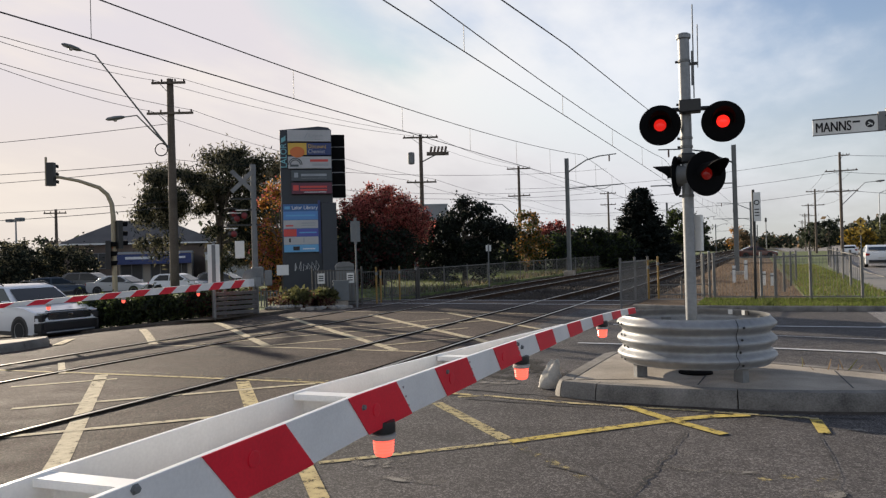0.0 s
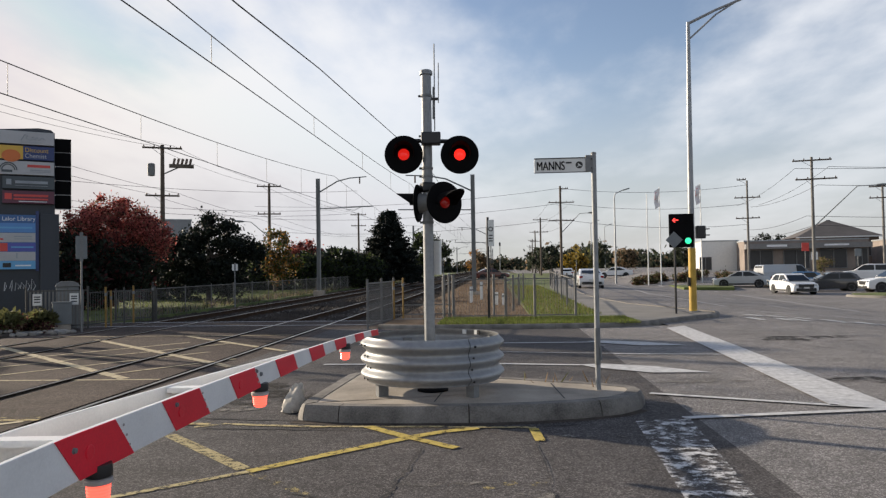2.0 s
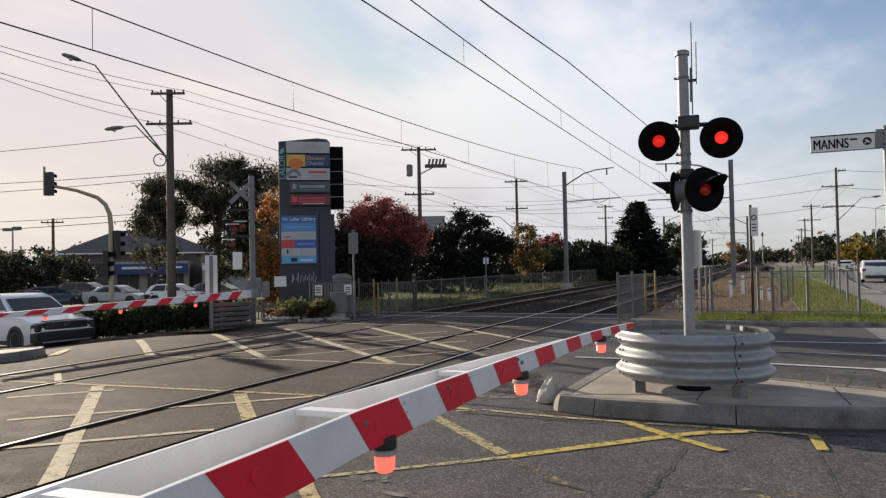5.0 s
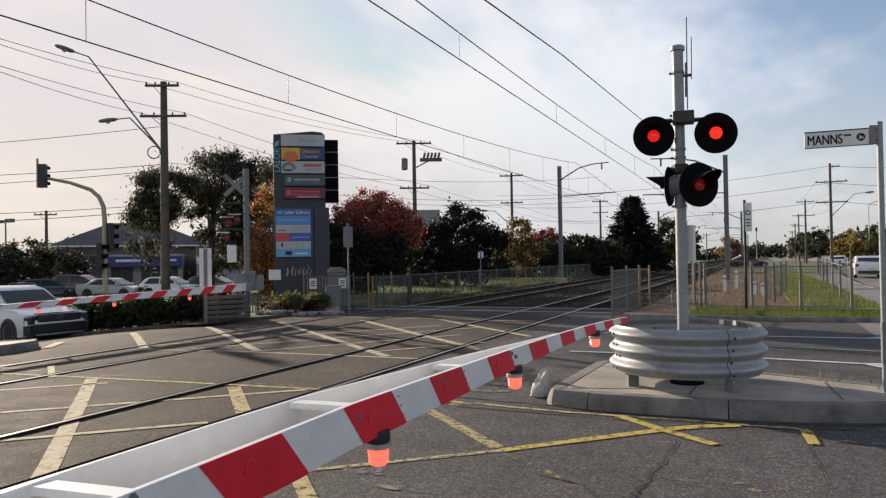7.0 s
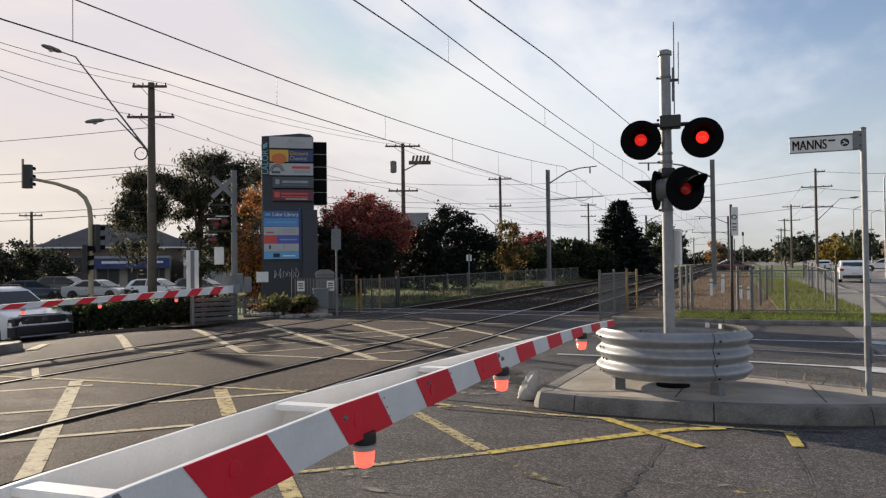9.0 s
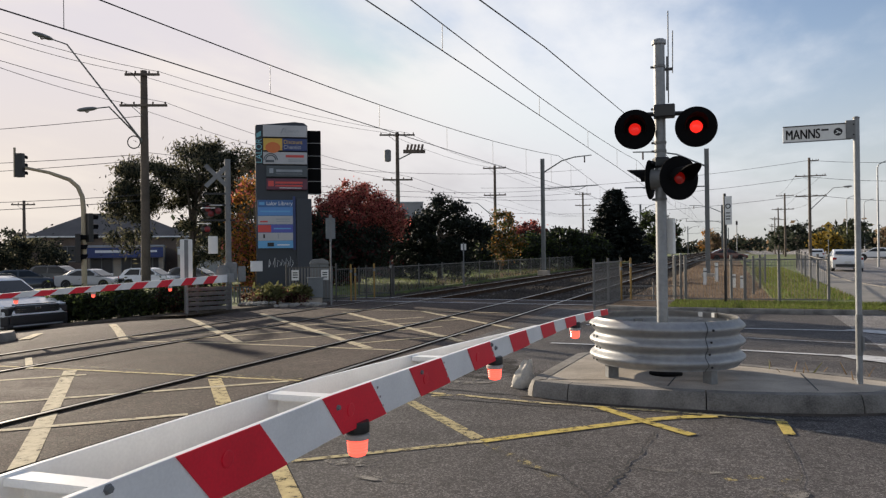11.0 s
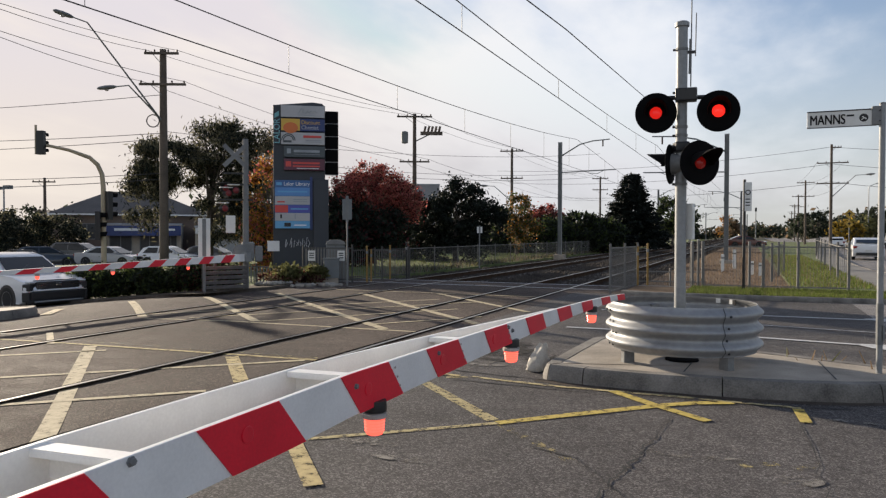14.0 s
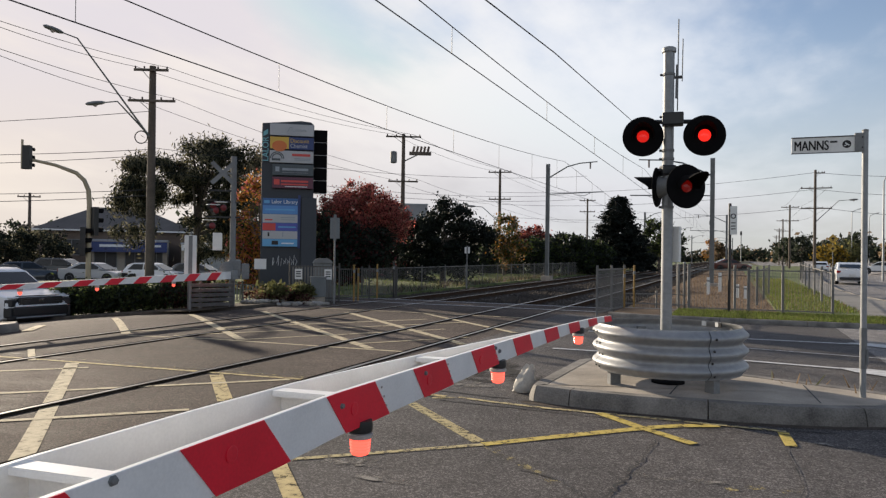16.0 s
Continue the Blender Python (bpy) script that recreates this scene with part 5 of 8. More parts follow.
def shrub(name, label, at, seed, lobes, mats, split, clumps=50, per=90, leaf=0.09, clump=0.24, droop=0.0):
    nr = np.random.RandomState(seed)
    t = thing(name, label, "shrub", at=at)
    cs, rs = [], []
    vol = np.array([l[3] * l[4] * l[5] for l in lobes])
    for l, k in zip(lobes, np.maximum(6, (clumps * vol / vol.sum()).astype(int))):
        d = nr.normal(size=(k, 3))
        d /= np.linalg.norm(d, axis=1)[:, None]
        cs.append(np.array(l[:3]) + d * np.array(l[3:]) * nr.uniform(0.3, 1.0, (k, 1)))
        q = clump * nr.uniform(0.6, 1.3, (k, 1))
        rs.append(np.hstack([q, q, q * 0.8]))
    cs, rs = np.vstack(cs), np.vstack(rs)
    cs[:, 2] = np.maximum(cs[:, 2], 0.05)
    part("foliage", leaf_mesh("foliage", leaves(nr, cs, rs, per, leaf, droop), mats, split, nr), None, t)
    g = Geo()
    for k in range(7):
        e = cs[nr.randint(len(cs))]
        g.tube([(0, 0, -0.12), (e[0] * 0.4, e[1] * 0.4, e[2] * 0.6), tuple(e)], [0.03, 0.02, 0.008], 5)
    part("woody_base", g, "bark", t)
    return t


for i in range(7):
    x, y = -19.6 + i * 0.80, 15.75 + i * 0.26
    shrub("hedge_shrub", "dark green hedge shrub in the garden bed", (x, y, zg(x, y) + 0.06), 80 + i, [(0, 0, 0.52, 0.72, 0.6, 0.46), (0.3, 0, 0.38, 0.55, 0.5, 0.36)], ["leaf_hedge", "leaf_dark", "leaf_maroon" if i in (5, 6) else "leaf_green"], [0.45, 0.35, 0.2], 60, 90, 0.11)
for i, (x, y, s) in enumerate(((-14.1, 19.6, 0.62), (-13.2, 19.9, 0.55), (-13.6, 19.2, 0.42))):
    shrub("flax_shrub", "low reddish shrub with pale arching tips", (x, y, zg(x, y) + 0.05), 95 + i, [(0, 0, 0.22 * s / 0.6, s * 1.2, s, 0.22 * s / 0.6)], ["leaf_maroon", "leaf_dry", "leaf_lime"], [0.5, 0.38, 0.12], 26, 55, 0.10, 0.2)
    shrub("flax_tuft", "pale green tuft of flax leaves", (x + 0.05, y + 0.15, zg(x, y) + 0.08), 105 + i, [(0, 0, 0.36, s * 0.6, s * 0.5, 0.14)], ["leaf_lime"], None, 20, 60, 0.2, 0.2)
# stones along the bed
nr = np.random.RandomState(77)
M["stone"] = material("pale_garden_stone", (0.30, 0.28, 0.25), 0.9, grain=20, stain=4, bump=0.4, random_tint=0.4)
stone_meshes = []
for k in range(4):
    g = Geo()
    pr = [(0.02, -0.05), (0.09, -0.04), (0.11, 0.0), (0.085, 0.05), (0.03, 0.07)]
    g.lathe(pr, Matrix.Diagonal((1.0 + 0.2 * k, 0.8, 0.8 + 0.1 * k, 1)), 7)
    g.v = [(x * nr.uniform(0.8, 1.2), y * nr.uniform(0.8, 1.2), z * nr.uniform(0.8, 1.2)) for x, y, z in g.v]
    stone_meshes.append(g.mesh("garden_stone", "stone"))
for i in range(60):
    x, y = nr.uniform(-14.4, -11.9), 0
    y = 18.7 + nr.uniform(-0.35, 0.45) + (x + 14.4) * 0.35
    s = part("garden_stone", stone_meshes[i % 4])
    s.matrix_world = pose(x, y, zg(x, y) + (0.13 if x < -13.3 else 0.03), 0, 0, nr.uniform(0, 360))
    tagged(s, "rounded pale garden stone by the crossing", "stone", "garden stones")

# verge grass blades
nr = np.random.RandomState(55)


def tufts(name, label, n, area, size, mats, split=None, low=0.1):
    p = np.stack([nr.uniform(area[0], area[1], n), nr.uniform(area[2], area[3], n), np.full(n, low)], axis=1)
    a = nr.normal(size=(n, 3)) * [0.4, 0.4, 0.1] + [0, 0, 1]
    b = nr.normal(size=(n, 3)) * [1, 1, 0.1]
    b /= np.linalg.norm(b, axis=1)[:, None]
    s = size * nr.uniform(0.4, 1.5, (n, 1))
    w = 0.012 + 0.10 * s
    v = np.stack([p - b * w * 0.5, p + b * w * 0.5, p + a * s + b * w * 0.1, p + a * s - b * w * 0.1], axis=1).reshape(-1, 3)
    return tagged(part(name, leaf_mesh(name, v, mats, split, nr)), label, "grass", "", "stuff")


tufts("grass_blades", "short green grass blades on the verge", 22000, (-1.6, 3.9, 19.85, 22.4), 0.05, ["blade_green", "leaf_lime"], [0.7, 0.3], 0.10)
tufts("grass_blades", "green lawn blades along the fence", 22000, (1.1, 3.4, 23.6, 60), 0.08, ["blade_green", "leaf_lime", "leaf_dry"], [0.6, 0.25, 0.15], 0.08)
tufts("dry_grass", "dry straw-coloured grass beside the tracks", 9000, (-3.1, 1.1, 23.1, 70), 0.09, ["leaf_dry", "leaf_bare"], [0.45, 0.55], 0.05)
tufts("dry_grass", "dry grass along the far railway fence", 4500, (-15.0, -13.4, 26, 110), 0.22, ["leaf_bare", "leaf_lime", "leaf_dark"], [0.4, 0.3, 0.3], -0.06)
tufts("weeds", "thin dry weeds growing beside the island", 14, (0.35, 1.0, 9.35, 9.75), 0.2, ["leaf_dry", "leaf_lime"], [0.7, 0.3], 0.0)
tufts("weeds", "thin weeds growing behind the street sign", 14, (1.2, 1.7, 9.1, 9.5), 0.2, ["leaf_dry", "leaf_lime"], [0.5, 0.5], 0.0)
tufts("lawn_blades", "park lawn blades behind the railway fence", 16000, (-30, -13.6, 24.5, 60), 0.10, ["blade_green", "leaf_lime"], [0.6, 0.4], -0.06)


# ---- overhead line, poles and wires ----
M["mast_steel"] = material("grey_mast_steel", (0.22, 0.23, 0.23), 0.6, 0.3, grain=20, stain=1.5, bump=0.1)
M["pole_grey"] = material("grey_street_pole", (0.30, 0.31, 0.32), 0.5, 0.5, grain=20, stain=2, bump=0.05)
M["insul"] = material("brown_insulator", (0.08, 0.05, 0.04), 0.3, bump=0)


def catenary_mast(at, height, reach, label):
    """An H-section mast with a stay and a registration arm; reach is signed along x."""
    t = thing("catenary_mast", label, "railway mast", "railway masts", at)
    g = Geo()
    for s in (-1, 1):
        g.box((s * 0.11, 0, height / 2), (0.02, 0.24, height))
    g.box((0, 0, height / 2), (0.20, 0.014, height))
    part("mast", g, "mast_steel", t)
    part("footing", Geo().box((0, 0, 0.12), (0.7, 0.7, 0.34)), "concrete", t, bevel=0.03)
    part("stay_arm", Geo().tube([(0, 0, height - 1.0), (reach * 0.4, 0, height - 0.22), (reach * 0.65, 0, height - 0.02), (reach, 0, height + 0.05)], [0.05, 0.045, 0.04, 0.035], 8), "mast_steel", t, "curved upper bracket")
    part("registration_arm", Geo().tube([(0, 0, height - 2.1), (reach * 1.12, 0, height - 2.0)], 0.035, 8), "mast_steel", t)
    part("insulator", Geo().tube([(reach * 0.86, 0, height + 0.02), (reach * 0.86, 0, height - 0.42)], 0.05, 8), "insul", t)
    part("drop_tube", Geo().tube([(reach * 0.9, 0, height - 2.0), (reach * 0.75, 0, height - 2.25), (reach * 0.6, 0, height - 2.18)], 0.02, 6), "mast_steel", t)
    return t


for y in (49.2, 106, 163, 220):
    catenary_mast((-12.25, y, -0.05), 8.05, 3.4, "tall grey steel railway mast with an overhead line bracket")
for y in (42.9, 100, 157, 214):
    catenary_mast((-1.33, y, -0.05), 7.25, -4.0, "grey steel railway mast beside the dry verge")


def messenger_near(y):
    return 6.65 + 0.0007 * (y - 14) ** 2 if y < 50 else 7.55 - 0.035 * abs(((y - 50 + 28.5) % 57) - 28.5) * 0.8


def messenger_far(y):
    return 6.40 + 0.0011 * (y - 10) ** 2 if y < 50 else 7.9 - 0.05 * abs(((y - 50 + 28.5) % 57) - 28.5)


def contact_far(y):
    return min(6.05, 5.62 + 0.0105 * (y - 7.7))


line = thing("overhead_line", "two tracks' overhead wires with thin droppers", "overhead wires")
ys = steps(-14, 50, 32) + steps(54, 218, 30)
part("messenger_wire", Geo().tube([(-5.87, y, messenger_near(y)) for y in ys], 0.013, 5), "wire", line)
part("contact_wire", Geo().tube([(-5.87, y, 6.0 + 0.004 * min(y, 40)) for y in ys], 0.013, 5), "wire", line)
part("messenger_wire", Geo().tube([(-10.85, y, messenger_far(y)) for y in ys], 0.014, 5), "wire", line)
part("contact_wire", Geo().tube([(-10.85, y, contact_far(y)) for y in ys], 0.014, 5), "wire", line)
part("feeder_wire", Geo().tube([(-3.87, -6, 5.0), (-3.87, 2, 5.25), (-3.87, 10.9, 5.80), (-3.87, 16, 6.22), (-3.75, 27.4, 6.75), (-3.6, 42.9, 7.2), (-3.6, 70, 6.6), (-3.6, 100, 7.2)], 0.013, 5), "wire", line)
for i in range(14):
    y = 6.2 + i * 8.55
    part("dropper", Geo().tube([(-5.87, y, messenger_near(y)), (-5.87, y, 6.0 + 0.004 * min(y, 40))], 0.008, 4), "wire", line)
    y2 = 3.2 + i * 6.1
    part("dropper", Geo().tube([(-10.85, y2, messenger_far(y2)), (-10.85, y2, contact_far(y2))], 0.008, 4), "wire", line)


def power_pole(at, height, arms, label, turn=0.0, r=0.15, mat="wood", lean=0.0):
    """A timber pole with crossarms (height, length) and pin insulators."""
    t = thing("power_pole", label, "power pole", "power poles", at, turn)
    part("pole", Geo().tube([(0, 0, -0.3), (lean * 0.5, 0, height / 2), (lean, 0, height)], [r * 1.15, r, r * 0.8], 10), mat, t, smooth=True)
    for z, ln, dx in arms:
        a = part("crossarm", Geo().box((dx, -r - 0.03, z), (ln, 0.10, 0.12)), "wood", t)
        for k in (-0.46, -0.2, 0.2, 0.46):
            part("insulator", Geo().lathe([(0.02, 0.06), (0.045, 0.09), (0.05, 0.15), (0.03, 0.19), (0.01, 0.2)], Matrix.Translation((dx + k * ln, -r - 0.03, z)), 8), "insul", a)
        part("arm_brace", Geo().tube([(dx - ln * 0.25, -r - 0.03, z - 0.05), (0, -r, z - 0.55)], 0.018, 5), "galv_dull", a)
    return t


p1 = power_pole((-28.35, 29.1, -0.76), 12.0, [(11.75, 1.75, 0.0), (10.15, 2.4, 0.05)], "tall weathered timber power pole with lamp arms", 25, 0.21)
T34 = 34.4


def outreach(base, knee, end, name="street_lamp", label="cobra-head street lamp on a long steel arm"):
    t = thing(name, label, "street lamp", "street lamps")
    b, k, e = Vector(base), Vector(knee), Vector(end)
    part("arm", Geo().tube([b, b.lerp(k, 0.5), k, e], [0.05, 0.042, 0.036, 0.03], 8), "galv_dull", t)
    d = (e - k).normalized()
    side = Vector((0, 0, 1)).cross(d).normalized()
    up = d.cross(side)
    m = Matrix((side, d, up)).transposed().to_4x4()
    m.translation = e
    g = Geo()
    secs = [(-0.05, 0.05, 0.04), (0.1, 0.13, 0.09), (0.45, 0.17, 0.11), (0.75, 0.13, 0.08), (0.85, 0.04, 0.03)]
    vs, n = [], 10
    for y, w, h in secs:
        for q in range(n):
            a = 2 * math.pi * q / n
            vs.append(m @ Vector((w * math.cos(a), y, h * math.sin(a))))
    g.add(vs, [(i * n + j, i * n + (j + 1) % n, (i + 1) * n + (j + 1) % n, (i + 1) * n + j) for i in range(len(secs) - 1) for j in range(n)] + [tuple(range(n))[::-1], tuple((len(secs) - 1) * n + j for j in range(n))])
    head = part("lamp_head", g, "galv_dull", t, smooth=True)
    part("lens", Geo().lathe([(0.10, 0), (0.09, -0.05), (0.04, -0.09), (0.005, -0.095)], m @ Matrix.Translation((0, 0.42, -0.08)), 12), "lamp_rim", head)
    return t


outreach((-28.35, 29.0, 7.5), (-28.95, 24.95, 11.6), (-29.15, 24.3, 11.7))
outreach((-28.35, 29.0, 7.55), (-28.75, 27.2, 9.05), (-29.1, 26.7, 8.92))
part("cable_coil", Geo().lathe([(0.32 + 0.03 * math.cos(a), 0.03 * math.sin(a)) for a in [2 * math.pi * k / 8 for k in range(8)]], Matrix.Translation((-0.45, -0.25, 8.25)) @ pose(0, 0, 0, 90, 0, 0), 20, True), "wire", p1, "coil of spare cable")
p2 = power_pole((-24.0, 50.5, -0.8), 11.7, [(11.45, 2.7, 0.0), (8.0, 2.3, 0.0)], "timber power pole carrying a small switch and transformer", 25, 0.17)
part("transformer", Geo().lathe([(0.10, -0.5), (0.24, -0.46), (0.26, -0.3), (0.26, 0.35), (0.2, 0.42), (0.05, 0.45)], Matrix.Translation((-0.75, -0.1, 9.9)), 12), "galv_dull", p2)
sw = part("switch_frame", Geo().box((1.3, 0, 10.2), (1.7, 0.3, 0.25)), "wood", p2)
for k in range(5):
    part("switch_insulator", Geo().tube([(0.75 + k * 0.28, 0, 10.3), (0.85 + k * 0.28, 0, 10.75)], 0.09, 7), "insul", sw)
part("switch_bracket", Geo().tube([(0.1, 0, 9.6), (1.2, 0, 10.15)], 0.05, 6), "galv_dull", p2)
power_pole((-22.9, 71.6, -0.8), 11.3, [(11.0, 2.4, 0), (8.2, 2.3, 0)], "timber power pole behind the hedge", 15, 0.16)
power_pole((-21.3, 110.5, -0.8), 11.2, [(10.9, 2.4, 0), (9.2, 2.3, 0)], "distant timber power pole", 10, 0.16)
power_pole((-62.8, 49.1, -0.8), 7.8, [(7.4, 2.1, 0), (4.6, 2.0, 0)], "timber power pole behind the shops", 30, 0.15)
power_pole((8.1, 92.0, 0.0), 11.8, [(11.4, 0.9, 0.5), (9.7, 3.2, 0.1), (7.4, 3.2, 0.1)], "timber power pole beside the street", 0, 0.16)
for x, y, h in ((7.8, 130, 10.4), (9.0, 172, 10.2), (10.6, 220, 10.0), (13.0, 290, 10.2)):
    power_pole((x, y, 0.0), h, [(h - 0.4, 2.6, 0), (h - 2.6, 2.6, 0)], "distant timber power pole along the street", 0, 0.16)
power_pole((26.8, 63.4, -0.6), 11.2, [(10.9, 3.0, 0), (9.3, 3.2, 0.3)], "timber power pole before the shops", -15, 0.13, "wood_grey")
power_pole((29.2, 86.5, 0.5), 10.8, [(10.9, 1.0, -0.6), (8.8, 2.8, 0), (6.4, 2.6, 0)], "timber power pole at the shop corner", -15, 0.13, "wood_grey")
power_pole((41, 80, -0.6), 10.5, [(10.2, 2.6, 0), (9.0, 2.6, 0)], "timber power pole down the side street", -15, 0.13, "wood_grey")
for x, y, h, nm in ((-3.9, 118, 7.5, 1), (0.5, 128, 6.2, 2), (-16.2, 92, 5.4, 3)):
    t = thing("steel_pole", "thin dark steel pole beside the line", "pole", "line-side poles", (x, y, -0.1))
    part("pole", Geo().tube([(0, 0, 0), (0, 0, h)], [0.09, 0.06], 8), "mast_steel", t)
    part("pole_head", Geo().box((0, 0, h - 0.4), (0.3, 0.25, 0.6)), "black_paint", t)


def span(g, a, b, sag, r=0.012, n=14):
    a, b = Vector(a), Vector(b)
    g.tube([a.lerp(b, i / n) + Vector((0, 0, -4 * sag * (i / n) * (1 - i / n))) for i in range(n + 1)], r, 4, False)


wires = thing("power_lines", "thin dark power lines strung between timber poles", "power lines")
c25, s25 = math.cos(radians(25)), math.sin(radians(25))


def arm_end(base, z, off, turn):
    return (base[0] + off * math.cos(radians(turn)), base[1] + off * math.sin(radians(turn)), base[2] + z)


A, B, C_, D_ = (-28.35, 29.1, -0.76), (-24.0, 50.5, -0.8), (-22.9, 71.6, -0.8), (-21.3, 110.5, -0.8)
for off, z1, z2 in ((-0.8, 11.95, 11.65), (0.8, 11.95, 11.65), (-1.1, 10.35, 8.2), (1.1, 10.35, 8.2)):
    g = Geo()
    span(g, arm_end(A, z1, off, 25), arm_end(B, z2, off, 25), 0.35)
    part("wire", g, "wire", wires)
    g = Geo()
    span(g, arm_end(B, z2, off, 25), arm_end(C_, z2 - 0.45, off, 15), 0.35)
    span(g, arm_end(C_, z2 - 0.45, off, 15), arm_end(D_, z2 - 0.6, off, 10), 0.6)
    part("wire", g, "wire", wires)
    g = Geo()
    span(g, arm_end(A, z1, off, 25), (-22.6 + off * 0.5, 12.4 - off, 8.5 + (z1 - 10.35) * 0.45 - 0.1 * off), 0.25)
    part("wire", g, "wire", wires)
for i, (y0, y1, r) in enumerate(((9.3, 8.2, 0.016), (7.3, 7.2, 0.016), (7.0, 6.6, 0.016), (5.2, 5.2, 0.016), (4.9, 4.6, 0.018))):
    g = Geo()
    span(g, (-28.35, 29.1, y0 - 0.4), (-66 - i, 22 + i * 2, y1 + 0.9), 0.5, r)
    part("service_wire", g, "wire", wires)
for i, (za, zb) in enumerate(((5.6, 4.4), (5.2, 4.0), (6.4, 6.0))):
    g = Geo()
    span(g, (-28.35, 29.1, za + 0.6), (-14 + i, 62, zb + 2.5), 0.7, 0.012)
    part("service_wire", g, "wire", wires)
E_, F_, G_, H_ = (8.1, 92.0, 0.0), (7.8, 130, 0.0), (26.8, 63.4, -0.6), (29.2, 86.5, -0.6)
for off, z in ((-1.4, 9.9), (1.4, 9.9), (-1.3, 7.6), (1.3, 7.6)):
    g = Geo()
    span(g, arm_end(E_, z, off, 0), arm_end(F_, z + 0.2 if z > 9 else z + 0.3, off * 0.85, 0), 0.4, 0.016)
    part("wire", g, "wire", wires)
for za, b, zb in ((11.5, (29.2, 86.5), 10.8), (9.6, (29.2, 86.5), 8.6), (7.6, (29.2, 86.5), 6.2)):
    g = Geo()
    span(g, (8.1, 92.0, za), (b[0], b[1], zb), 0.7, 0.02)
    part("wire", g, "wire", wires)
    g = Geo()
    span(g, (8.1, 92.0, za), (-24 - za, 104, za - 0.3), 0.9, 0.02)
    part("wire", g, "wire", wires)
for off, z in ((-1.3, 10.3), (1.3, 10.3), (0.4, 8.8), (-0.5, 6.2), (0, 5.4)):
    g = Geo()
    span(g, arm_end(G_, z, off, -15), (64, 58 + off, z + 0.2), 0.8, 0.018)
    part("wire", g, "wire", wires)
    g = Geo()
    span(g, arm_end(G_, z, off, -15), arm_end(H_, min(z, 9.0), off * 0.9, -15), 0.4, 0.018)
    part("wire", g, "wire", wires)

# ---- shopping centre pylon sign ----
M["pylon_blue"] = material("slate_blue_cladding", (0.022, 0.028, 0.039), 0.45, dark=0.85, light=1.1, grain=20, stain=1.5, bump=0.05)
M["pylon_edge"] = material("grey_blue_column", (0.030, 0.036, 0.047), 0.5, dark=0.85, light=1.1, grain=20, stain=1.5, bump=0.05)
M["panel_white"] = material("backlit_white_panel", (0.42, 0.42, 0.43), 0.4, dark=0.92, light=1.05, grain=10, stain=2, bump=0)
M["panel_yellow"] = material("yellow_panel", (0.62, 0.38, 0.05), 0.4, dark=0.9, light=1.05, bump=0)
M["panel_orange"] = material("orange_panel", (0.60, 0.15, 0.03), 0.4, dark=0.9, light=1.05, bump=0)
M["panel_navy"] = material("navy_panel", (0.02, 0.04, 0.15), 0.4, dark=0.9, light=1.05, bump=0)
M["panel_slate"] = material("slate_panel", (0.06, 0.075, 0.085), 0.4, dark=0.9, light=1.05, bump=0)
M["panel_maroon"] = material("maroon_panel", (0.11, 0.025, 0.05), 0.4, dark=0.9, light=1.05, bump=0)
M["panel_sky"] = material("sky_blue_panel", (0.12, 0.36, 0.62), 0.4, dark=0.9, light=1.05, bump=0)
M["panel_mid"] = material("mid_blue_panel", (0.09, 0.25, 0.55), 0.4, dark=0.9, light=1.05, bump=0)
M["panel_deep"] = material("deep_blue_panel", (0.04, 0.12, 0.30), 0.4, dark=0.9, light=1.05, bump=0)
M["panel_red"] = material("red_panel", (0.60, 0.06, 0.05), 0.4, dark=0.9, light=1.05, bump=0)
M["panel_purple"] = material("blue_violet_panel", (0.08, 0.09, 0.38), 0.4, dark=0.9, light=1.05, bump=0)
M["letter_white"] = material("white_letters", (0.75, 0.76, 0.77), 0.5, bump=0)
M["letter_grey"] = material("grey_letters", (0.30, 0.33, 0.36), 0.5, bump=0)
M["letter_teal"] = material("teal_letters", (0.18, 0.45, 0.50), 0.5, bump=0)
M["spray"] = material("white_spray_paint", (0.55, 0.56, 0.58), 0.7, bump=0)
py = thing("pylon_sign", "tall slate-blue shopping centre pylon with stacked signboards", "pylon sign", at=(-17.27, 25.2, -0.5), turn=T34)
part("slab", Geo().box((0.02, 0.35, 3.72), (2.12, 0.55, 7.44)), "pylon_blue", py, bevel=0.03)
g = Geo().add([(-1.04, 0.075, 7.44), (1.08, 0.075, 7.44), (1.08, 0.625, 7.44), (-1.04, 0.625, 7.44), (0.55, 0.075, 7.60), (0.95, 0.075, 7.56), (0.95, 0.625, 7.56), (0.55, 0.625, 7.60)], [(0, 1, 5, 4), (3, 7, 6, 2), (0, 4, 7, 3), (1, 2, 6, 5), (4, 5, 6, 7), (0, 3, 2, 1)])
part("slab_cap", g, "pylon_blue", py)
part("column", Geo().box((0.90, 0.02, 2.2), (0.62, 0.25, 4.4)), "pylon_edge", py, bevel=0.02)


def board(z, h, mat, name="signboard", x0=-0.72, x1=1.05):
    return part(name, Geo().box(((x0 + x1) / 2, 0.0, z), (x1 - x0, 0.22, h)), mat, py, bevel=0.012)


def bar(parent, x, z, w, h, mat, y=-0.116, name="sign_bar"):
    return part(name, Geo().box((x, y, z), (w, 0.008, h)), mat, parent)


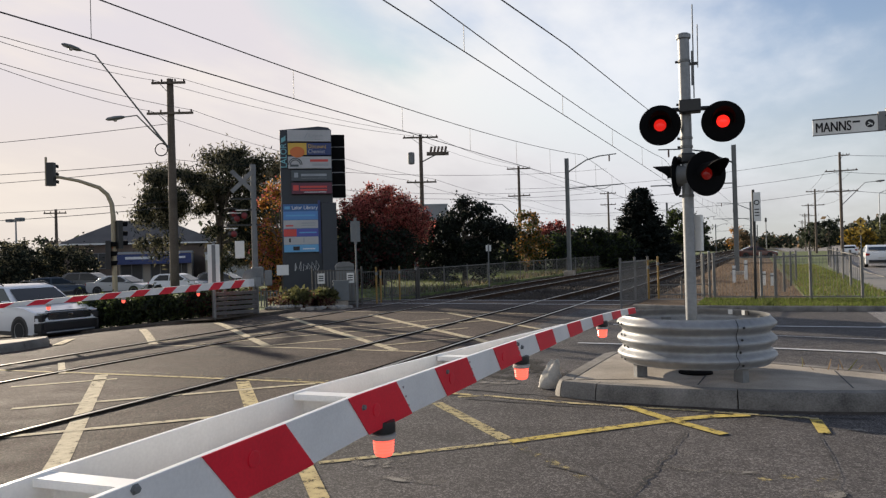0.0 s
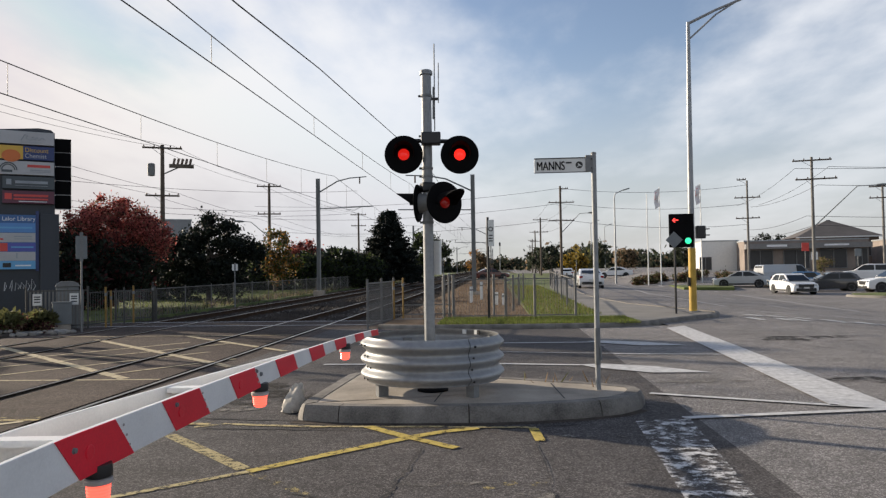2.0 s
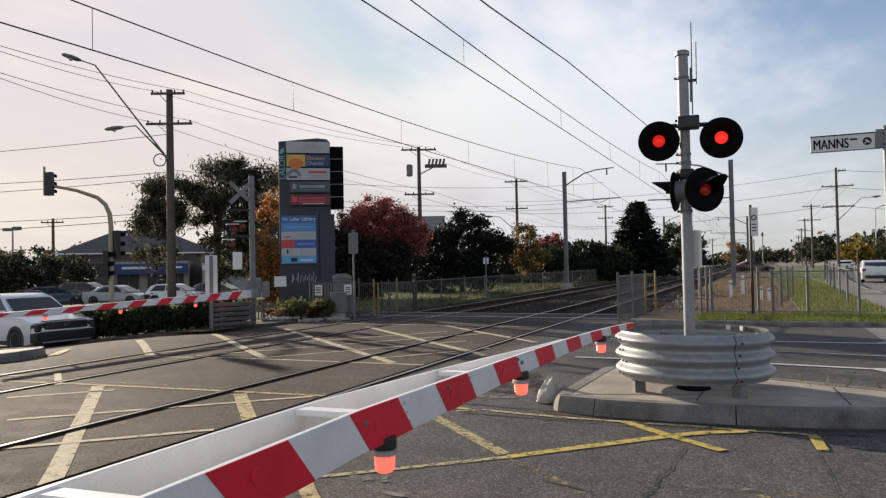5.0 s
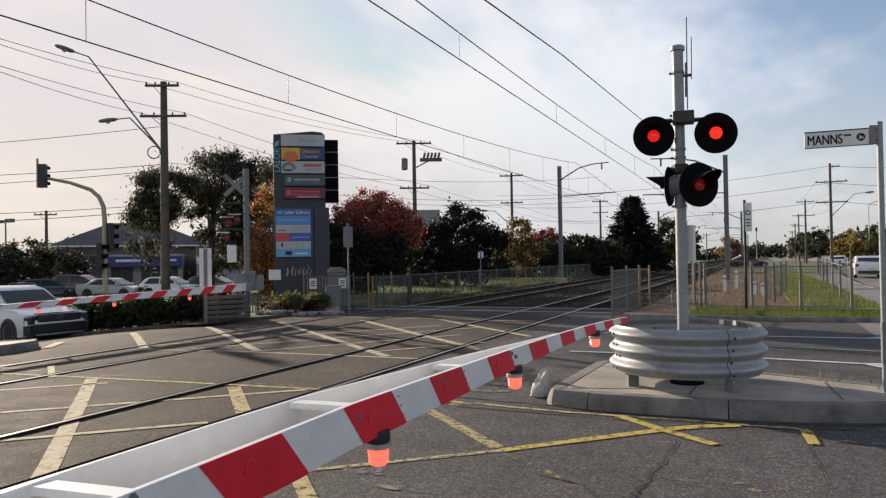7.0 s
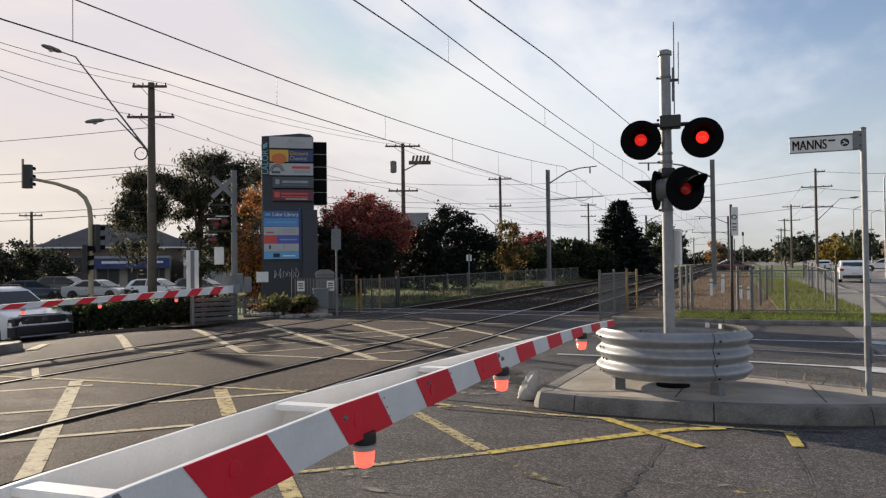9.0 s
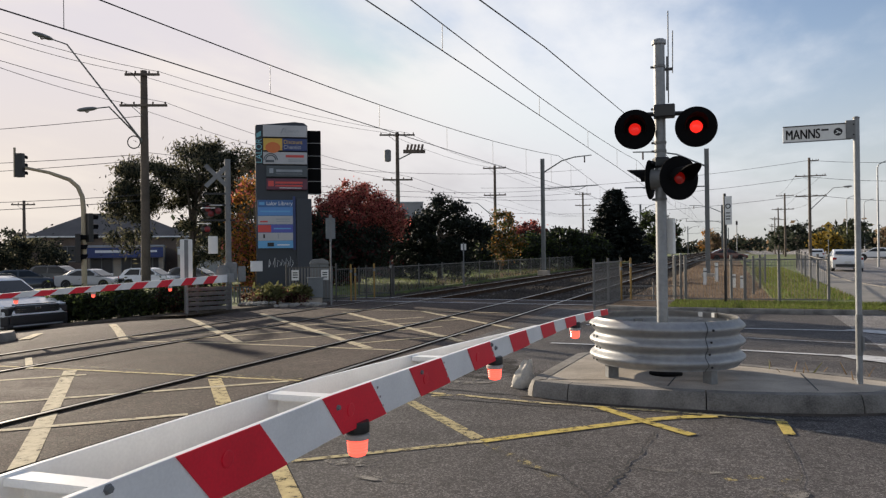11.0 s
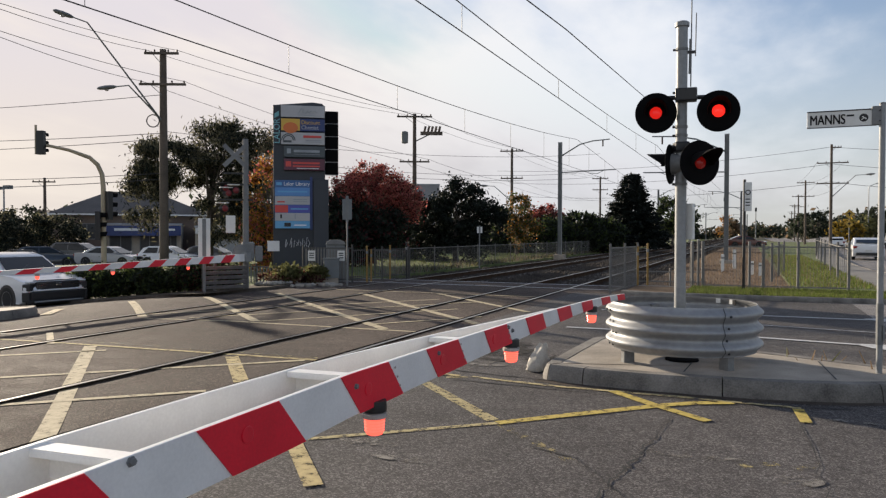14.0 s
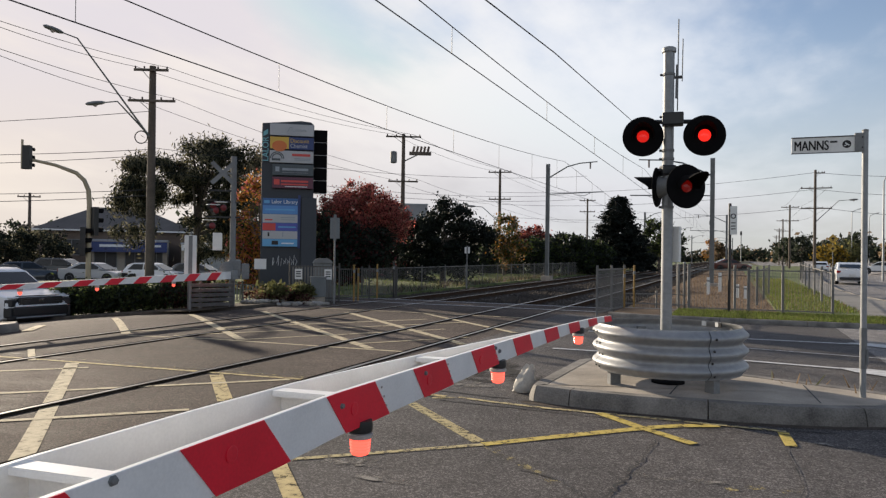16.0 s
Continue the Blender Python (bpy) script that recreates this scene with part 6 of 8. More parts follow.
front = pose(0, 0, 0, 90, 0, 0)
b = board(7.18, 0.48, "panel_white")
part("script_stroke", Geo().tube([(-0.02, -0.115, 7.08), (0.10, -0.115, 7.30), (0.20, -0.115, 7.26), (0.14, -0.115, 7.17), (0.28, -0.115, 7.10), (0.36, -0.115, 7.24), (0.40, -0.115, 7.12), (0.50, -0.115, 7.22), (0.56, -0.115, 7.12), (0.66, -0.115, 7.22), (0.74, -0.115, 7.14)], 0.014, 5), "letter_grey", b, "grey script logo stroke")
bar(b, 0.32, 7.03, 0.7, 0.012, "letter_grey")
b = board(6.63, 0.50, "panel_navy")
bar(b, -0.33, 6.63, 0.76, 0.49, "panel_yellow", -0.112)
part("logo_arc", Geo().lathe([(0.30, 0), (0.30, 0.01), (0.001, 0.01)], Matrix.Translation((-0.33, -0.114, 6.50)) @ front @ Matrix.Diagonal((1, 0.75, 1, 1)), 20), "panel_orange", b, "orange rounded logo shape")
lettering("Discount", 0.23, "panel_yellow", Matrix.Translation((0.10, -0.113, 6.73)) @ front, b, stretch=0.9)
lettering("Chemist", 0.23, "panel_white", Matrix.Translation((0.10, -0.113, 6.52)) @ front, b, stretch=0.9)
b = board(6.07, 0.50, "panel_white")
for r0 in (0.20, 0.27):
    part("logo_arch", Geo().tube([(-0.42 + r0 * math.cos(a), -0.113, 5.98 + r0 * math.sin(a)) for a in [math.pi * k / 10 for k in range(11)]], 0.022, 5), "panel_slate", b, "dark arch logo stroke")
bar(b, -0.46, 5.94, 0.34, 0.09, "panel_slate")
bar(b, 0.55, 6.15, 0.74, 0.10, "panel_red")
bar(b, 0.60, 6.00, 0.66, 0.03, "letter_grey")
bar(b, 0.60, 5.94, 0.66, 0.02, "letter_grey")
b = board(5.53, 0.46, "panel_slate", x0=-0.6)
bar(b, 0.32, 5.55, 1.05, 0.10, "letter_grey")
bar(b, -0.40, 5.55, 0.16, 0.20, "letter_grey")
bar(b, 0.32, 5.42, 1.05, 0.015, "letter_grey")
b = board(5.00, 0.46, "panel_maroon", x0=-0.6)
bar(b, 0.30, 5.06, 1.1, 0.08, "panel_red")
bar(b, 0.30, 4.93, 1.1, 0.06, "panel_red")
bar(b, -0.42, 5.02, 0.22, 0.22, "panel_red")
bar(b, 0.36, 4.84, 0.9, 0.025, "letter_white")
for k in range(5):
    rb = part("return_board", Geo().box((1.36, 0.32, 7.03 - k * 0.535), (0.54, 0.24, 0.50)), "black_matt", py, "dark back of a sign cabinet", bevel=0.012)
    part("light_gap", Geo().box((1.36, 0.33, 6.762 - k * 0.535), (0.52, 0.20, 0.018)), "panel_white", rb)
b = part("library_board", Geo().box((-0.26, 0.0, 3.36), (1.42, 0.16, 1.98)), "panel_deep", py, bevel=0.012)
part("board_return", Geo().box((0.50, 0.02, 3.4), (0.10, 0.14, 2.2)), "panel_navy", b)
lettering("Lalor Library", 0.22, "letter_white", Matrix.Translation((-0.62, -0.083, 4.20)) @ front, b, stretch=0.92)
bar(b, -0.80, 4.20, 0.22, 0.12, "panel_sky", -0.084)
bar(b, -0.26, 3.88, 1.40, 0.34, "panel_mid", -0.084)
bar(b, -0.26, 3.88, 1.2, 0.06, "panel_sky", -0.089)
bar(b, -0.26, 3.52, 1.40, 0.34, "panel_white", -0.084)
bar(b, -0.72, 3.46, 0.30, 0.06, "panel_red", -0.089)
bar(b, 0.05, 3.56, 0.56, 0.04, "letter_grey", -0.089)
bar(b, 0.05, 3.47, 0.56, 0.03, "letter_grey", -0.089)
bar(b, -0.70, 3.17, 0.52, 0.30, "panel_red", -0.084)
bar(b, 0.00, 3.17, 0.88, 0.30, "panel_purple", -0.084)
bar(b, 0.02, 3.17, 0.70, 0.05, "panel_sky", -0.089)
bar(b, -0.26, 2.84, 1.40, 0.32, "panel_white", -0.084)
bar(b, -0.72, 2.86, 0.07, 0.16, "sign_black", -0.089)
bar(b, -0.15, 2.86, 0.05, 0.20, "letter_grey", -0.089)
bar(b, -0.26, 2.52, 1.40, 0.30, "panel_sky", -0.084)
bar(b, -0.46, 2.52, 0.26, 0.16, "sign_black", -0.089)
bar(b, 0.05, 2.50, 0.5, 0.05, "letter_white", -0.089)
place = part("place_name_strip", Geo().box((-0.87, 0.045, 6.55), (0.24, 0.06, 1.4)), "pylon_blue", py)
lettering("LALOR", 0.36, "letter_teal", Matrix.Translation((-0.88, 0.012, 5.86)) @ front @ pose(0, 0, 0, 0, 0, 90), place, stretch=0.92)
part("place_flag", Geo().add([(-0.98, 0.012, 7.08), (-0.80, 0.012, 7.20), (-0.80, 0.012, 7.0), (-0.98, 0.012, 6.9)], [(0, 1, 2, 3)]), "letter_teal", place)
gr = Geo()
rng = random.Random(4)
for i in range(6):
    x = -0.55 + i * 0.17
    gr.tube([(x, 0.072, 1.62 + rng.uniform(-0.06, 0.06)), (x + rng.uniform(0.02, 0.10), 0.072, 1.92 + rng.uniform(-0.08, 0.10)), (x + rng.uniform(0.06, 0.16), 0.072, 1.75), (x + rng.uniform(0.0, 0.12), 0.072, 1.60 + rng.uniform(-0.05, 0.06))], 0.011, 4)
part("graffiti", gr, "spray", py, "white sprayed scribble")

# ---- far-side crossing signal, boom and cabinets ----
T40 = 38.4
xs = thing("crossing_signal", "far-side grey post with crossbuck and red flashing lamps", "crossing signal", at=(-13.52, 17.05, zg(-13.5)), turn=T40)
part("post", Geo().tube([(0, 0, 0), (0, 0, 4.42)], 0.085, 14), "galv_dull", xs, smooth=True)
for s in (1, -1):
    part("crossbuck_blade", Geo().box((-0.30, -0.12 - 0.01 * s, 3.92), (0.86, 0.02, 0.12), m=pose(0, 0, 0, 0, 45 * s, 0)), "galv_dull", xs, "grey back of a crossbuck blade")
part("crossbuck_arm", Geo().box((-0.16, -0.06, 3.92), (0.4, 0.05, 0.05)), "galv_dull", xs)
for z, l0, l1 in ((3.10, -0.80, 0.15), (2.66, -0.75, 0.20), (3.42, -0.65, 0.05)):
    part("lamp_arm", Geo().box(((l0 + l1) / 2, -0.03, z), (l1 - l0, 0.06, 0.05)), "black_paint", xs)
for x, z, on in ((-0.58, 2.98, 1), (-0.30, 2.92, 0), (-0.60, 2.40, 0), (-0.50, 2.84, 0)):
    hd_ = part("lamp_housing", Geo().lathe([(0.03, 0.10), (0.11, 0.08), (0.13, 0.0), (0.13, -0.06), (0.10, -0.08)], Matrix.Translation((x, -0.1, z)) @ pose(0, 0, 0, 90, 0, 40), 12), "black_paint", xs, smooth=True)
    part("lens", Geo().lathe([(0.09, 0.0), (0.085, 0.02), (0.04, 0.035), (0.002, 0.04)], Matrix.Translation((x + 0.03, -0.20, z)) @ pose(0, 0, 0, 90, 0, 20), 12), "lens_off", hd_)
    part("visor", Geo().box((x - 0.05, -0.16, z + 0.16), (0.34, 0.25, 0.02), 12), "black_paint" if on else "sign_white", hd_)
part("bell_box", Geo().box((-0.42, -0.08, 1.95), (0.26, 0.20, 0.50)), "sign_white", xs, "white metal box", bevel=0.01)
part("mechanism", Geo().box((0.06, 0.05, 1.18), (0.36, 0.36, 0.52)), "galv_dull", xs, "grey boom drive case", bevel=0.05)
part("mechanism_disc", Geo().lathe([(0.20, 0), (0.20, 0.05), (0.15, 0.07), (0.02, 0.08)], Matrix.Translation((-0.16, -0.16, 1.18)) @ pose(0, 0, 0, 90, 0, 0), 20), "galv_dull", xs)
part("counterweight", Geo().box((0.36, -0.05, 1.10), (0.22, 0.12, 0.46)), "galv_dull", xs, bevel=0.03)
part("case_plate", Geo().box((0.78, -0.02, 1.32), (0.34, 0.05, 0.30)), "sign_white", xs)
fb = thing("boom_gate", "far boom arm with red and white stripes, lowered", "boom gate")


def far_boom(a, b, h):
    return Geo().add([(-13.42 + dx, y, z) for y in (a, b) for dx in (-0.03, 0.03) for z in (0.955 - 0.012 * (16.7 - y) - h(y) / 2, 0.955 - 0.012 * (16.7 - y) + h(y) / 2)], [(0, 1, 3, 2), (4, 6, 7, 5), (0, 4, 5, 1), (2, 3, 7, 6), (0, 2, 6, 4), (1, 5, 7, 3)])


hb = lambda y: 0.09 + 0.017 * (y - 9.4)
arm = part("arm", far_boom(8.9, 17.0, hb), "white_paint", fb)
for k in range(9):
    y = 15.9 - k * 0.86
    hh = hb(y) / 2 + 0.001
    zc = 0.955 - 0.012 * (16.7 - y)
    w = 0.40
    part("red_stripe", Geo().add([(x, yy, zz) for x in (-13.385, -13.455) for yy, zz in ((y - 0.10, zc - hh), (y + w - 0.10, zc - hh), (y + w + 0.12, zc + hh), (y + 0.12, zc + hh))], [(0, 1, 2, 3), (4, 7, 6, 5), (0, 4, 5, 1), (1, 5, 6, 2), (2, 6, 7, 3), (3, 7, 4, 0)]), "red_film", arm)
for y in (10.3, 12.2, 14.6):
    m = Matrix.Translation((-13.42, y, 0.955 - 0.012 * (16.7 - y) - hb(y) / 2))
    l = part("boom_lamp", Geo().lathe([(0.05, 0.0), (0.05, -0.05), (0.04, -0.06)], m, 12), "lamp_rim", fb)
    part("lens", Geo().lathe([(0.042, -0.06), (0.038, -0.11), (0.015, -0.13), (0.002, -0.132)], m, 12), "lamp_orange", l)
part("arm_bracket", Geo().box((-13.47, 17.0, 0.97), (0.3, 0.35, 0.26)), "galv", fb)
sb = thing("road_sign", "pale back of a tall narrow road sign", "road sign", at=(-13.9, 15.75, zg(-13.9)), turn=T40)
part("post", Geo().tube([(0, 0, 0), (0, 0, 2.2)], 0.035, 8), "galv_dull", sb)
part("plate", Geo().box((0, -0.045, 1.58), (0.32, 0.03, 1.08)), "sign_white", sb, bevel=0.014)
part("brace", Geo().box((0, -0.06, 1.58), (0.10, 0.02, 1.06)), "galv_dull", sb)
M["barrier_grey"] = material("weathered_barrier_steel", (0.115, 0.105, 0.10), 0.75, 0.1, grain=20, stain=3, dark=0.6, bump=0.1)
br = thing("guard_barrier", "grey ribbed steel barrier panel before the far post", "barrier", at=(-13.95, 15.75, zg(-13.95)), turn=62)
for k in range(5):
    part("rail", Geo().box((0.66, 0, 0.20 + k * 0.135), (1.30, 0.05, 0.10)), "barrier_grey", br, bevel=0.01)
for x in (0.03, 0.35, 1.28):
    part("post", Geo().box((x, 0.05, 0.42), (0.07, 0.07, 0.86)), "barrier_grey", br)

M["cabinet"] = material("grey_cabinet_paint", (0.16, 0.175, 0.18), 0.6, grain=30, stain=2, dark=0.8, bump=0.05)
cb = thing("equipment_cabinet", "small grey metal cabinet by the pedestrian gate", "cabinet", at=(-12.75, 20.45, 0.0), turn=T34)
part("body", Geo().box((0, 0, 0.50), (0.50, 0.35, 0.62)), "cabinet", cb, bevel=0.01)
part("plinth", Geo().box((0, 0, 0.1), (0.44, 0.3, 0.24)), "concrete", cb)
part("lid", Geo().box((0, 0, 0.83), (0.54, 0.39, 0.04)), "cabinet", cb)
for k, z in enumerate((0.62, 0.4)):
    part("door_handle", Geo().box((0.17, -0.18, z), (0.03, 0.02, 0.08)), "galv_dull", cb)

# ---- fences ----
M["fence_grey"] = material("grey_galvanised_fence", (0.17, 0.165, 0.155), 0.7, 0.1, grain=20, stain=2, dark=0.7, bump=0.1)
pick = Geo().box((0, 0, 0), (0.05, 0.02, 1.0)).mesh("picket", "fence_grey")
rod = Geo().box((0, 0, 0), (0.007, 0.007, 1.0)).mesh("fence_rod", "fence_grey")


def fence(name, label, a, b, height, gap, lift=0.0, bars="rod", post_every=2.4, rails=(0.12, 0.95), postmat="fence_dark", post_r=0.03):
    a, b = Vector((a[0], a[1], 0)), Vector((b[0], b[1], 0))
    ln = (b - a).length
    turn = math.degrees(math.atan2(b.y - a.y, b.x - a.x))
    z0 = zg(a.x, a.y) + lift
    t = thing(name, label, "fence", "railway fences", (a.x, a.y, z0), turn)
    n = max(1, round(ln / post_every))
    for i in range(n + 1):
        part("post", Geo().tube([(ln * i / n, 0, -0.3), (ln * i / n, 0, height + 0.06)], post_r, 8), postmat, t)
    for r in rails:
        part("rail", Geo().box((ln / 2, 0, height * r), (ln, 0.03, 0.035)), postmat, t)
    k = int(ln / gap)
    if k <= 160:
        for i in range(1, k):
            p = part(bars_name(bars), pick if bars == "picket" else rod, None, t)
            p.matrix_basis = Matrix.Translation((i * gap, 0, height * 0.5)) @ Matrix.Diagonal((1, 1, height * 0.94, 1))
    else:
        g = Geo()
        for i in range(1, k):
            g.box((i * gap, 0, height * 0.5), (0.006, 0.006, height * 0.94))
        tagged(part("wire_mesh", g, "fence_grey", t), kind="stuff")
    return t


def bars_name(bars):
    return "picket" if bars == "picket" else "fence_rod"


fence("picket_fence", "grey steel picket fence beside the pedestrian gate", (-13.75, 20.3), (-12.25, 20.95), 1.25, 0.10, 0.03, "picket")
fence("picket_fence", "grey steel picket fence running behind the garden bed", (-20.5, 21.6), (-13.75, 20.3), 1.15, 0.16, 0.0, "picket")
fence("wire_fence", "grey wire mesh fence along the far side of the railway", (-13.6, 25.0), (-13.9, 75.0), 1.15, 0.09, -0.06, "rod", 3.0, (0.97,), "fence_grey", 0.028)
fence("wire_fence", "grey wire mesh fence running on along the railway", (-13.9, 75.0), (-14.4, 170.0), 1.15, 0.25, -0.06, "rod", 4.0, (0.97,), "fence_grey", 0.028)
fence("wire_fence", "grey wire fence beside the pedestrian path", (-12.25, 20.95), (-11.95, 24.6), 1.15, 0.12, 0.0, "rod", 1.8)
fence("wire_fence", "short wire fence joining the railway fence", (-13.6, 25.0), (-11.9, 24.6), 1.1, 0.12, 0.0, "rod", 1.7)
fence("mesh_fence", "grey mesh fence across the dry verge", (-1.35, 22.85), (2.5, 23.1), 1.32, 0.085, 0.06, "rod", 1.28, (0.06, 0.93), "fence_grey", 0.04)
fence("mesh_fence", "grey mesh fence running away beside the lawn", (2.5, 23.1), (4.2, 58), 1.25, 1.0, 0.08, "rod", 5.8, (0.93,), "fence_grey", 0.04)
fence("mesh_fence", "grey mesh fence running back through the dry grass", (0.3, 23.0), (1.25, 34.0), 1.25, 0.4, 0.06, "rod", 3.4, (0.93,), "fence_grey", 0.04)
fence("mesh_fence", "grey mesh fence running on beside the lawn", (4.2, 58), (9.0, 118), 1.15, 0.8, 0.08, "rod", 5, post_r=0.04)
fence("maze_fence", "grey mesh panel of the pedestrian maze", (-3.55, 19.9), (-3.25, 22.9), 1.30, 0.055, 0.03, "rod", 1.5, (0.05, 0.95), "fence_grey", 0.035)
fence("maze_fence", "inner mesh panel of the pedestrian maze", (-3.25, 22.9), (-1.35, 23.3), 0.5, 0.07, 0.05, "rod", 0.95, (0.3, 0.9), "fence_grey", 0.03)
for x, y, h in ((-1.75, 23.9, 1.30), (-1.62, 22.6, 1.38), (-1.5, 23.2, 1.42), (-1.36, 23.3, 1.36)):
    t = thing("gate_post", "plain galvanised gate post of the pedestrian maze", "post", "maze gate posts", (x, y, 0.05))
    part("post", Geo().tube([(0, 0, 0), (0, 0, h)], 0.036, 10), "fence_grey", t, smooth=True)
    part("cap", Geo().lathe([(0.040, h), (0.03, h + 0.02), (0.005, h + 0.03)], Matrix(), 10), "galv", t)
for x, y, c, h in ((-2.95, 22.9, "yellow_dull", 1.35), (-3.22, 22.75, "yellow_dull", 1.25), (-12.03, 21.55, "yellow_dull", 1.22), (-12.0, 23.2, "yellow_dull", 1.22), (-12.0, 21.8, "yellow_dull", 1.1), (-11.88, 24.3, "black_paint", 1.3)):
    t = thing("bollard_post", "thin painted steel guide post", "post", "guide posts", (x, y, 0.0))
    part("post", Geo().tube([(0, 0, 0), (0, 0, h)], 0.030, 10), c, t, smooth=True)
    part("cap", Geo().lathe([(0.037, h), (0.03, h + 0.02), (0.005, h + 0.03)], Matrix(), 10), c, t)
    part("reflector_band", Geo().lathe([(0.037, h - 0.25), (0.038, h - 0.24), (0.038, h - 0.16), (0.037, h - 0.15)], Matrix(), 10), "galv_dull", t)
for x, y, h, w, hh, nm in ((-11.85, 19.95, 2.75, 0.30, 0.66, "pale back of a pedestrian sign"), (-12.15, 32.9, 2.0, 0.26, 0.30, "small pale railway sign"),):
    t = thing("sign_post", nm + " on a thin steel post", "sign", "", (x, y, zg(x, y)), 30)
    part("post", Geo().tube([(0, 0, 0), (0, 0, h)], 0.028, 8), "galv_dull", t)
    part("plate", Geo().box((0, -0.035, h - hh / 2), (w, 0.012, hh)), "cabinet" if hh > 0.5 else "sign_white", t, bevel=0.004)
    part("plate_brace", Geo().box((0, -0.045, h - hh / 2 + 0.02), (w * 0.3, 0.015, hh * 1.25)), "galv_dull", t)
t = thing("sign_post", "black post with a narrow white regulatory sign", "sign", "", (-0.21, 21.9, 0.08), -2)
part("post", Geo().tube([(0, 0, 0), (0, 0, 3.1)], 0.04, 10), "black_paint", t)
pl = part("plate", Geo().box((0.09, -0.03, 2.62), (0.20, 0.015, 0.80)), "sign_white", t, bevel=0.004)
part("sign_ring", Geo().lathe([(0.06 + 0.014 * math.cos(a), 0.004 * math.sin(a)) for a in [6.283 * k / 6 for k in range(6)]], Matrix.Translation((0.09, -0.04, 2.74)) @ front, 16, True), "sign_black", pl)
for z in (2.55, 2.46, 2.38):
    part("sign_bar", Geo().box((0.09, -0.04, z), (0.12, 0.004, 0.03)), "sign_black", pl)
for x, y, h in ((-1.15, 33, 0.75), (-0.75, 36, 0.9), (0.0, 31, 0.55), (0.3, 30.6, 0.5)):
    t = thing("marker_post", "short pale line-side marker post", "post", "marker posts", (x, y, 0.05))
    part("post", Geo().box((0, 0, h / 2), (0.14, 0.10, h)), "sign_white", t, bevel=0.01)
    part("band", Geo().box((0, 0, h * 0.8), (0.145, 0.105, 0.06)), "galv_dull", t)

# sandbag at the island's corner
nr = np.random.RandomState(3)
M["sack"] = material("dirty_white_sack", (0.50, 0.47, 0.42), 0.9, dark=0.6, light=1.1, grain=60, stain=8, bump=0.5)
bg = thing("sandbag", "dirty white sandbag slumped against the kerb", "sandbag", at=(-2.37, 8.40, 0.0), turn=20)
g = Geo().lathe([(0.02, 0.0), (0.135, 0.008), (0.155, 0.05), (0.148, 0.11), (0.13, 0.17), (0.11, 0.22), (0.085, 0.26), (0.07, 0.29), (0.055, 0.325), (0.01, 0.315)], Matrix.Diagonal((0.82, 0.72, 0.95, 1)), 28)
g.v = [(x * (1 + 0.18 * math.sin(5 * math.atan2(y, x) + z * 26) + 0.10 * math.sin(9 * math.atan2(y, x) - z * 41)) + z * 0.26, y * (1 + 0.15 * math.cos(4 * math.atan2(y, x) + z * 23)), z * (1 + 0.10 * math.sin(3 * math.atan2(y, x)))) for x, y, z in g.v]
part("sack", g, "sack", bg, smooth=True)

# notices on the picket fence and a domed locker behind it
for x, y in ((-13.45, 20.36), (-12.55, 20.74)):
    t = thing("notice", "small white warning notice fixed to the picket fence", "sign", "fence notices", (x, y, 0.80), 23)
    nt_ = part("plate", Geo().box((0, -0.035, 0.12), (0.24, 0.008, 0.34)), "sign_white", t)
    for z in (0.20, 0.13, 0.05):
        part("notice_bar", Geo().box((0, -0.041, z), (0.16, 0.004, 0.035)), "sign_black", nt_)
    part("fixing", Geo().box((0, -0.015, 0.12), (0.10, 0.04, 0.05)), "galv_dull", t)
lk = thing("equipment_locker", "grey steel locker with a rounded lid behind the fence", "cabinet", at=(-13.3, 21.6, -0.02), turn=T34)
part("body", Geo().box((0, 0, 0.65), (0.62, 0.45, 1.3)), "cabinet", lk, bevel=0.02)
part("lid", Geo().profile([(-0.34, 1.30), (-0.28, 1.40), (-0.16, 1.46), (0.16, 1.46), (0.28, 1.40), (0.34, 1.30)], Matrix.Translation((0, -0.28, 0)), 0.56), "galv_dull", lk)
part("door_seam", Geo().box((0, -0.253, 0.65), (0.012, 0.006, 1.2)), "black_paint", lk)
part("door_handle", Geo().box((0.08, -0.265, 0.7), (0.03, 0.03, 0.14)), "black_paint", lk)


# ---- vehicles ----
def car_paint(name, c, rough=0.25):
    M[name] = material(name, c, rough, 0.0, dark=0.96, light=1.03, grain=8, stain=0.8, bump=0, coat=0.6)


for nm, c in (("paint_pearl", (0.72, 0.73, 0.74)), ("paint_silver", (0.38, 0.39, 0.40)), ("paint_blue", (0.05, 0.16, 0.32)), ("paint_charcoal", (0.03, 0.035, 0.045)), ("paint_dark", (0.02, 0.02, 0.022)), ("paint_redbrown", (0.10, 0.025, 0.02))):
    car_paint(nm, c)
M["glass_dark"] = material("tinted_car_glass", (0.012, 0.015, 0.018), 0.06, 0.0, bump=0, coat=0.12)
M["glass_dark"].node_tree.nodes["Principled BSDF"].inputs["Specular IOR Level"].default_value = 0.25
M["tyre"] = material("tyre_rubber", (0.015, 0.015, 0.015), 0.85, grain=60, bump=0.2)
M["alloy"] = material("alloy_wheel", (0.35, 0.36, 0.37), 0.3, 0.8, bump=0)
M["trim_black"] = material("black_plastic_trim", (0.014, 0.014, 0.015), 0.5, grain=50, bump=0.1)
M["lamp_clear"] = material("clear_headlamp", (0.62, 0.64, 0.66), 0.1, 0.2, bump=0)
M["lamp_red"] = material("red_tail_lamp", (0.28, 0.01, 0.012), 0.2, bump=0)
M["chrome"] = material("chrome_trim", (0.6, 0.6, 0.6), 0.15, 1.0, bump=0)
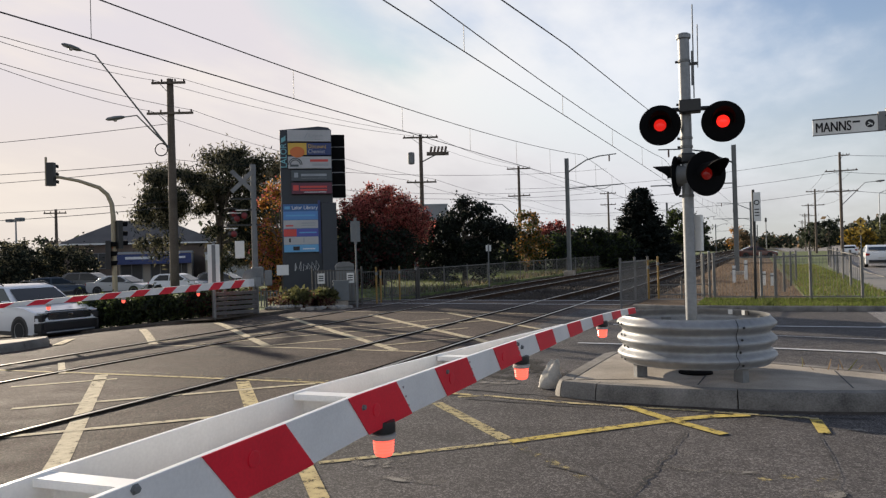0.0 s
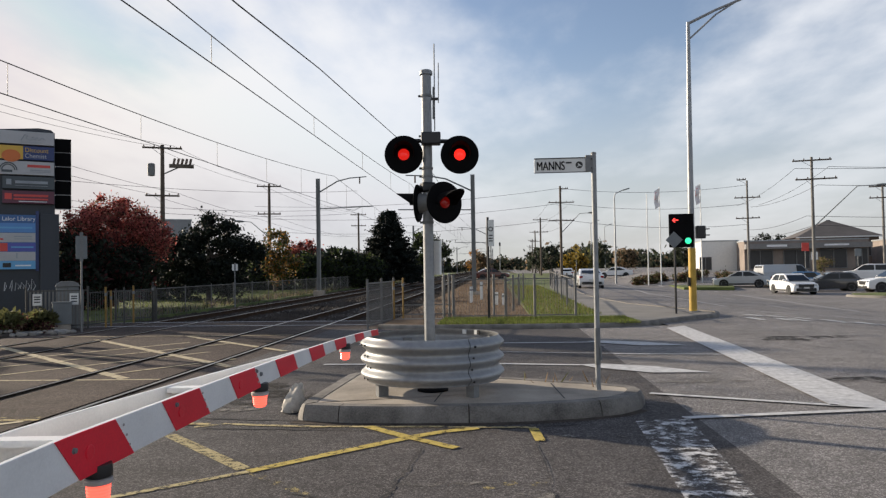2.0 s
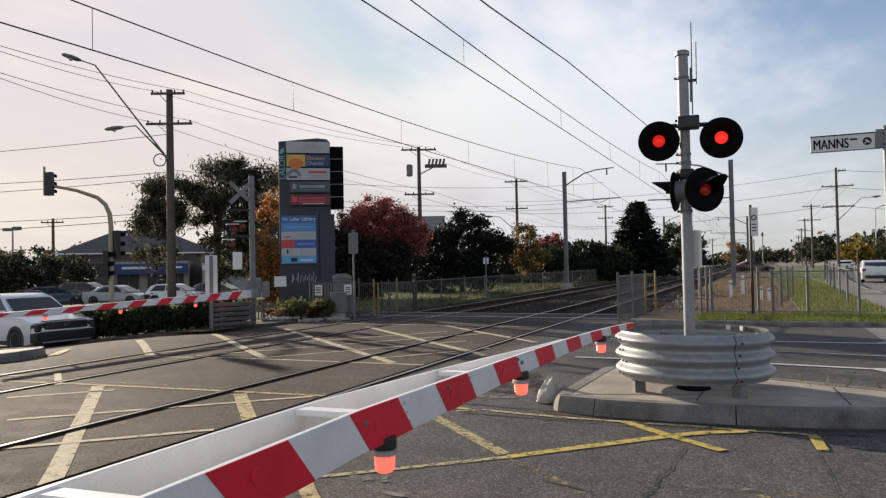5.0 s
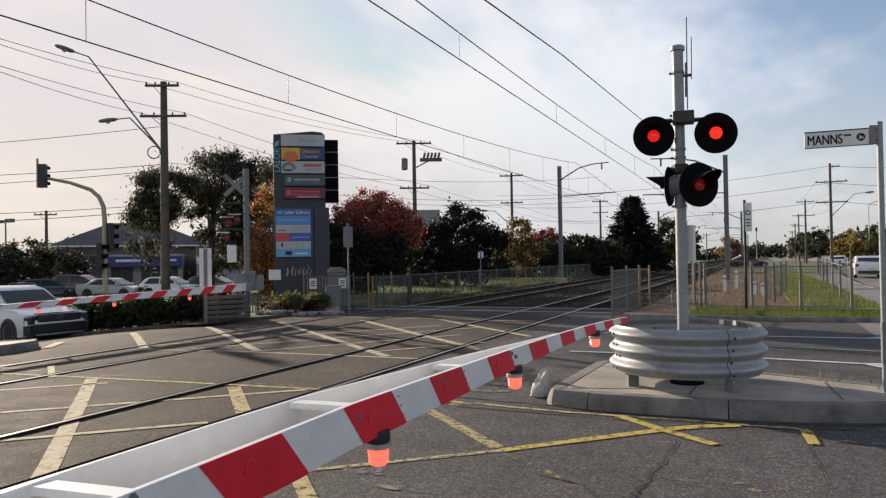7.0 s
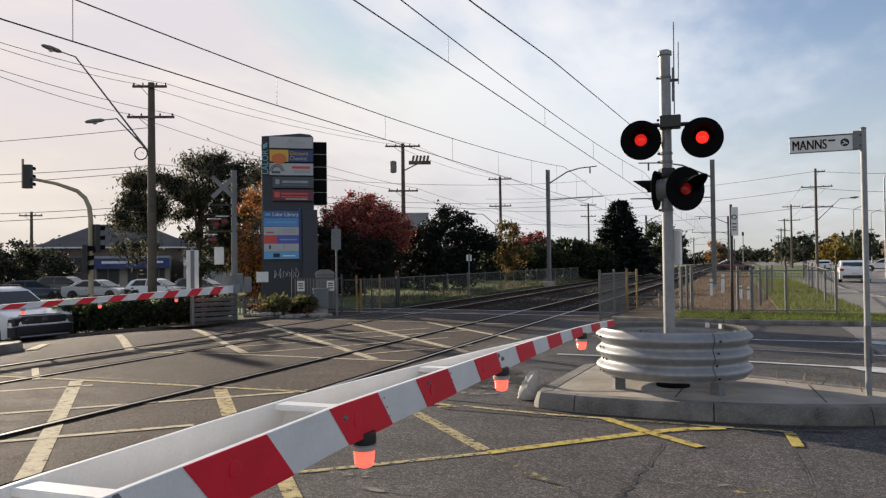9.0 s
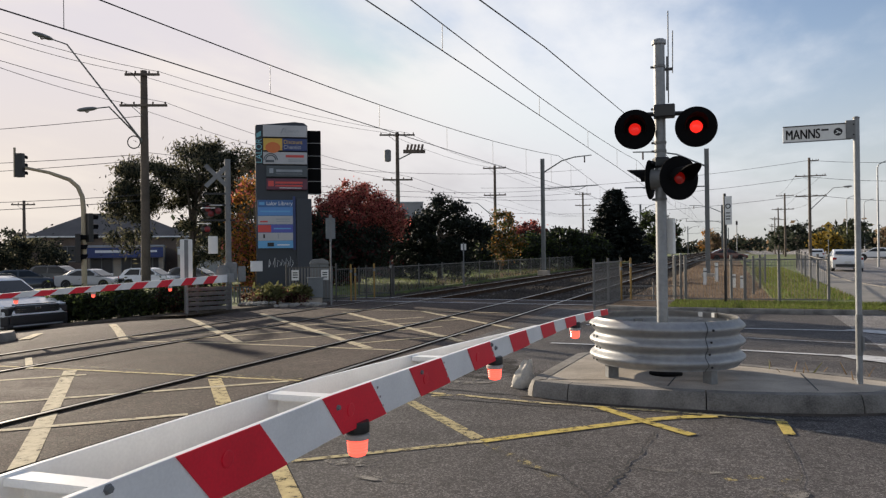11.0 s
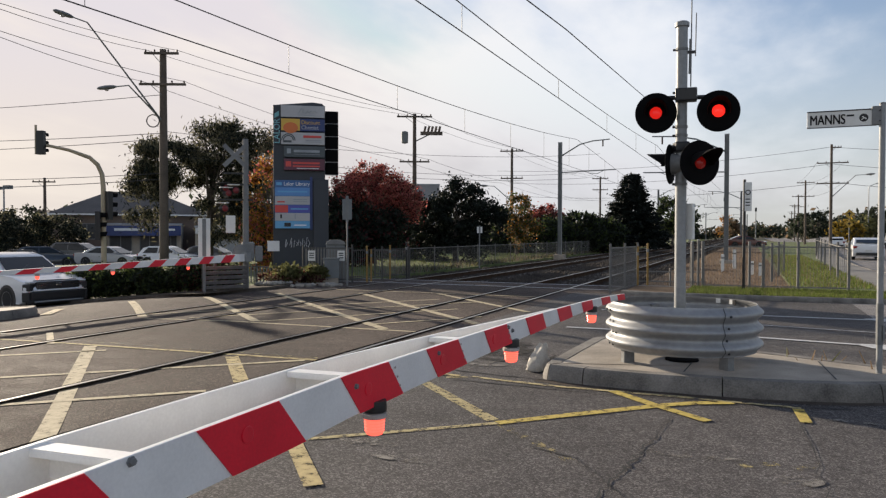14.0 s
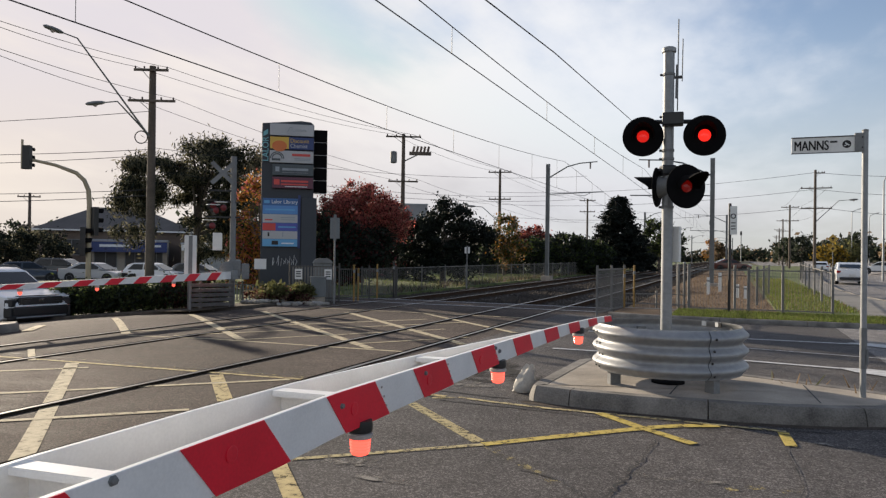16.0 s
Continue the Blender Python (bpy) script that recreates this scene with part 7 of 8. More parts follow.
M["plate_white"] = material("pale_plate", (0.55, 0.55, 0.52), 0.5, bump=0)

SHAPES = {
    # lower body side outline, cabin outline (both x forward, z up), length, width, wheel radius, axles
    "suv": ([(-2.28, 0.42), (-2.34, 0.70), (-2.30, 1.02), (-2.20, 1.10), (0.85, 1.10), (1.75, 1.02), (2.22, 0.90), (2.34, 0.72), (2.32, 0.36), (2.10, 0.26), (-2.15, 0.28)],
            [(-2.22, 1.06), (-1.95, 1.48), (-1.60, 1.66), (-0.10, 1.68), (0.35, 1.58), (1.15, 1.08)], 1.88, 0.37, (-1.42, 1.42)),
    "hatch": ([(-2.05, 0.36), (-2.10, 0.62), (-2.05, 0.92), (-1.90, 0.98), (0.75, 0.95), (1.60, 0.84), (2.02, 0.70), (2.12, 0.56), (2.08, 0.28), (1.90, 0.2), (-1.95, 0.22)],
              [(-2.00, 0.94), (-1.70, 1.32), (-1.30, 1.45), (-0.10, 1.47), (0.25, 1.40), (1.10, 0.92)], 1.76, 0.32, (-1.28, 1.30)),
    "sedan": ([(-2.32, 0.36), (-2.38, 0.62), (-2.34, 0.98), (-1.60, 1.02), (0.75, 0.94), (1.70, 0.84), (2.26, 0.68), (2.36, 0.5), (2.30, 0.26), (2.1, 0.2), (-2.15, 0.22)],
              [(-1.75, 1.00), (-1.05, 1.36), (-0.70, 1.44), (0.00, 1.45), (0.35, 1.38), (1.20, 0.92)], 1.82, 0.33, (-1.40, 1.42)),
    "van": ([(-2.45, 0.40), (-2.50, 0.75), (-2.48, 1.20), (1.50, 1.20), (2.15, 1.08), (2.42, 0.85), (2.46, 0.5), (2.35, 0.28), (-2.3, 0.3)],
            [(-2.47, 1.18), (-2.40, 1.80), (-2.25, 1.90), (0.75, 1.92), (1.10, 1.84), (1.75, 1.19)], 1.9, 0.33, (-1.5, 1.5)),
}


def shell(outline, half, tuck, n=7):
    """A rounded body: the outline swept across the width, drawn in near the sides by tuck."""
    cx = sum(p[0] for p in outline) / len(outline)
    cz = sum(p[1] for p in outline) / len(outline)
    stations = [(-1.0, 1 - tuck), (-0.97, 1 - tuck * 0.45), (-0.88, 1 - tuck * 0.12), (-0.5, 1.0), (0.5, 1.0), (0.88, 1 - tuck * 0.12), (0.97, 1 - tuck * 0.45), (1.0, 1 - tuck)]
    vs, k = [], len(outline)
    for s, q in stations:
        for x, z in outline:
            vs.append((cx + (x - cx) * (q if abs(s) > 0.5 else 1.0), s * half, cz + (z - cz) * (0.4 + 0.6 * q)))
    fs = [(i * k + j, (i + 1) * k + j, (i + 1) * k + (j + 1) % k, i * k + (j + 1) % k) for i in range(len(stations) - 1) for j in range(k)]
    fs += [tuple(range(k)), tuple(range((len(stations) - 1) * k, len(stations) * k))[::-1]]
    return Geo().add(vs, fs)


def car(kind, paint, at, turn, label, front_detail=False):
    low, cab, width, wr, axles = SHAPES[kind]
    t = thing("car" if kind != "van" else "van", label, "car" if kind != "van" else "van", "vehicles", at, turn)
    h = width / 2
    body = part("body", shell(low, h, 0.05), paint, t, smooth=True)
    top = max(z for _, z in cab)
    bot = min(z for _, z in cab)

    def cab_half(z):
        return h * (0.95 - 0.17 * (z - bot) / (top - bot))
    g = Geo()
    k = len(cab)
    vs = []
    for s in (-1, 1):
        for x, z in cab:
            vs.append((x, s * cab_half(z), z))
    g.add(vs, [tuple(range(k)), tuple(range(k, 2 * k))[::-1]] + [(j, k + j, k + (j + 1) % k, (j + 1) % k) for j in range(k)])
    cabin = part("cabin", g, paint, t, bevel=0.05, smooth=True)
    # glass
    ccx = sum(p[0] for p in cab) / k
    for s in (-1, 1):
        def q(x, z):
            return (x, s * (cab_half(z) + 0.006), z)
        zl, zh = bot + 0.06, top - 0.10
        xf_l, xf_h = cab[-1][0] - 0.20, cab[-2][0] - 0.05
        xr_l, xr_h = cab[0][0] + 0.32, cab[1][0] + 0.42
        mid = (xf_h + xr_h) / 2 + 0.05
        if kind == "van":
            part("side_window", Geo().add([q(0.55, zl), q(xf_l, zl), q(xf_h, zh), q(0.55, zh)], [(0, 1, 2, 3)]), "glass_dark", cabin)
        else:
            part("side_window", Geo().add([q(mid + 0.04, zl), q(xf_l, zl), q(xf_h, zh), q(mid + 0.04, zh)], [(0, 1, 2, 3)]), "glass_dark", cabin)
            part("side_window", Geo().add([q(xr_l, zl), q(mid - 0.04, zl), q(mid - 0.04, zh), q(xr_h, zh)], [(0, 1, 2, 3)]), "glass_dark", cabin)
        part("mirror", Geo().box((cab[-1][0] - 0.28, s * (h + 0.08), bot + 0.10), (0.14, 0.20, 0.14)), paint, t, bevel=0.03)
        part("sill", Geo().box((0, s * (h - 0.03), 0.30), (axles[1] - axles[0] - 2 * wr - 0.1, 0.08, 0.12)), "trim_black", t)
        for x in axles:
            part("wheel_arch", Geo().lathe([(wr + 0.06, -0.02), (wr + 0.06, 0.02), (wr - 0.02, 0.02), (wr - 0.02, -0.02)], Matrix.Translation((x, s * (h - 0.005), wr)) @ pose(0, 0, 0, 90, 0, 0), 20, True), "trim_black" if kind == "suv" else "tyre", t)
            part("door_handle", Geo().box((x * 0.35, s * (h + 0.004), bot - 0.16), (0.18, 0.025, 0.03)), paint, t)
    n0, n1 = cab[-1], cab[-2]
    ws = [(n0[0] - 0.03, n0[1] + 0.05), (n1[0] + 0.05, n1[1] - 0.03)]
    part("windscreen", Geo().add([(ws[0][0] + 0.03, -cab_half(ws[0][1]) + 0.10, ws[0][1]), (ws[0][0] + 0.03, cab_half(ws[0][1]) - 0.10, ws[0][1]), (ws[1][0] + 0.03, cab_half(ws[1][1]) - 0.10, ws[1][1]), (ws[1][0] + 0.03, -cab_half(ws[1][1]) + 0.10, ws[1][1])], [(0, 1, 2, 3)]), "glass_dark", cabin)
    r0, r1 = cab[0], cab[1]
    part("rear_window", Geo().add([(r0[0] - 0.012 + 0.10, -h * 0.74, r0[1] + 0.12), (r0[0] - 0.012 + 0.10, h * 0.74, r0[1] + 0.12), (r1[0] - 0.03, h * 0.68, r1[1] - 0.02), (r1[0] - 0.03, -h * 0.68, r1[1] - 0.02)], [(0, 1, 2, 3)]), "glass_dark", cabin)
    for x in axles:
        for s in (-1, 1):
            m = Matrix.Translation((x, s * (h - 0.10), wr)) @ pose(0, 0, 0, 90 * -s, 0, 0)
            w = part("wheel", Geo().lathe([(wr * 0.62, -0.11), (wr * 0.94, -0.11), (wr, -0.08), (wr, 0.08), (wr * 0.94, 0.115), (wr * 0.66, 0.115)], m, 24), "tyre", t, smooth=True)
            part("rim", Geo().lathe([(wr * 0.66, 0.105), (wr * 0.60, 0.06), (wr * 0.56, 0.05), (0.01, 0.05)], m, 20), "trim_black", w)
            for k5 in range(5):
                part("spoke", Geo().box((0, 0, 0), (wr * 0.60, 0.06, 0.02), m=m.to_3x3().to_4x4() @ pose(0, 0, 0, 0, 0, k5 * 72)), "alloy", w).matrix_basis = Matrix.Translation(m @ Vector((wr * 0.32 * math.cos(radians(k5 * 72)), wr * 0.32 * math.sin(radians(k5 * 72)), 0.09)))
            part("rim_lip", Geo().lathe([(wr * 0.64, 0.10), (wr * 0.66, 0.118), (wr * 0.60, 0.112)], m, 20, True), "alloy", w)
    fx = max(x for x, _ in low)
    rx = min(x for x, _ in low)
    zf = 0.72 if kind != "suv" else 0.80
    for s in (-1, 1):
        part("headlamp", Geo().box((fx - 0.13, s * (h - 0.27), zf + (0.085 if front_detail else 0.0)), (0.22, 0.40, 0.05 if front_detail else 0.12), s * -18), "lamp_clear", t, bevel=0.03)
        part("tail_lamp", Geo().box((rx + 0.10, s * (h - 0.20), zf + 0.12), (0.16, 0.34, 0.16), s * 14), "lamp_red", t, bevel=0.03)
    part("grille", Geo().box((fx - 0.02, 0, zf - 0.10), (0.08, 1.05, 0.26)), "trim_black", t, bevel=0.03)
    part("bumper_intake", Geo().box((fx - 0.02, 0, 0.38), (0.10, width * 0.78, 0.20)), "trim_black", t, bevel=0.04)
    part("rear_bumper", Geo().box((rx + 0.02, 0, 0.40), (0.10, width * 0.80, 0.18)), "trim_black", t, bevel=0.04)
    part("plate", Geo().box((fx + 0.035, 0, 0.50), (0.015, 0.37, 0.11)), "plate_white", t)
    part("plate", Geo().box((rx - 0.02, 0, 0.62), (0.015, 0.37, 0.11)), "plate_white", t)
    if front_detail:
        part("upper_grille", Geo().box((fx - 0.035, 0, 0.79), (0.10, 1.30, 0.22)), "trim_black", t, "black honeycomb grille", bevel=0.04)
        part("lower_grille", Geo().box((fx + 0.0, 0, 0.50), (0.09, 1.62, 0.26)), "trim_black", t, bevel=0.05)
        part("front_bumper", Geo().box((fx - 0.06, 0, 0.34), (0.20, width * 0.94, 0.16)), "trim_black", t, bevel=0.05)
        part("bonnet_edge", Geo().box((fx - 0.17, 0, 0.925), (0.06, 1.25, 0.014)), "trim_black", t)
        part("bumper_bar", Geo().box((fx + 0.01, 0, 0.655), (0.07, 1.50, 0.05)), paint, t, "white painted bumper bar", bevel=0.02)
        part("badge", Geo().box((fx + 0.022, 0, 0.80), (0.012, 0.16, 0.09)), "chrome", t, bevel=0.005)
        for s in (-1, 1):
            for k in range(3):
                part("grille_fin", Geo().box((fx + 0.022, s * (0.46 + 0.03 * k), 0.85 - k * 0.055), (0.014, 0.30 - 0.03 * k, 0.020)), "chrome", t, "chrome grille fin")
        part("skid_plate", Geo().box((fx + 0.01, 0, 0.335), (0.12, 1.45, 0.05)), "alloy", t, bevel=0.02)
        for s in (-1, 1):
            part("lamp_surround", Geo().box((fx - 0.12, s * (h - 0.17), 0.74), (0.24, 0.30, 0.20), s * -24), "trim_black", t, "black surround of the main lamp", bevel=0.03)
            part("fog_pod", Geo().box((fx - 0.11, s * (h - 0.13), 0.48), (0.24, 0.24, 0.28), s * -24), "trim_black", t, bevel=0.03)
            part("roof_rail", Geo().tube([(-1.5, s * 0.68, 1.68), (-1.3, s * 0.68, 1.73), (-0.1, s * 0.68, 1.73), (0.15, s * 0.68, 1.65)], 0.018, 6), "trim_black", t)
            part("wiper", Geo().tube([(1.12, s * 0.25 - 0.2, 1.13), (0.82, s * 0.25 + 0.25, 1.32)], 0.010, 5), "trim_black", t)
    return t


def land(x, y, lift=0.0):
    return (x, y, zg(x, y) + lift)


car("suv", "paint_pearl", land(-20.62, 15.0), -7, "white SUV with black grille waiting at the far boom", True)
car("hatch", "paint_charcoal", land(-46.5, 36.5, 0.02), 50, "dark hatchback parked in the car park")
car("suv", "paint_dark", land(-48.5, 41.0, 0.02), 20, "black SUV parked in the car park")
car("sedan", "paint_silver", land(-42.6, 38.6, 0.02), 15, "silver sedan parked in the car park")
car("hatch", "paint_pearl", land(-39.0, 40.6, 0.02), 15, "white hatchback parked in the car park")
car("hatch", "paint_charcoal", land(-37.2, 43.2, 0.02), 15, "grey hatchback parked by the shop")
car("hatch", "paint_pearl", land(-28.5, 56.0, 0.3), 20, "white car parked behind the park trees")
car("sedan", "paint_pearl", (7.0, 56.0, zg(7.0)), 88, "white sedan parked along the street")
car("hatch", "paint_pearl", (9.9, 104, zg(9.9)), 85, "white car further along the street")
car("hatch", "paint_pearl", land(21.3, 54.0), -88, "white hatchback driving out of the junction")
car("suv", "paint_pearl", land(28.9, 54.8), 176, "white SUV parked before the shops")
car("hatch", "paint_charcoal", land(25.7, 58.2), 172, "dark blue-grey hatchback parked before the shops")
car("hatch", "paint_blue", land(24.6, 61.8), 165, "blue hatchback parked before the shops")
car("van", "paint_silver", land(25.2, 65.5), 8, "pale silver van parked before the shops")
car("sedan", "paint_silver", land(21.3, 65.0), 160, "silver sedan parked at the kerb")
car("suv", "paint_pearl", land(33.5, 68.5), 160, "white car parked close to the shops")
car("suv", "paint_silver", land(30.6, 103.0), 10, "silver wagon parked up the rise before the shops")
car("sedan", "paint_pearl", land(15.6, 98.0), 175, "white car at the far junction")
car("sedan", "paint_redbrown", (-0.8, 98.0, 0.06), 12, "dark red car crossing beyond the verge")

# ---- train ----
M["train_yellow"] = material("train_yellow", (0.62, 0.42, 0.04), 0.4, dark=0.9, light=1.05, grain=10, bump=0)
M["train_grey"] = material("train_silver", (0.42, 0.43, 0.45), 0.35, 0.5, dark=0.9, light=1.05, grain=6, bump=0)
tr = thing("train", "yellow-fronted silver commuter train on the near track", "train", at=(-5.87, 300, 0.02))
for c in range(3):
    y = c * 24.2
    cbody = part("carriage", Geo().profile([(-1.5, 1.0), (-1.53, 2.2), (-1.46, 3.3), (-1.2, 3.75), (-0.6, 3.92), (0.6, 3.92), (1.2, 3.75), (1.46, 3.3), (1.53, 2.2), (1.5, 1.0)], Matrix.Translation((0, y, 0)), 23.6), "train_grey", tr)
    for s in (-1, 1):
        part("window_band", Geo().box((s * 1.52, y + 11.8, 2.65), (0.04, 22.0, 0.8)), "glass_dark", cbody)
        for d in (3.5, 11.5, 19.5):
            part("door", Geo().box((s * 1.53, y + d, 2.1), (0.05, 1.4, 2.0)), "train_yellow", cbody)
    for d in (3.5, 20):
        part("bogie", Geo().box((0, y + d, 0.5), (2.2, 2.6, 0.9)), "trim_black", cbody)
    part("underframe", Geo().box((0, y + 11.8, 0.8), (2.4, 20, 0.6)), "trim_black", cbody)
    part("roof_unit", Geo().box((0, y + 8, 4.0), (1.6, 3.0, 0.3)), "train_grey", cbody)
face_ = part("cab_front", Geo().profile([(-1.52, 0.9), (-1.56, 2.2), (-1.48, 3.35), (-1.15, 3.85), (1.15, 3.85), (1.48, 3.35), (1.56, 2.2), (1.52, 0.9)], Matrix.Translation((0, -0.9, 0)), 1.0), "train_yellow", tr, "yellow rounded cab front", bevel=0.12)
part("cab_window", Geo().box((0, -0.92, 2.55), (2.3, 0.06, 1.15)), "glass_dark", face_)
part("destination_display", Geo().box((0, -0.92, 3.42), (1.7, 0.06, 0.28)), "trim_black", face_)
part("cab_apron", Geo().box((0, -0.92, 1.35), (2.4, 0.06, 0.6)), "train_grey", face_)
M["train_lamp"] = material("train_headlight", (0.8, 0.75, 0.6), 0.3, emit=(1.0, 0.85, 0.55), strength=4.0, bump=0)
for s in (-1, 1):
    part("headlight", Geo().lathe([(0.12, 0), (0.12, 0.05), (0.01, 0.06)], Matrix.Translation((s * 1.1, -0.95, 1.45)) @ front, 12), "train_lamp", face_)

# ---- traffic signals ----


def lantern(name, at, turn, parent, lit=None, n=3, size=0.26, board=True):
    h = size * 1.18 * n
    m = Matrix.Translation(at) @ pose(0, 0, 0, 0, 0, turn)
    b_ = part(name, Geo().box((0, 0, 0), (size * 1.15, 0.18, h), m=m), "black_paint", parent, "black signal lantern", bevel=0.01)
    b_.location = Vector(at)
    if board:
        p = part("backing_board", Geo().box((0, 0.06, 0), (size * 2.1, 0.02, h + 0.36), m=m), "black_matt", b_)
    for k in range(n):
        z = h / 2 - size * 1.18 * (k + 0.5)
        mm = m.to_3x3().to_4x4() @ Matrix.Translation((0, -0.09, z)) @ pose(0, 0, 0, 90, 0, 0)
        part("lens", Geo().lathe([(size * 0.40, 0.0), (size * 0.38, 0.02), (0.01, 0.03)], mm, 14), lit if lit and k == n - 1 else "glass_dark", b_)
        g = Geo()
        vs = []
        for q in range(11):
            a = math.pi * (-0.1 + 1.2 * q / 10)
            for rr, dz in ((0.45, 0.0), (0.46, 0.20 + 0.05 * math.sin(a))):
                vs.append(mm @ Vector((size * rr * math.cos(a), size * rr * math.sin(a), dz)))
        g.add(vs, [(2 * i, 2 * i + 1, 2 * i + 3, 2 * i + 2) for i in range(10)])
        part("visor", g, "black_matt", b_)
    return b_


ts = thing("traffic_signal_mast", "tall lamp mast with a yellow base and traffic signals", "traffic signal", at=(6.45, 24.35, 0.09))
part("mast_base", Geo().tube([(0, 0, 0), (0, 0, 2.1)], [0.125, 0.12], 16), "yellow_paint", ts, "worn yellow painted base", smooth=True)
part("mast", Geo().tube([(0, 0, 2.1), (0.02, 0, 6), (0.06, 0, 9.6)], [0.105, 0.085, 0.06], 16), "pole_grey", ts, smooth=True)
part("flange", Geo().lathe([(0.24, 0), (0.24, 0.03), (0.13, 0.04)], Matrix(), 12), "galv_dull", ts)
part("button_box", Geo().box((-0.14, -0.08, 1.0), (0.09, 0.12, 0.28)), "black_paint", ts, bevel=0.01)
part("outreach_arm", Geo().tube([(0.06, 0, 9.55), (0.9, -0.2, 9.9), (2.6, -0.5, 10.5), (3.6, -0.6, 10.7)], [0.05, 0.045, 0.04, 0.035], 8), "pole_grey", ts)
part("outreach_brace", Geo().tube([(0.05, 0, 9.0), (0.9, -0.2, 9.75), (1.5, -0.3, 10.1)], 0.03, 8), "pole_grey", ts)
part("lamp_head", Geo().box((3.9, -0.6, 10.7), (0.8, 0.26, 0.13)), "galv_dull", ts, bevel=0.04)
sb_ = part("signal_board", Geo().box((-0.36, -0.14, 2.68), (0.80, 0.05, 1.10)), "black_matt", ts, "broad black signal backing board", bevel=0.05)
for x in (-0.55, -0.15):
    for k in range(3):
        z = 3.02 - k * 0.34
        m = Matrix.Translation((x, -0.17, z)) @ front
        on = {(-0.15, 2): "green_on"}.get((x, k), "black_matt")
        part("lens", Geo().lathe([(0.10, 0), (0.10, 0.01), (0.01, 0.02)], m, 16), on, sb_)
M["red_arrow"] = material("lit_red_arrow", (0.5, 0.02, 0.02), 0.3, emit=(1.0, 0.06, 0.05), strength=1.6, bump=0)
ar = Geo()
for a, b in (((-0.64, 3.02), (-0.46, 3.02)), ((-0.64, 3.02), (-0.57, 3.09)), ((-0.64, 3.02), (-0.57, 2.95))):
    ar.tube([(a[0], -0.20, a[1]), (b[0], -0.20, b[1])], 0.016, 6)
part("red_arrow", ar, "red_arrow", sb_, "lit red left arrow")
part("side_lantern", Geo().box((0.28, -0.05, 2.62), (0.30, 0.22, 0.42)), "black_paint", ts, bevel=0.03)
for z in (2.72, 2.52):
    part("side_visor", Geo().box((0.42, -0.05, z), (0.26, 0.20, 0.03)), "black_paint", ts)
sp = thing("sign_post", "thin black post with a grey keep-clear sign", "sign", "", (5.72, 23.6, 0.09))
part("post", Geo().tube([(0, 0, 0), (0, 0, 2.05)], 0.035, 10), "black_paint", sp)
part("plate", Geo().lathe([(0.27, 0), (0.27, 0.012), (0.01, 0.012)], Matrix.Translation((0.0, 0.05, 2.36)) @ front, 4), "cabinet", sp)

sl = thing("traffic_signal", "cream outreach signal pole with black lanterns", "traffic signal", at=(-22.20, 19.78, -0.72), turn=48)
M["cream_pole"] = material("cream_pole_paint", (0.36, 0.30, 0.20), 0.5, grain=20, stain=2, dark=0.8, bump=0.05)
part("pole", Geo().tube([(0, 0, 0), (0, 0, 4.05), (-0.04, 0, 4.55), (-0.18, 0, 4.90), (-0.45, 0, 5.16), (-1.12, 0, 5.40), (-2.05, 0, 5.58)], [0.10, 0.09, 0.085, 0.08, 0.075, 0.06, 0.05], 14), "cream_pole", sl, smooth=True)
part("arm_tip", Geo().tube([(-2.18, 0, 5.2), (-2.18, 0, 6.25)], 0.04, 8), "cream_pole", sl)
lantern("lantern", (-2.02, -0.05, 5.62), 150, sl, None, 3, 0.24, False)
lantern("lantern", (0.16, -0.05, 3.40), 120, sl, None, 3, 0.30, False)
lantern("lantern", (-0.20, -0.05, 2.65), 90, sl, None, 3, 0.30, False)
fl = thing("floodlight_pole", "thin steel pole with twin floodlights", "light pole", at=(-57, 40.8, -0.75))
part("pole", Geo().tube([(0, 0, 0), (0, 0, 6.1)], [0.1, 0.06], 8), "pole_grey", fl)
part("floodlight", Geo().box((0.5, 0, 6.2), (0.7, 0.4, 0.3)), "cabinet", fl)
part("floodlight", Geo().box((-0.7, 0, 6.15), (0.6, 0.4, 0.25)), "cabinet", fl)
part("bar", Geo().box((-0.1, 0, 6.1), (1.8, 0.08, 0.08)), "pole_grey", fl)

for x, y, h in ((12.2, 75.6, 9.4), (16.4, 128, 9), (22.0, 150, 9)):
    t = thing("street_lamp", "thin grey street lamp with a short bent arm", "street lamp", "street lamps", land(x, y))
    part("pole", Geo().tube([(0, 0, 0), (0, 0, h - 0.4), (0.12, 0, h - 0.05), (0.9, 0, h + 0.3)], [0.1, 0.06, 0.05, 0.04], 8), "pole_grey", t)
    part("lamp_head", Geo().box((1.2, 0, h + 0.36), (0.7, 0.25, 0.12), m=pose(0, 0, 0, 0, -15, 0)), "galv_dull", t, bevel=0.03)
outreach((8.1, 92.0, 5.8), (10.4, 91.2, 8.2), (11.4, 91.0, 8.25))
outreach((26.8, 63.4, 4.6), (30.3, 63.0, 8.0), (31.8, 62.9, 8.05))
outreach((-22.9, 71.6, 5.0), (-24.6, 71.0, 6.6), (-25.3, 70.8, 6.65))
M["flag_red"] = material("red_white_flag", (0.72, 0.68, 0.68), 0.8, dark=0.8, light=1.2, grain=5, bump=0.1)
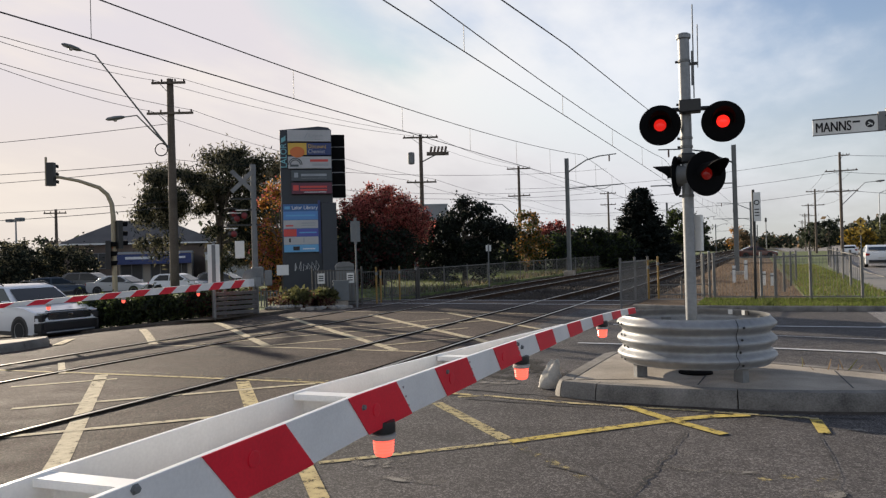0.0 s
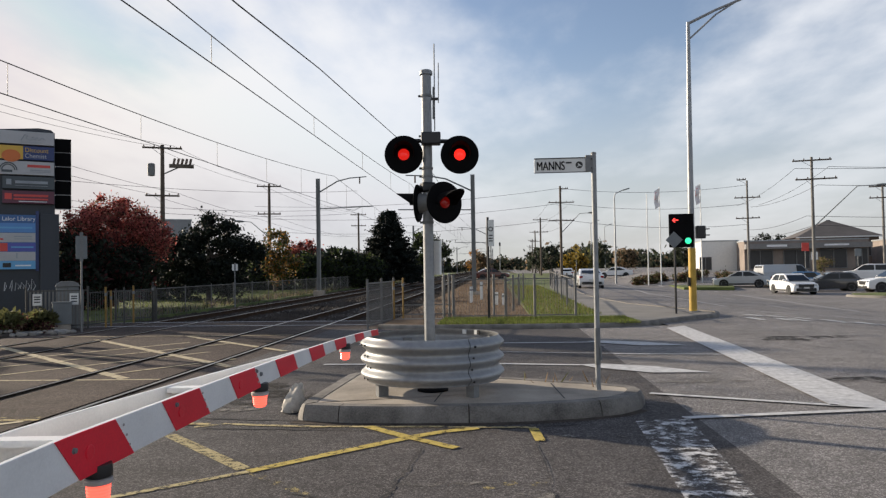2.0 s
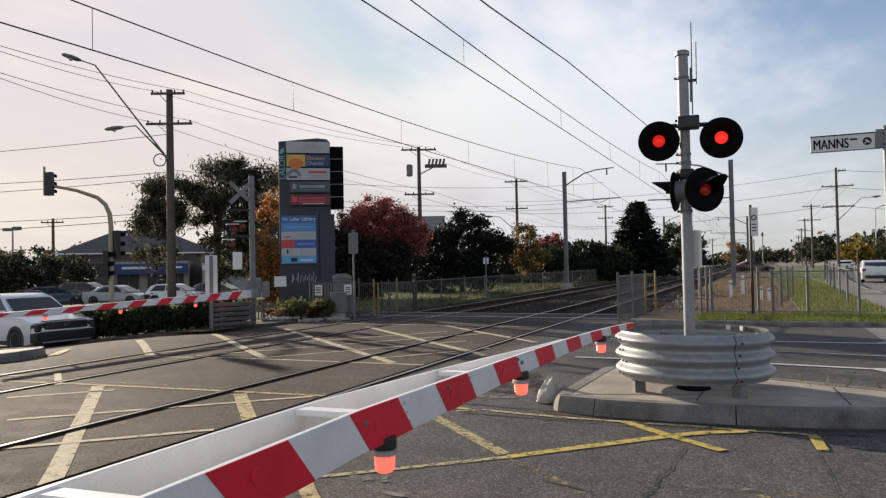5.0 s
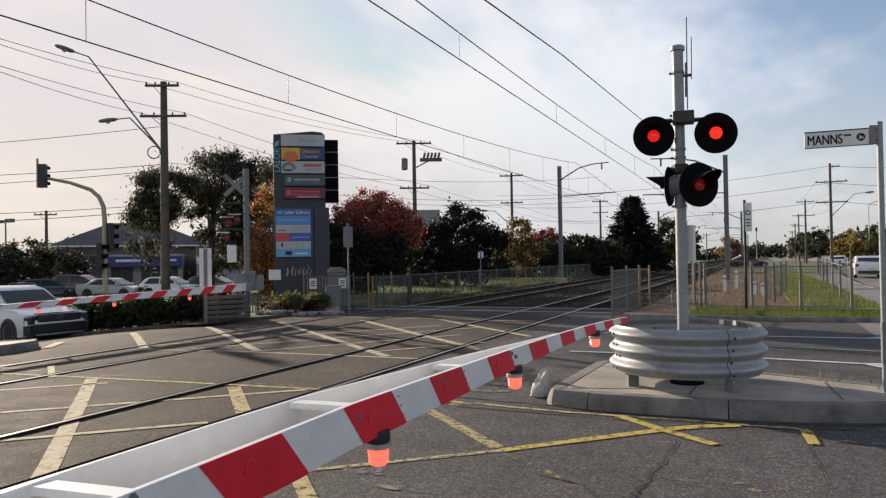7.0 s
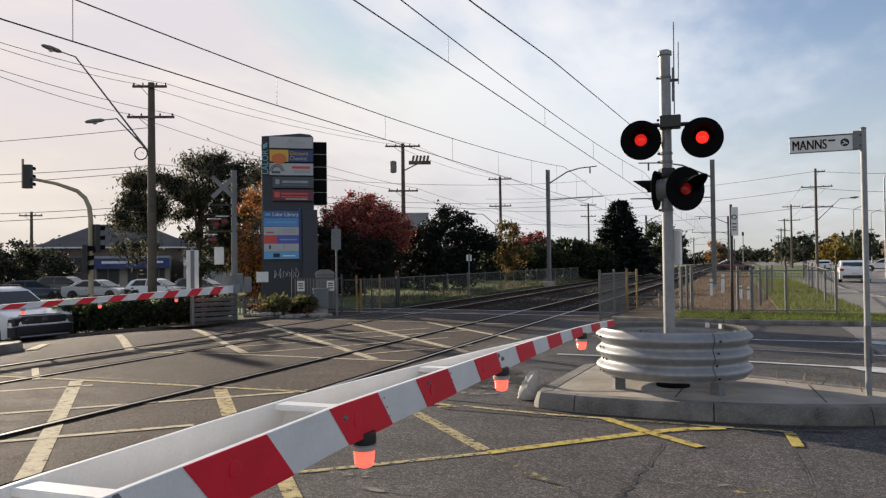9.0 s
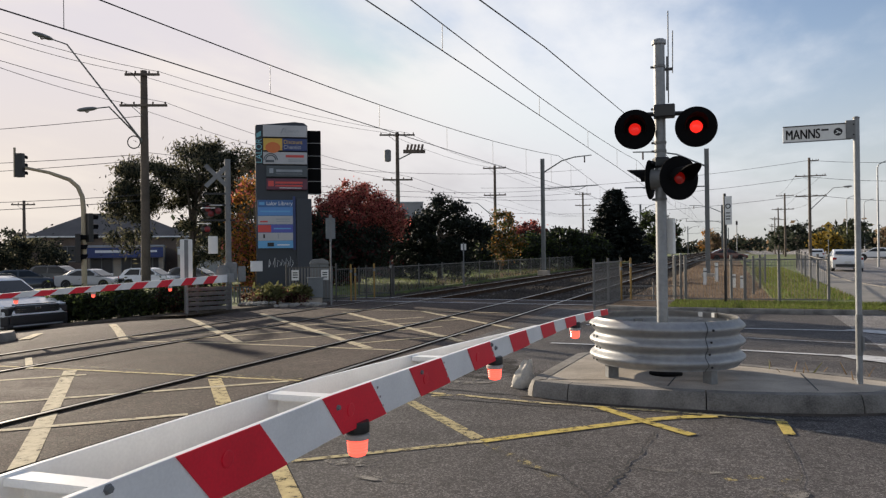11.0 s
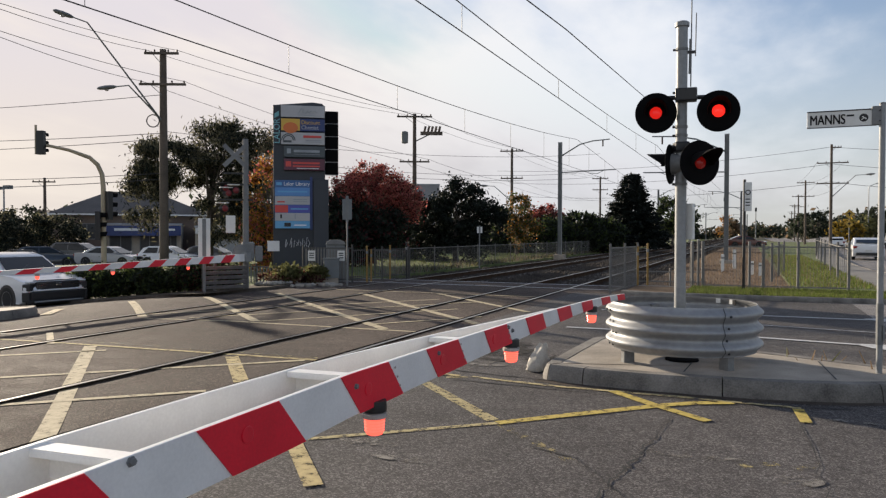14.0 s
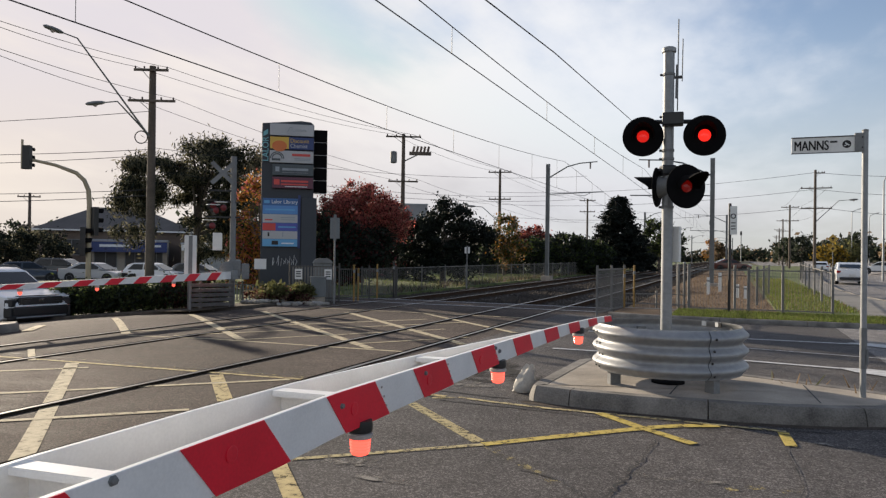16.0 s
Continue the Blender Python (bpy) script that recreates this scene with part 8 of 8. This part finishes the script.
for x, y, h, f in ((15.7, 70.8, 9.4, 1), (19.6, 71.0, 9.5, 1), (14.5, 70.8, 8.8, 0)):
    t = thing("flag_pole", "white flag pole with a red and white flag" if f else "bare white flag pole", "flag pole", "flag poles", land(x, y))
    part("pole", Geo().tube([(0, 0, 0), (0, 0, h)], [0.06, 0.035], 8), "sign_white", t)
    if f:
        vs = []
        for i in range(9):
            for j in range(3):
                vs.append((-0.06 - 0.20 * j + 0.04 * math.sin(i), 0.07 * math.sin(i * 1.3 + j), h - 0.1 - i * 0.22 - j * 0.12))
        fl_ = part("flag", Geo().add(vs, [(3 * i + j, 3 * i + j + 1, 3 * i + j + 4, 3 * i + j + 3) for i in range(8) for j in range(2)]), "flag_red", t, "hanging pale red and white flag")
        part("flag_patch", Geo().add([(x_ - 0.0, y_ - 0.02, z_) for x_, y_, z_ in (vs[4], vs[5], vs[14], vs[13])], [(0, 1, 2, 3)]), "panel_red", fl_)
# yellow warning sign by the street trees
t = thing("warning_sign", "two stacked yellow diamond warning signs on a steel post", "road sign", at=land(10.9, 101))
part("post", Geo().tube([(0, 0, 0), (0, 0, 4.9)], 0.05, 8), "galv_dull", t)
for z, w in ((4.35, 0.85), (3.15, 0.70)):
    p = part("plate", Geo().box((0, -0.06, z), (w, 0.02, w), m=pose(0, 0, 0, 0, 45, 0)), "yellow_paint", t, bevel=0.01)
    part("symbol", Geo().box((0, -0.075, z), (w * 0.16, 0.01, w * 0.55)), "sign_black", p)
    part("symbol_bar", Geo().box((0, -0.075, z + w * 0.08), (w * 0.5, 0.01, w * 0.14)), "sign_black", p)

# ---- buildings ----
M["brick_brown"] = material("brown_brick_wall", (0.14, 0.105, 0.085), 0.9, dark=0.7, light=1.2, grain=9, stain=0.6, bump=0.3, depth=0.01)
M["brick_pale"] = material("dusty_brown_brick", (0.24, 0.20, 0.175), 0.9, dark=0.7, light=1.2, grain=9, stain=0.6, bump=0.3, depth=0.01)
M["fascia_grey"] = material("grey_fascia_sheet", (0.20, 0.195, 0.19), 0.6, dark=0.8, light=1.15, grain=5, stain=0.5, bump=0.05)
M["render_cream"] = material("cream_render", (0.45, 0.40, 0.33), 0.9, dark=0.85, light=1.08, grain=6, stain=0.5, bump=0.1)
M["render_grey"] = material("grey_render", (0.30, 0.30, 0.30), 0.9, dark=0.85, light=1.1, grain=5, stain=0.4, bump=0.1)
M["roof_tile"] = material("brown_grey_roof_tiles", (0.10, 0.09, 0.085), 0.8, dark=0.7, light=1.2, grain=6, stain=0.5, bump=0.4, depth=0.03)
M["roof_metal"] = material("pale_metal_roof", (0.35, 0.37, 0.38), 0.5, 0.3, grain=4, stain=0.4, bump=0.05)
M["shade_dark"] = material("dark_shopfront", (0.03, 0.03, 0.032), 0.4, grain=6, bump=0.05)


def building(name, label, at, turn, w, d, h, wall, roof="flat", roof_h=1.8, bays=(), fascia=None, roofmat="roof_tile", fz=None):
    """A block with its front on y = 0; bays: (x, z, width, height, kind)."""
    t = thing(name, label, "building", at=at, turn=turn)
    part("wall", Geo().box((0, d / 2, h / 2 - 0.3), (w, d, h + 0.6)), wall, t)
    if roof == "hip":
        o = 0.5
        g = Geo().add([(-w / 2 - o, -o, h), (w / 2 + o, -o, h), (w / 2 + o, d + o, h), (-w / 2 - o, d + o, h), (-w / 2 + d * 0.45, d / 2, h + roof_h), (w / 2 - d * 0.45, d / 2, h + roof_h)], [(0, 1, 5, 4), (1, 2, 5), (2, 3, 4, 5), (3, 0, 4), (0, 3, 2, 1)])
        r = part("roof", g, roofmat, t)
        part("ridge_cap", Geo().tube([(-w / 2 + d * 0.45, d / 2, h + roof_h), (w / 2 - d * 0.45, d / 2, h + roof_h)], 0.09, 6), roofmat, r)
        part("gutter", Geo().box((0, -o, h - 0.05), (w + 2 * o, 0.12, 0.14)), "sign_white", r)
    else:
        part("parapet", Geo().box((0, d / 2, h + 0.05), (w + 0.12, d + 0.12, 0.14)), "roof_metal", t)
    for x, z, bw, bh, kind in bays:
        win = part("door" if kind == "door" else "window", Geo().box((x, -0.02, z), (bw, 0.08, bh)), "shade_dark" if kind != "shutter" else "roof_metal", t)
        fr = Geo()
        for dx in (-bw / 2, 0, bw / 2):
            fr.box((x + dx, -0.05, z), (0.07, 0.10, bh + 0.07))
        for dz in (-bh / 2, bh / 2):
            fr.box((x, -0.05, z + dz), (bw + 0.07, 0.10, 0.07))
        part("window_frame", fr, "galv_dull", win)
    if fascia:
        fmat, fh, bars_ = fascia
        zz = fz or h - fh / 2 - 0.1
        f_ = part("fascia", Geo().box((0, -0.65, zz), (w, 1.3, fh)), fmat, t)
        for x, z, bw, bh, mt in bars_:
            part("sign_bar", Geo().box((x, -1.32, zz + z), (bw, 0.03, bh)), mt, f_)
    return t


building("house", "brown brick building with a tiled hip roof", (-56.7, 53.9, -0.75), 45, 14.0, 10.0, 4.3, "brick_brown", "hip", 2.4, [(-4, 2.6, 1.6, 1.5, "w"), (0, 2.6, 1.6, 1.5, "w"), (4, 2.6, 1.6, 1.5, "w")])
building("shop", "shop with a navy fascia sign and awning", (-50.5, 49.5, -0.75), 42, 6.2, 8.0, 3.2, "render_cream", "flat", 0, [(-2, 1.2, 1.8, 2.0, "w"), (0.4, 1.2, 1.6, 2.0, "w"), (2.2, 1.1, 1.0, 2.2, "door")], ("panel_navy", 0.9, [(-1.2, 0.1, 2.4, 0.22, "letter_white"), (2.0, 0.1, 1.2, 0.18, "letter_white")]))
building("shop", "pale shop with a roller shutter", (-44.6, 53.5, -0.75), 42, 5.5, 8.0, 3.0, "render_cream", "flat", 0, [(-0.6, 1.3, 3.2, 2.4, "shutter")], ("sign_white", 0.5, [(0, 0, 3.0, 0.15, "letter_grey")]))
building("shop", "low brown shopfronts with a long verandah", (-76, 42, -0.75), 55, 22.0, 8.0, 3.0, "brick_brown", "flat", 0, [(-8, 1.2, 2.6, 2.0, "w"), (-4, 1.2, 2.6, 2.0, "w"), (0, 1.2, 2.6, 2.0, "w"), (4, 1.2, 2.6, 2.0, "w"), (8, 1.2, 2.6, 2.0, "w")], ("shade_dark", 0.5, []))
building("office_block", "plain grey flat-roofed block behind trees", (-37.4, 80.0, -0.75), 28, 5.0, 10.0, 8.4, "render_grey", "flat", 0, [(-2, 5.8, 1.8, 1.6, "w"), (1.6, 5.8, 1.8, 1.6, "w")])
building("shop", "flat-roofed brown shop with a dark verandah", (36.2, 88.0, 0.66), -8, 13.5, 10.0, 3.6, "brick_pale", "flat", 0, [(-5, 1.4, 2.8, 2.2, "w"), (-1, 1.4, 2.8, 2.2, "w"), (3, 1.4, 2.8, 2.2, "w"), (6, 1.3, 1.2, 2.4, "door")], ("fascia_grey", 0.6, [(-3.4, 0.05, 2.2, 0.25, "letter_white"), (3.0, 0.05, 2.6, 0.2, "letter_white")]), fz=2.95)
building("shop", "dark shopfront with a flat verandah roof", (51.5, 84.0, 0.6), -12, 13.0, 10.0, 3.6, "brick_pale", "flat", 0, [(-5, 1.4, 3, 2.4, "w"), (0, 1.4, 3, 2.4, "w"), (5, 1.4, 3, 2.4, "w")], ("roof_metal", 0.35, []), fz=3.1)
building("house", "house with a dark tiled hip roof behind the shops", (45.0, 99.0, 0.7), -10, 9.5, 10.0, 4.3, "brick_brown", "hip", 2.4, [(-4, 2.4, 1.6, 1.4, "w"), (3, 2.4, 1.6, 1.4, "w")])
building("white_hall", "low white building with a blank wall", (28.2, 94.0, 0.7), -4, 4.4, 6.0, 3.8, "sign_white", "flat", 0, [(-1.8, 1.0, 1.4, 1.6, "w")])
building("shop", "white shop with a round red logo sign", (58.0, 62.0, -0.6), -35, 10.0, 8.0, 4.0, "render_cream", "flat", 0, [(-2, 1.4, 3, 2.2, "w")], ("sign_white", 0.9, [(-3.4, 0, 0.7, 0.6, "panel_red"), (0.5, 0, 4.0, 0.35, "letter_grey")]))

# roadside islands on the right
raised("junction_lawn", [(22.6, 47.8), (23.6, 46.2), (40, 40.0), (44, 46), (26, 50.5), (23.4, 49.8)], -0.42, "grass", "green lawn island with a pale kerb", "grass", -0.9)
jk = thing("junction_kerb", "pale kerb round the lawn island", "kerb", kind="structure")
kerb_pieces([(23.4, 49.9), (22.45, 48.6), (22.5, 47.6), (23.5, 46.05), (30, 43.6), (40, 39.8)], [2, 4, 8, 14], jk, 0.15, 0.2, closed=False, mat="path")
raised("median_lawn", [(15.6, 62.0), (19.4, 61.0), (22.0, 70.0), (16.2, 71.0)], -0.28, "grass", "green lawn median with low planting", "grass", -0.9)
for i in range(10):
    x, y = 14.0 + i * 0.95 + (i % 3) * 0.3, 72 + (i % 4) * 1.6
    shrub("median_shrub", "low brown-green shrub on the median", (x, y, zg(x, y)), 140 + i, [(0, 0, 0.4, 0.9, 0.8, 0.45)], ["leaf_hedge", "leaf_dry", "leaf_maroon"], [0.5, 0.3, 0.2], 24, 50, 0.2, 0.35)
for i, (x, y, h) in enumerate(((31.5, 72.5, 2.2), (37.5, 66.0, 2.6), (40.5, 62.5, 3.2))):
    tree("street_tree", "thin small street tree with yellowing leaves", land(x, y), 160 + i, [(0, 0, h * 0.65, h * 0.32, h * 0.32, h * 0.38)], ["leaf_lime", "leaf_dry"], [0.6, 0.4], 24, 50, 0.16, 0.35, 0.05)
for x, y, h, mt, nm in ((30.0, 71.0, 2.6, "sign_white", "white rectangular sign"), (26.4, 64.2, 3.7, "panel_red", "small red sign"), (33.5, 70.0, 2.9, "cabinet", "grey diamond sign back"), (24.6, 45.8, 2.9, "cabinet", "grey square sign back")):
    t = thing("road_sign", nm + " on a thin post", "road sign", "", land(x, y, 0.1))
    part("post", Geo().tube([(0, 0, -0.1), (0, 0, h)], 0.035, 8), "galv_dull", t)
    part("plate", Geo().box((0, -0.05, h - 0.35), (0.62, 0.02, 0.72)), mt, t, bevel=0.02)
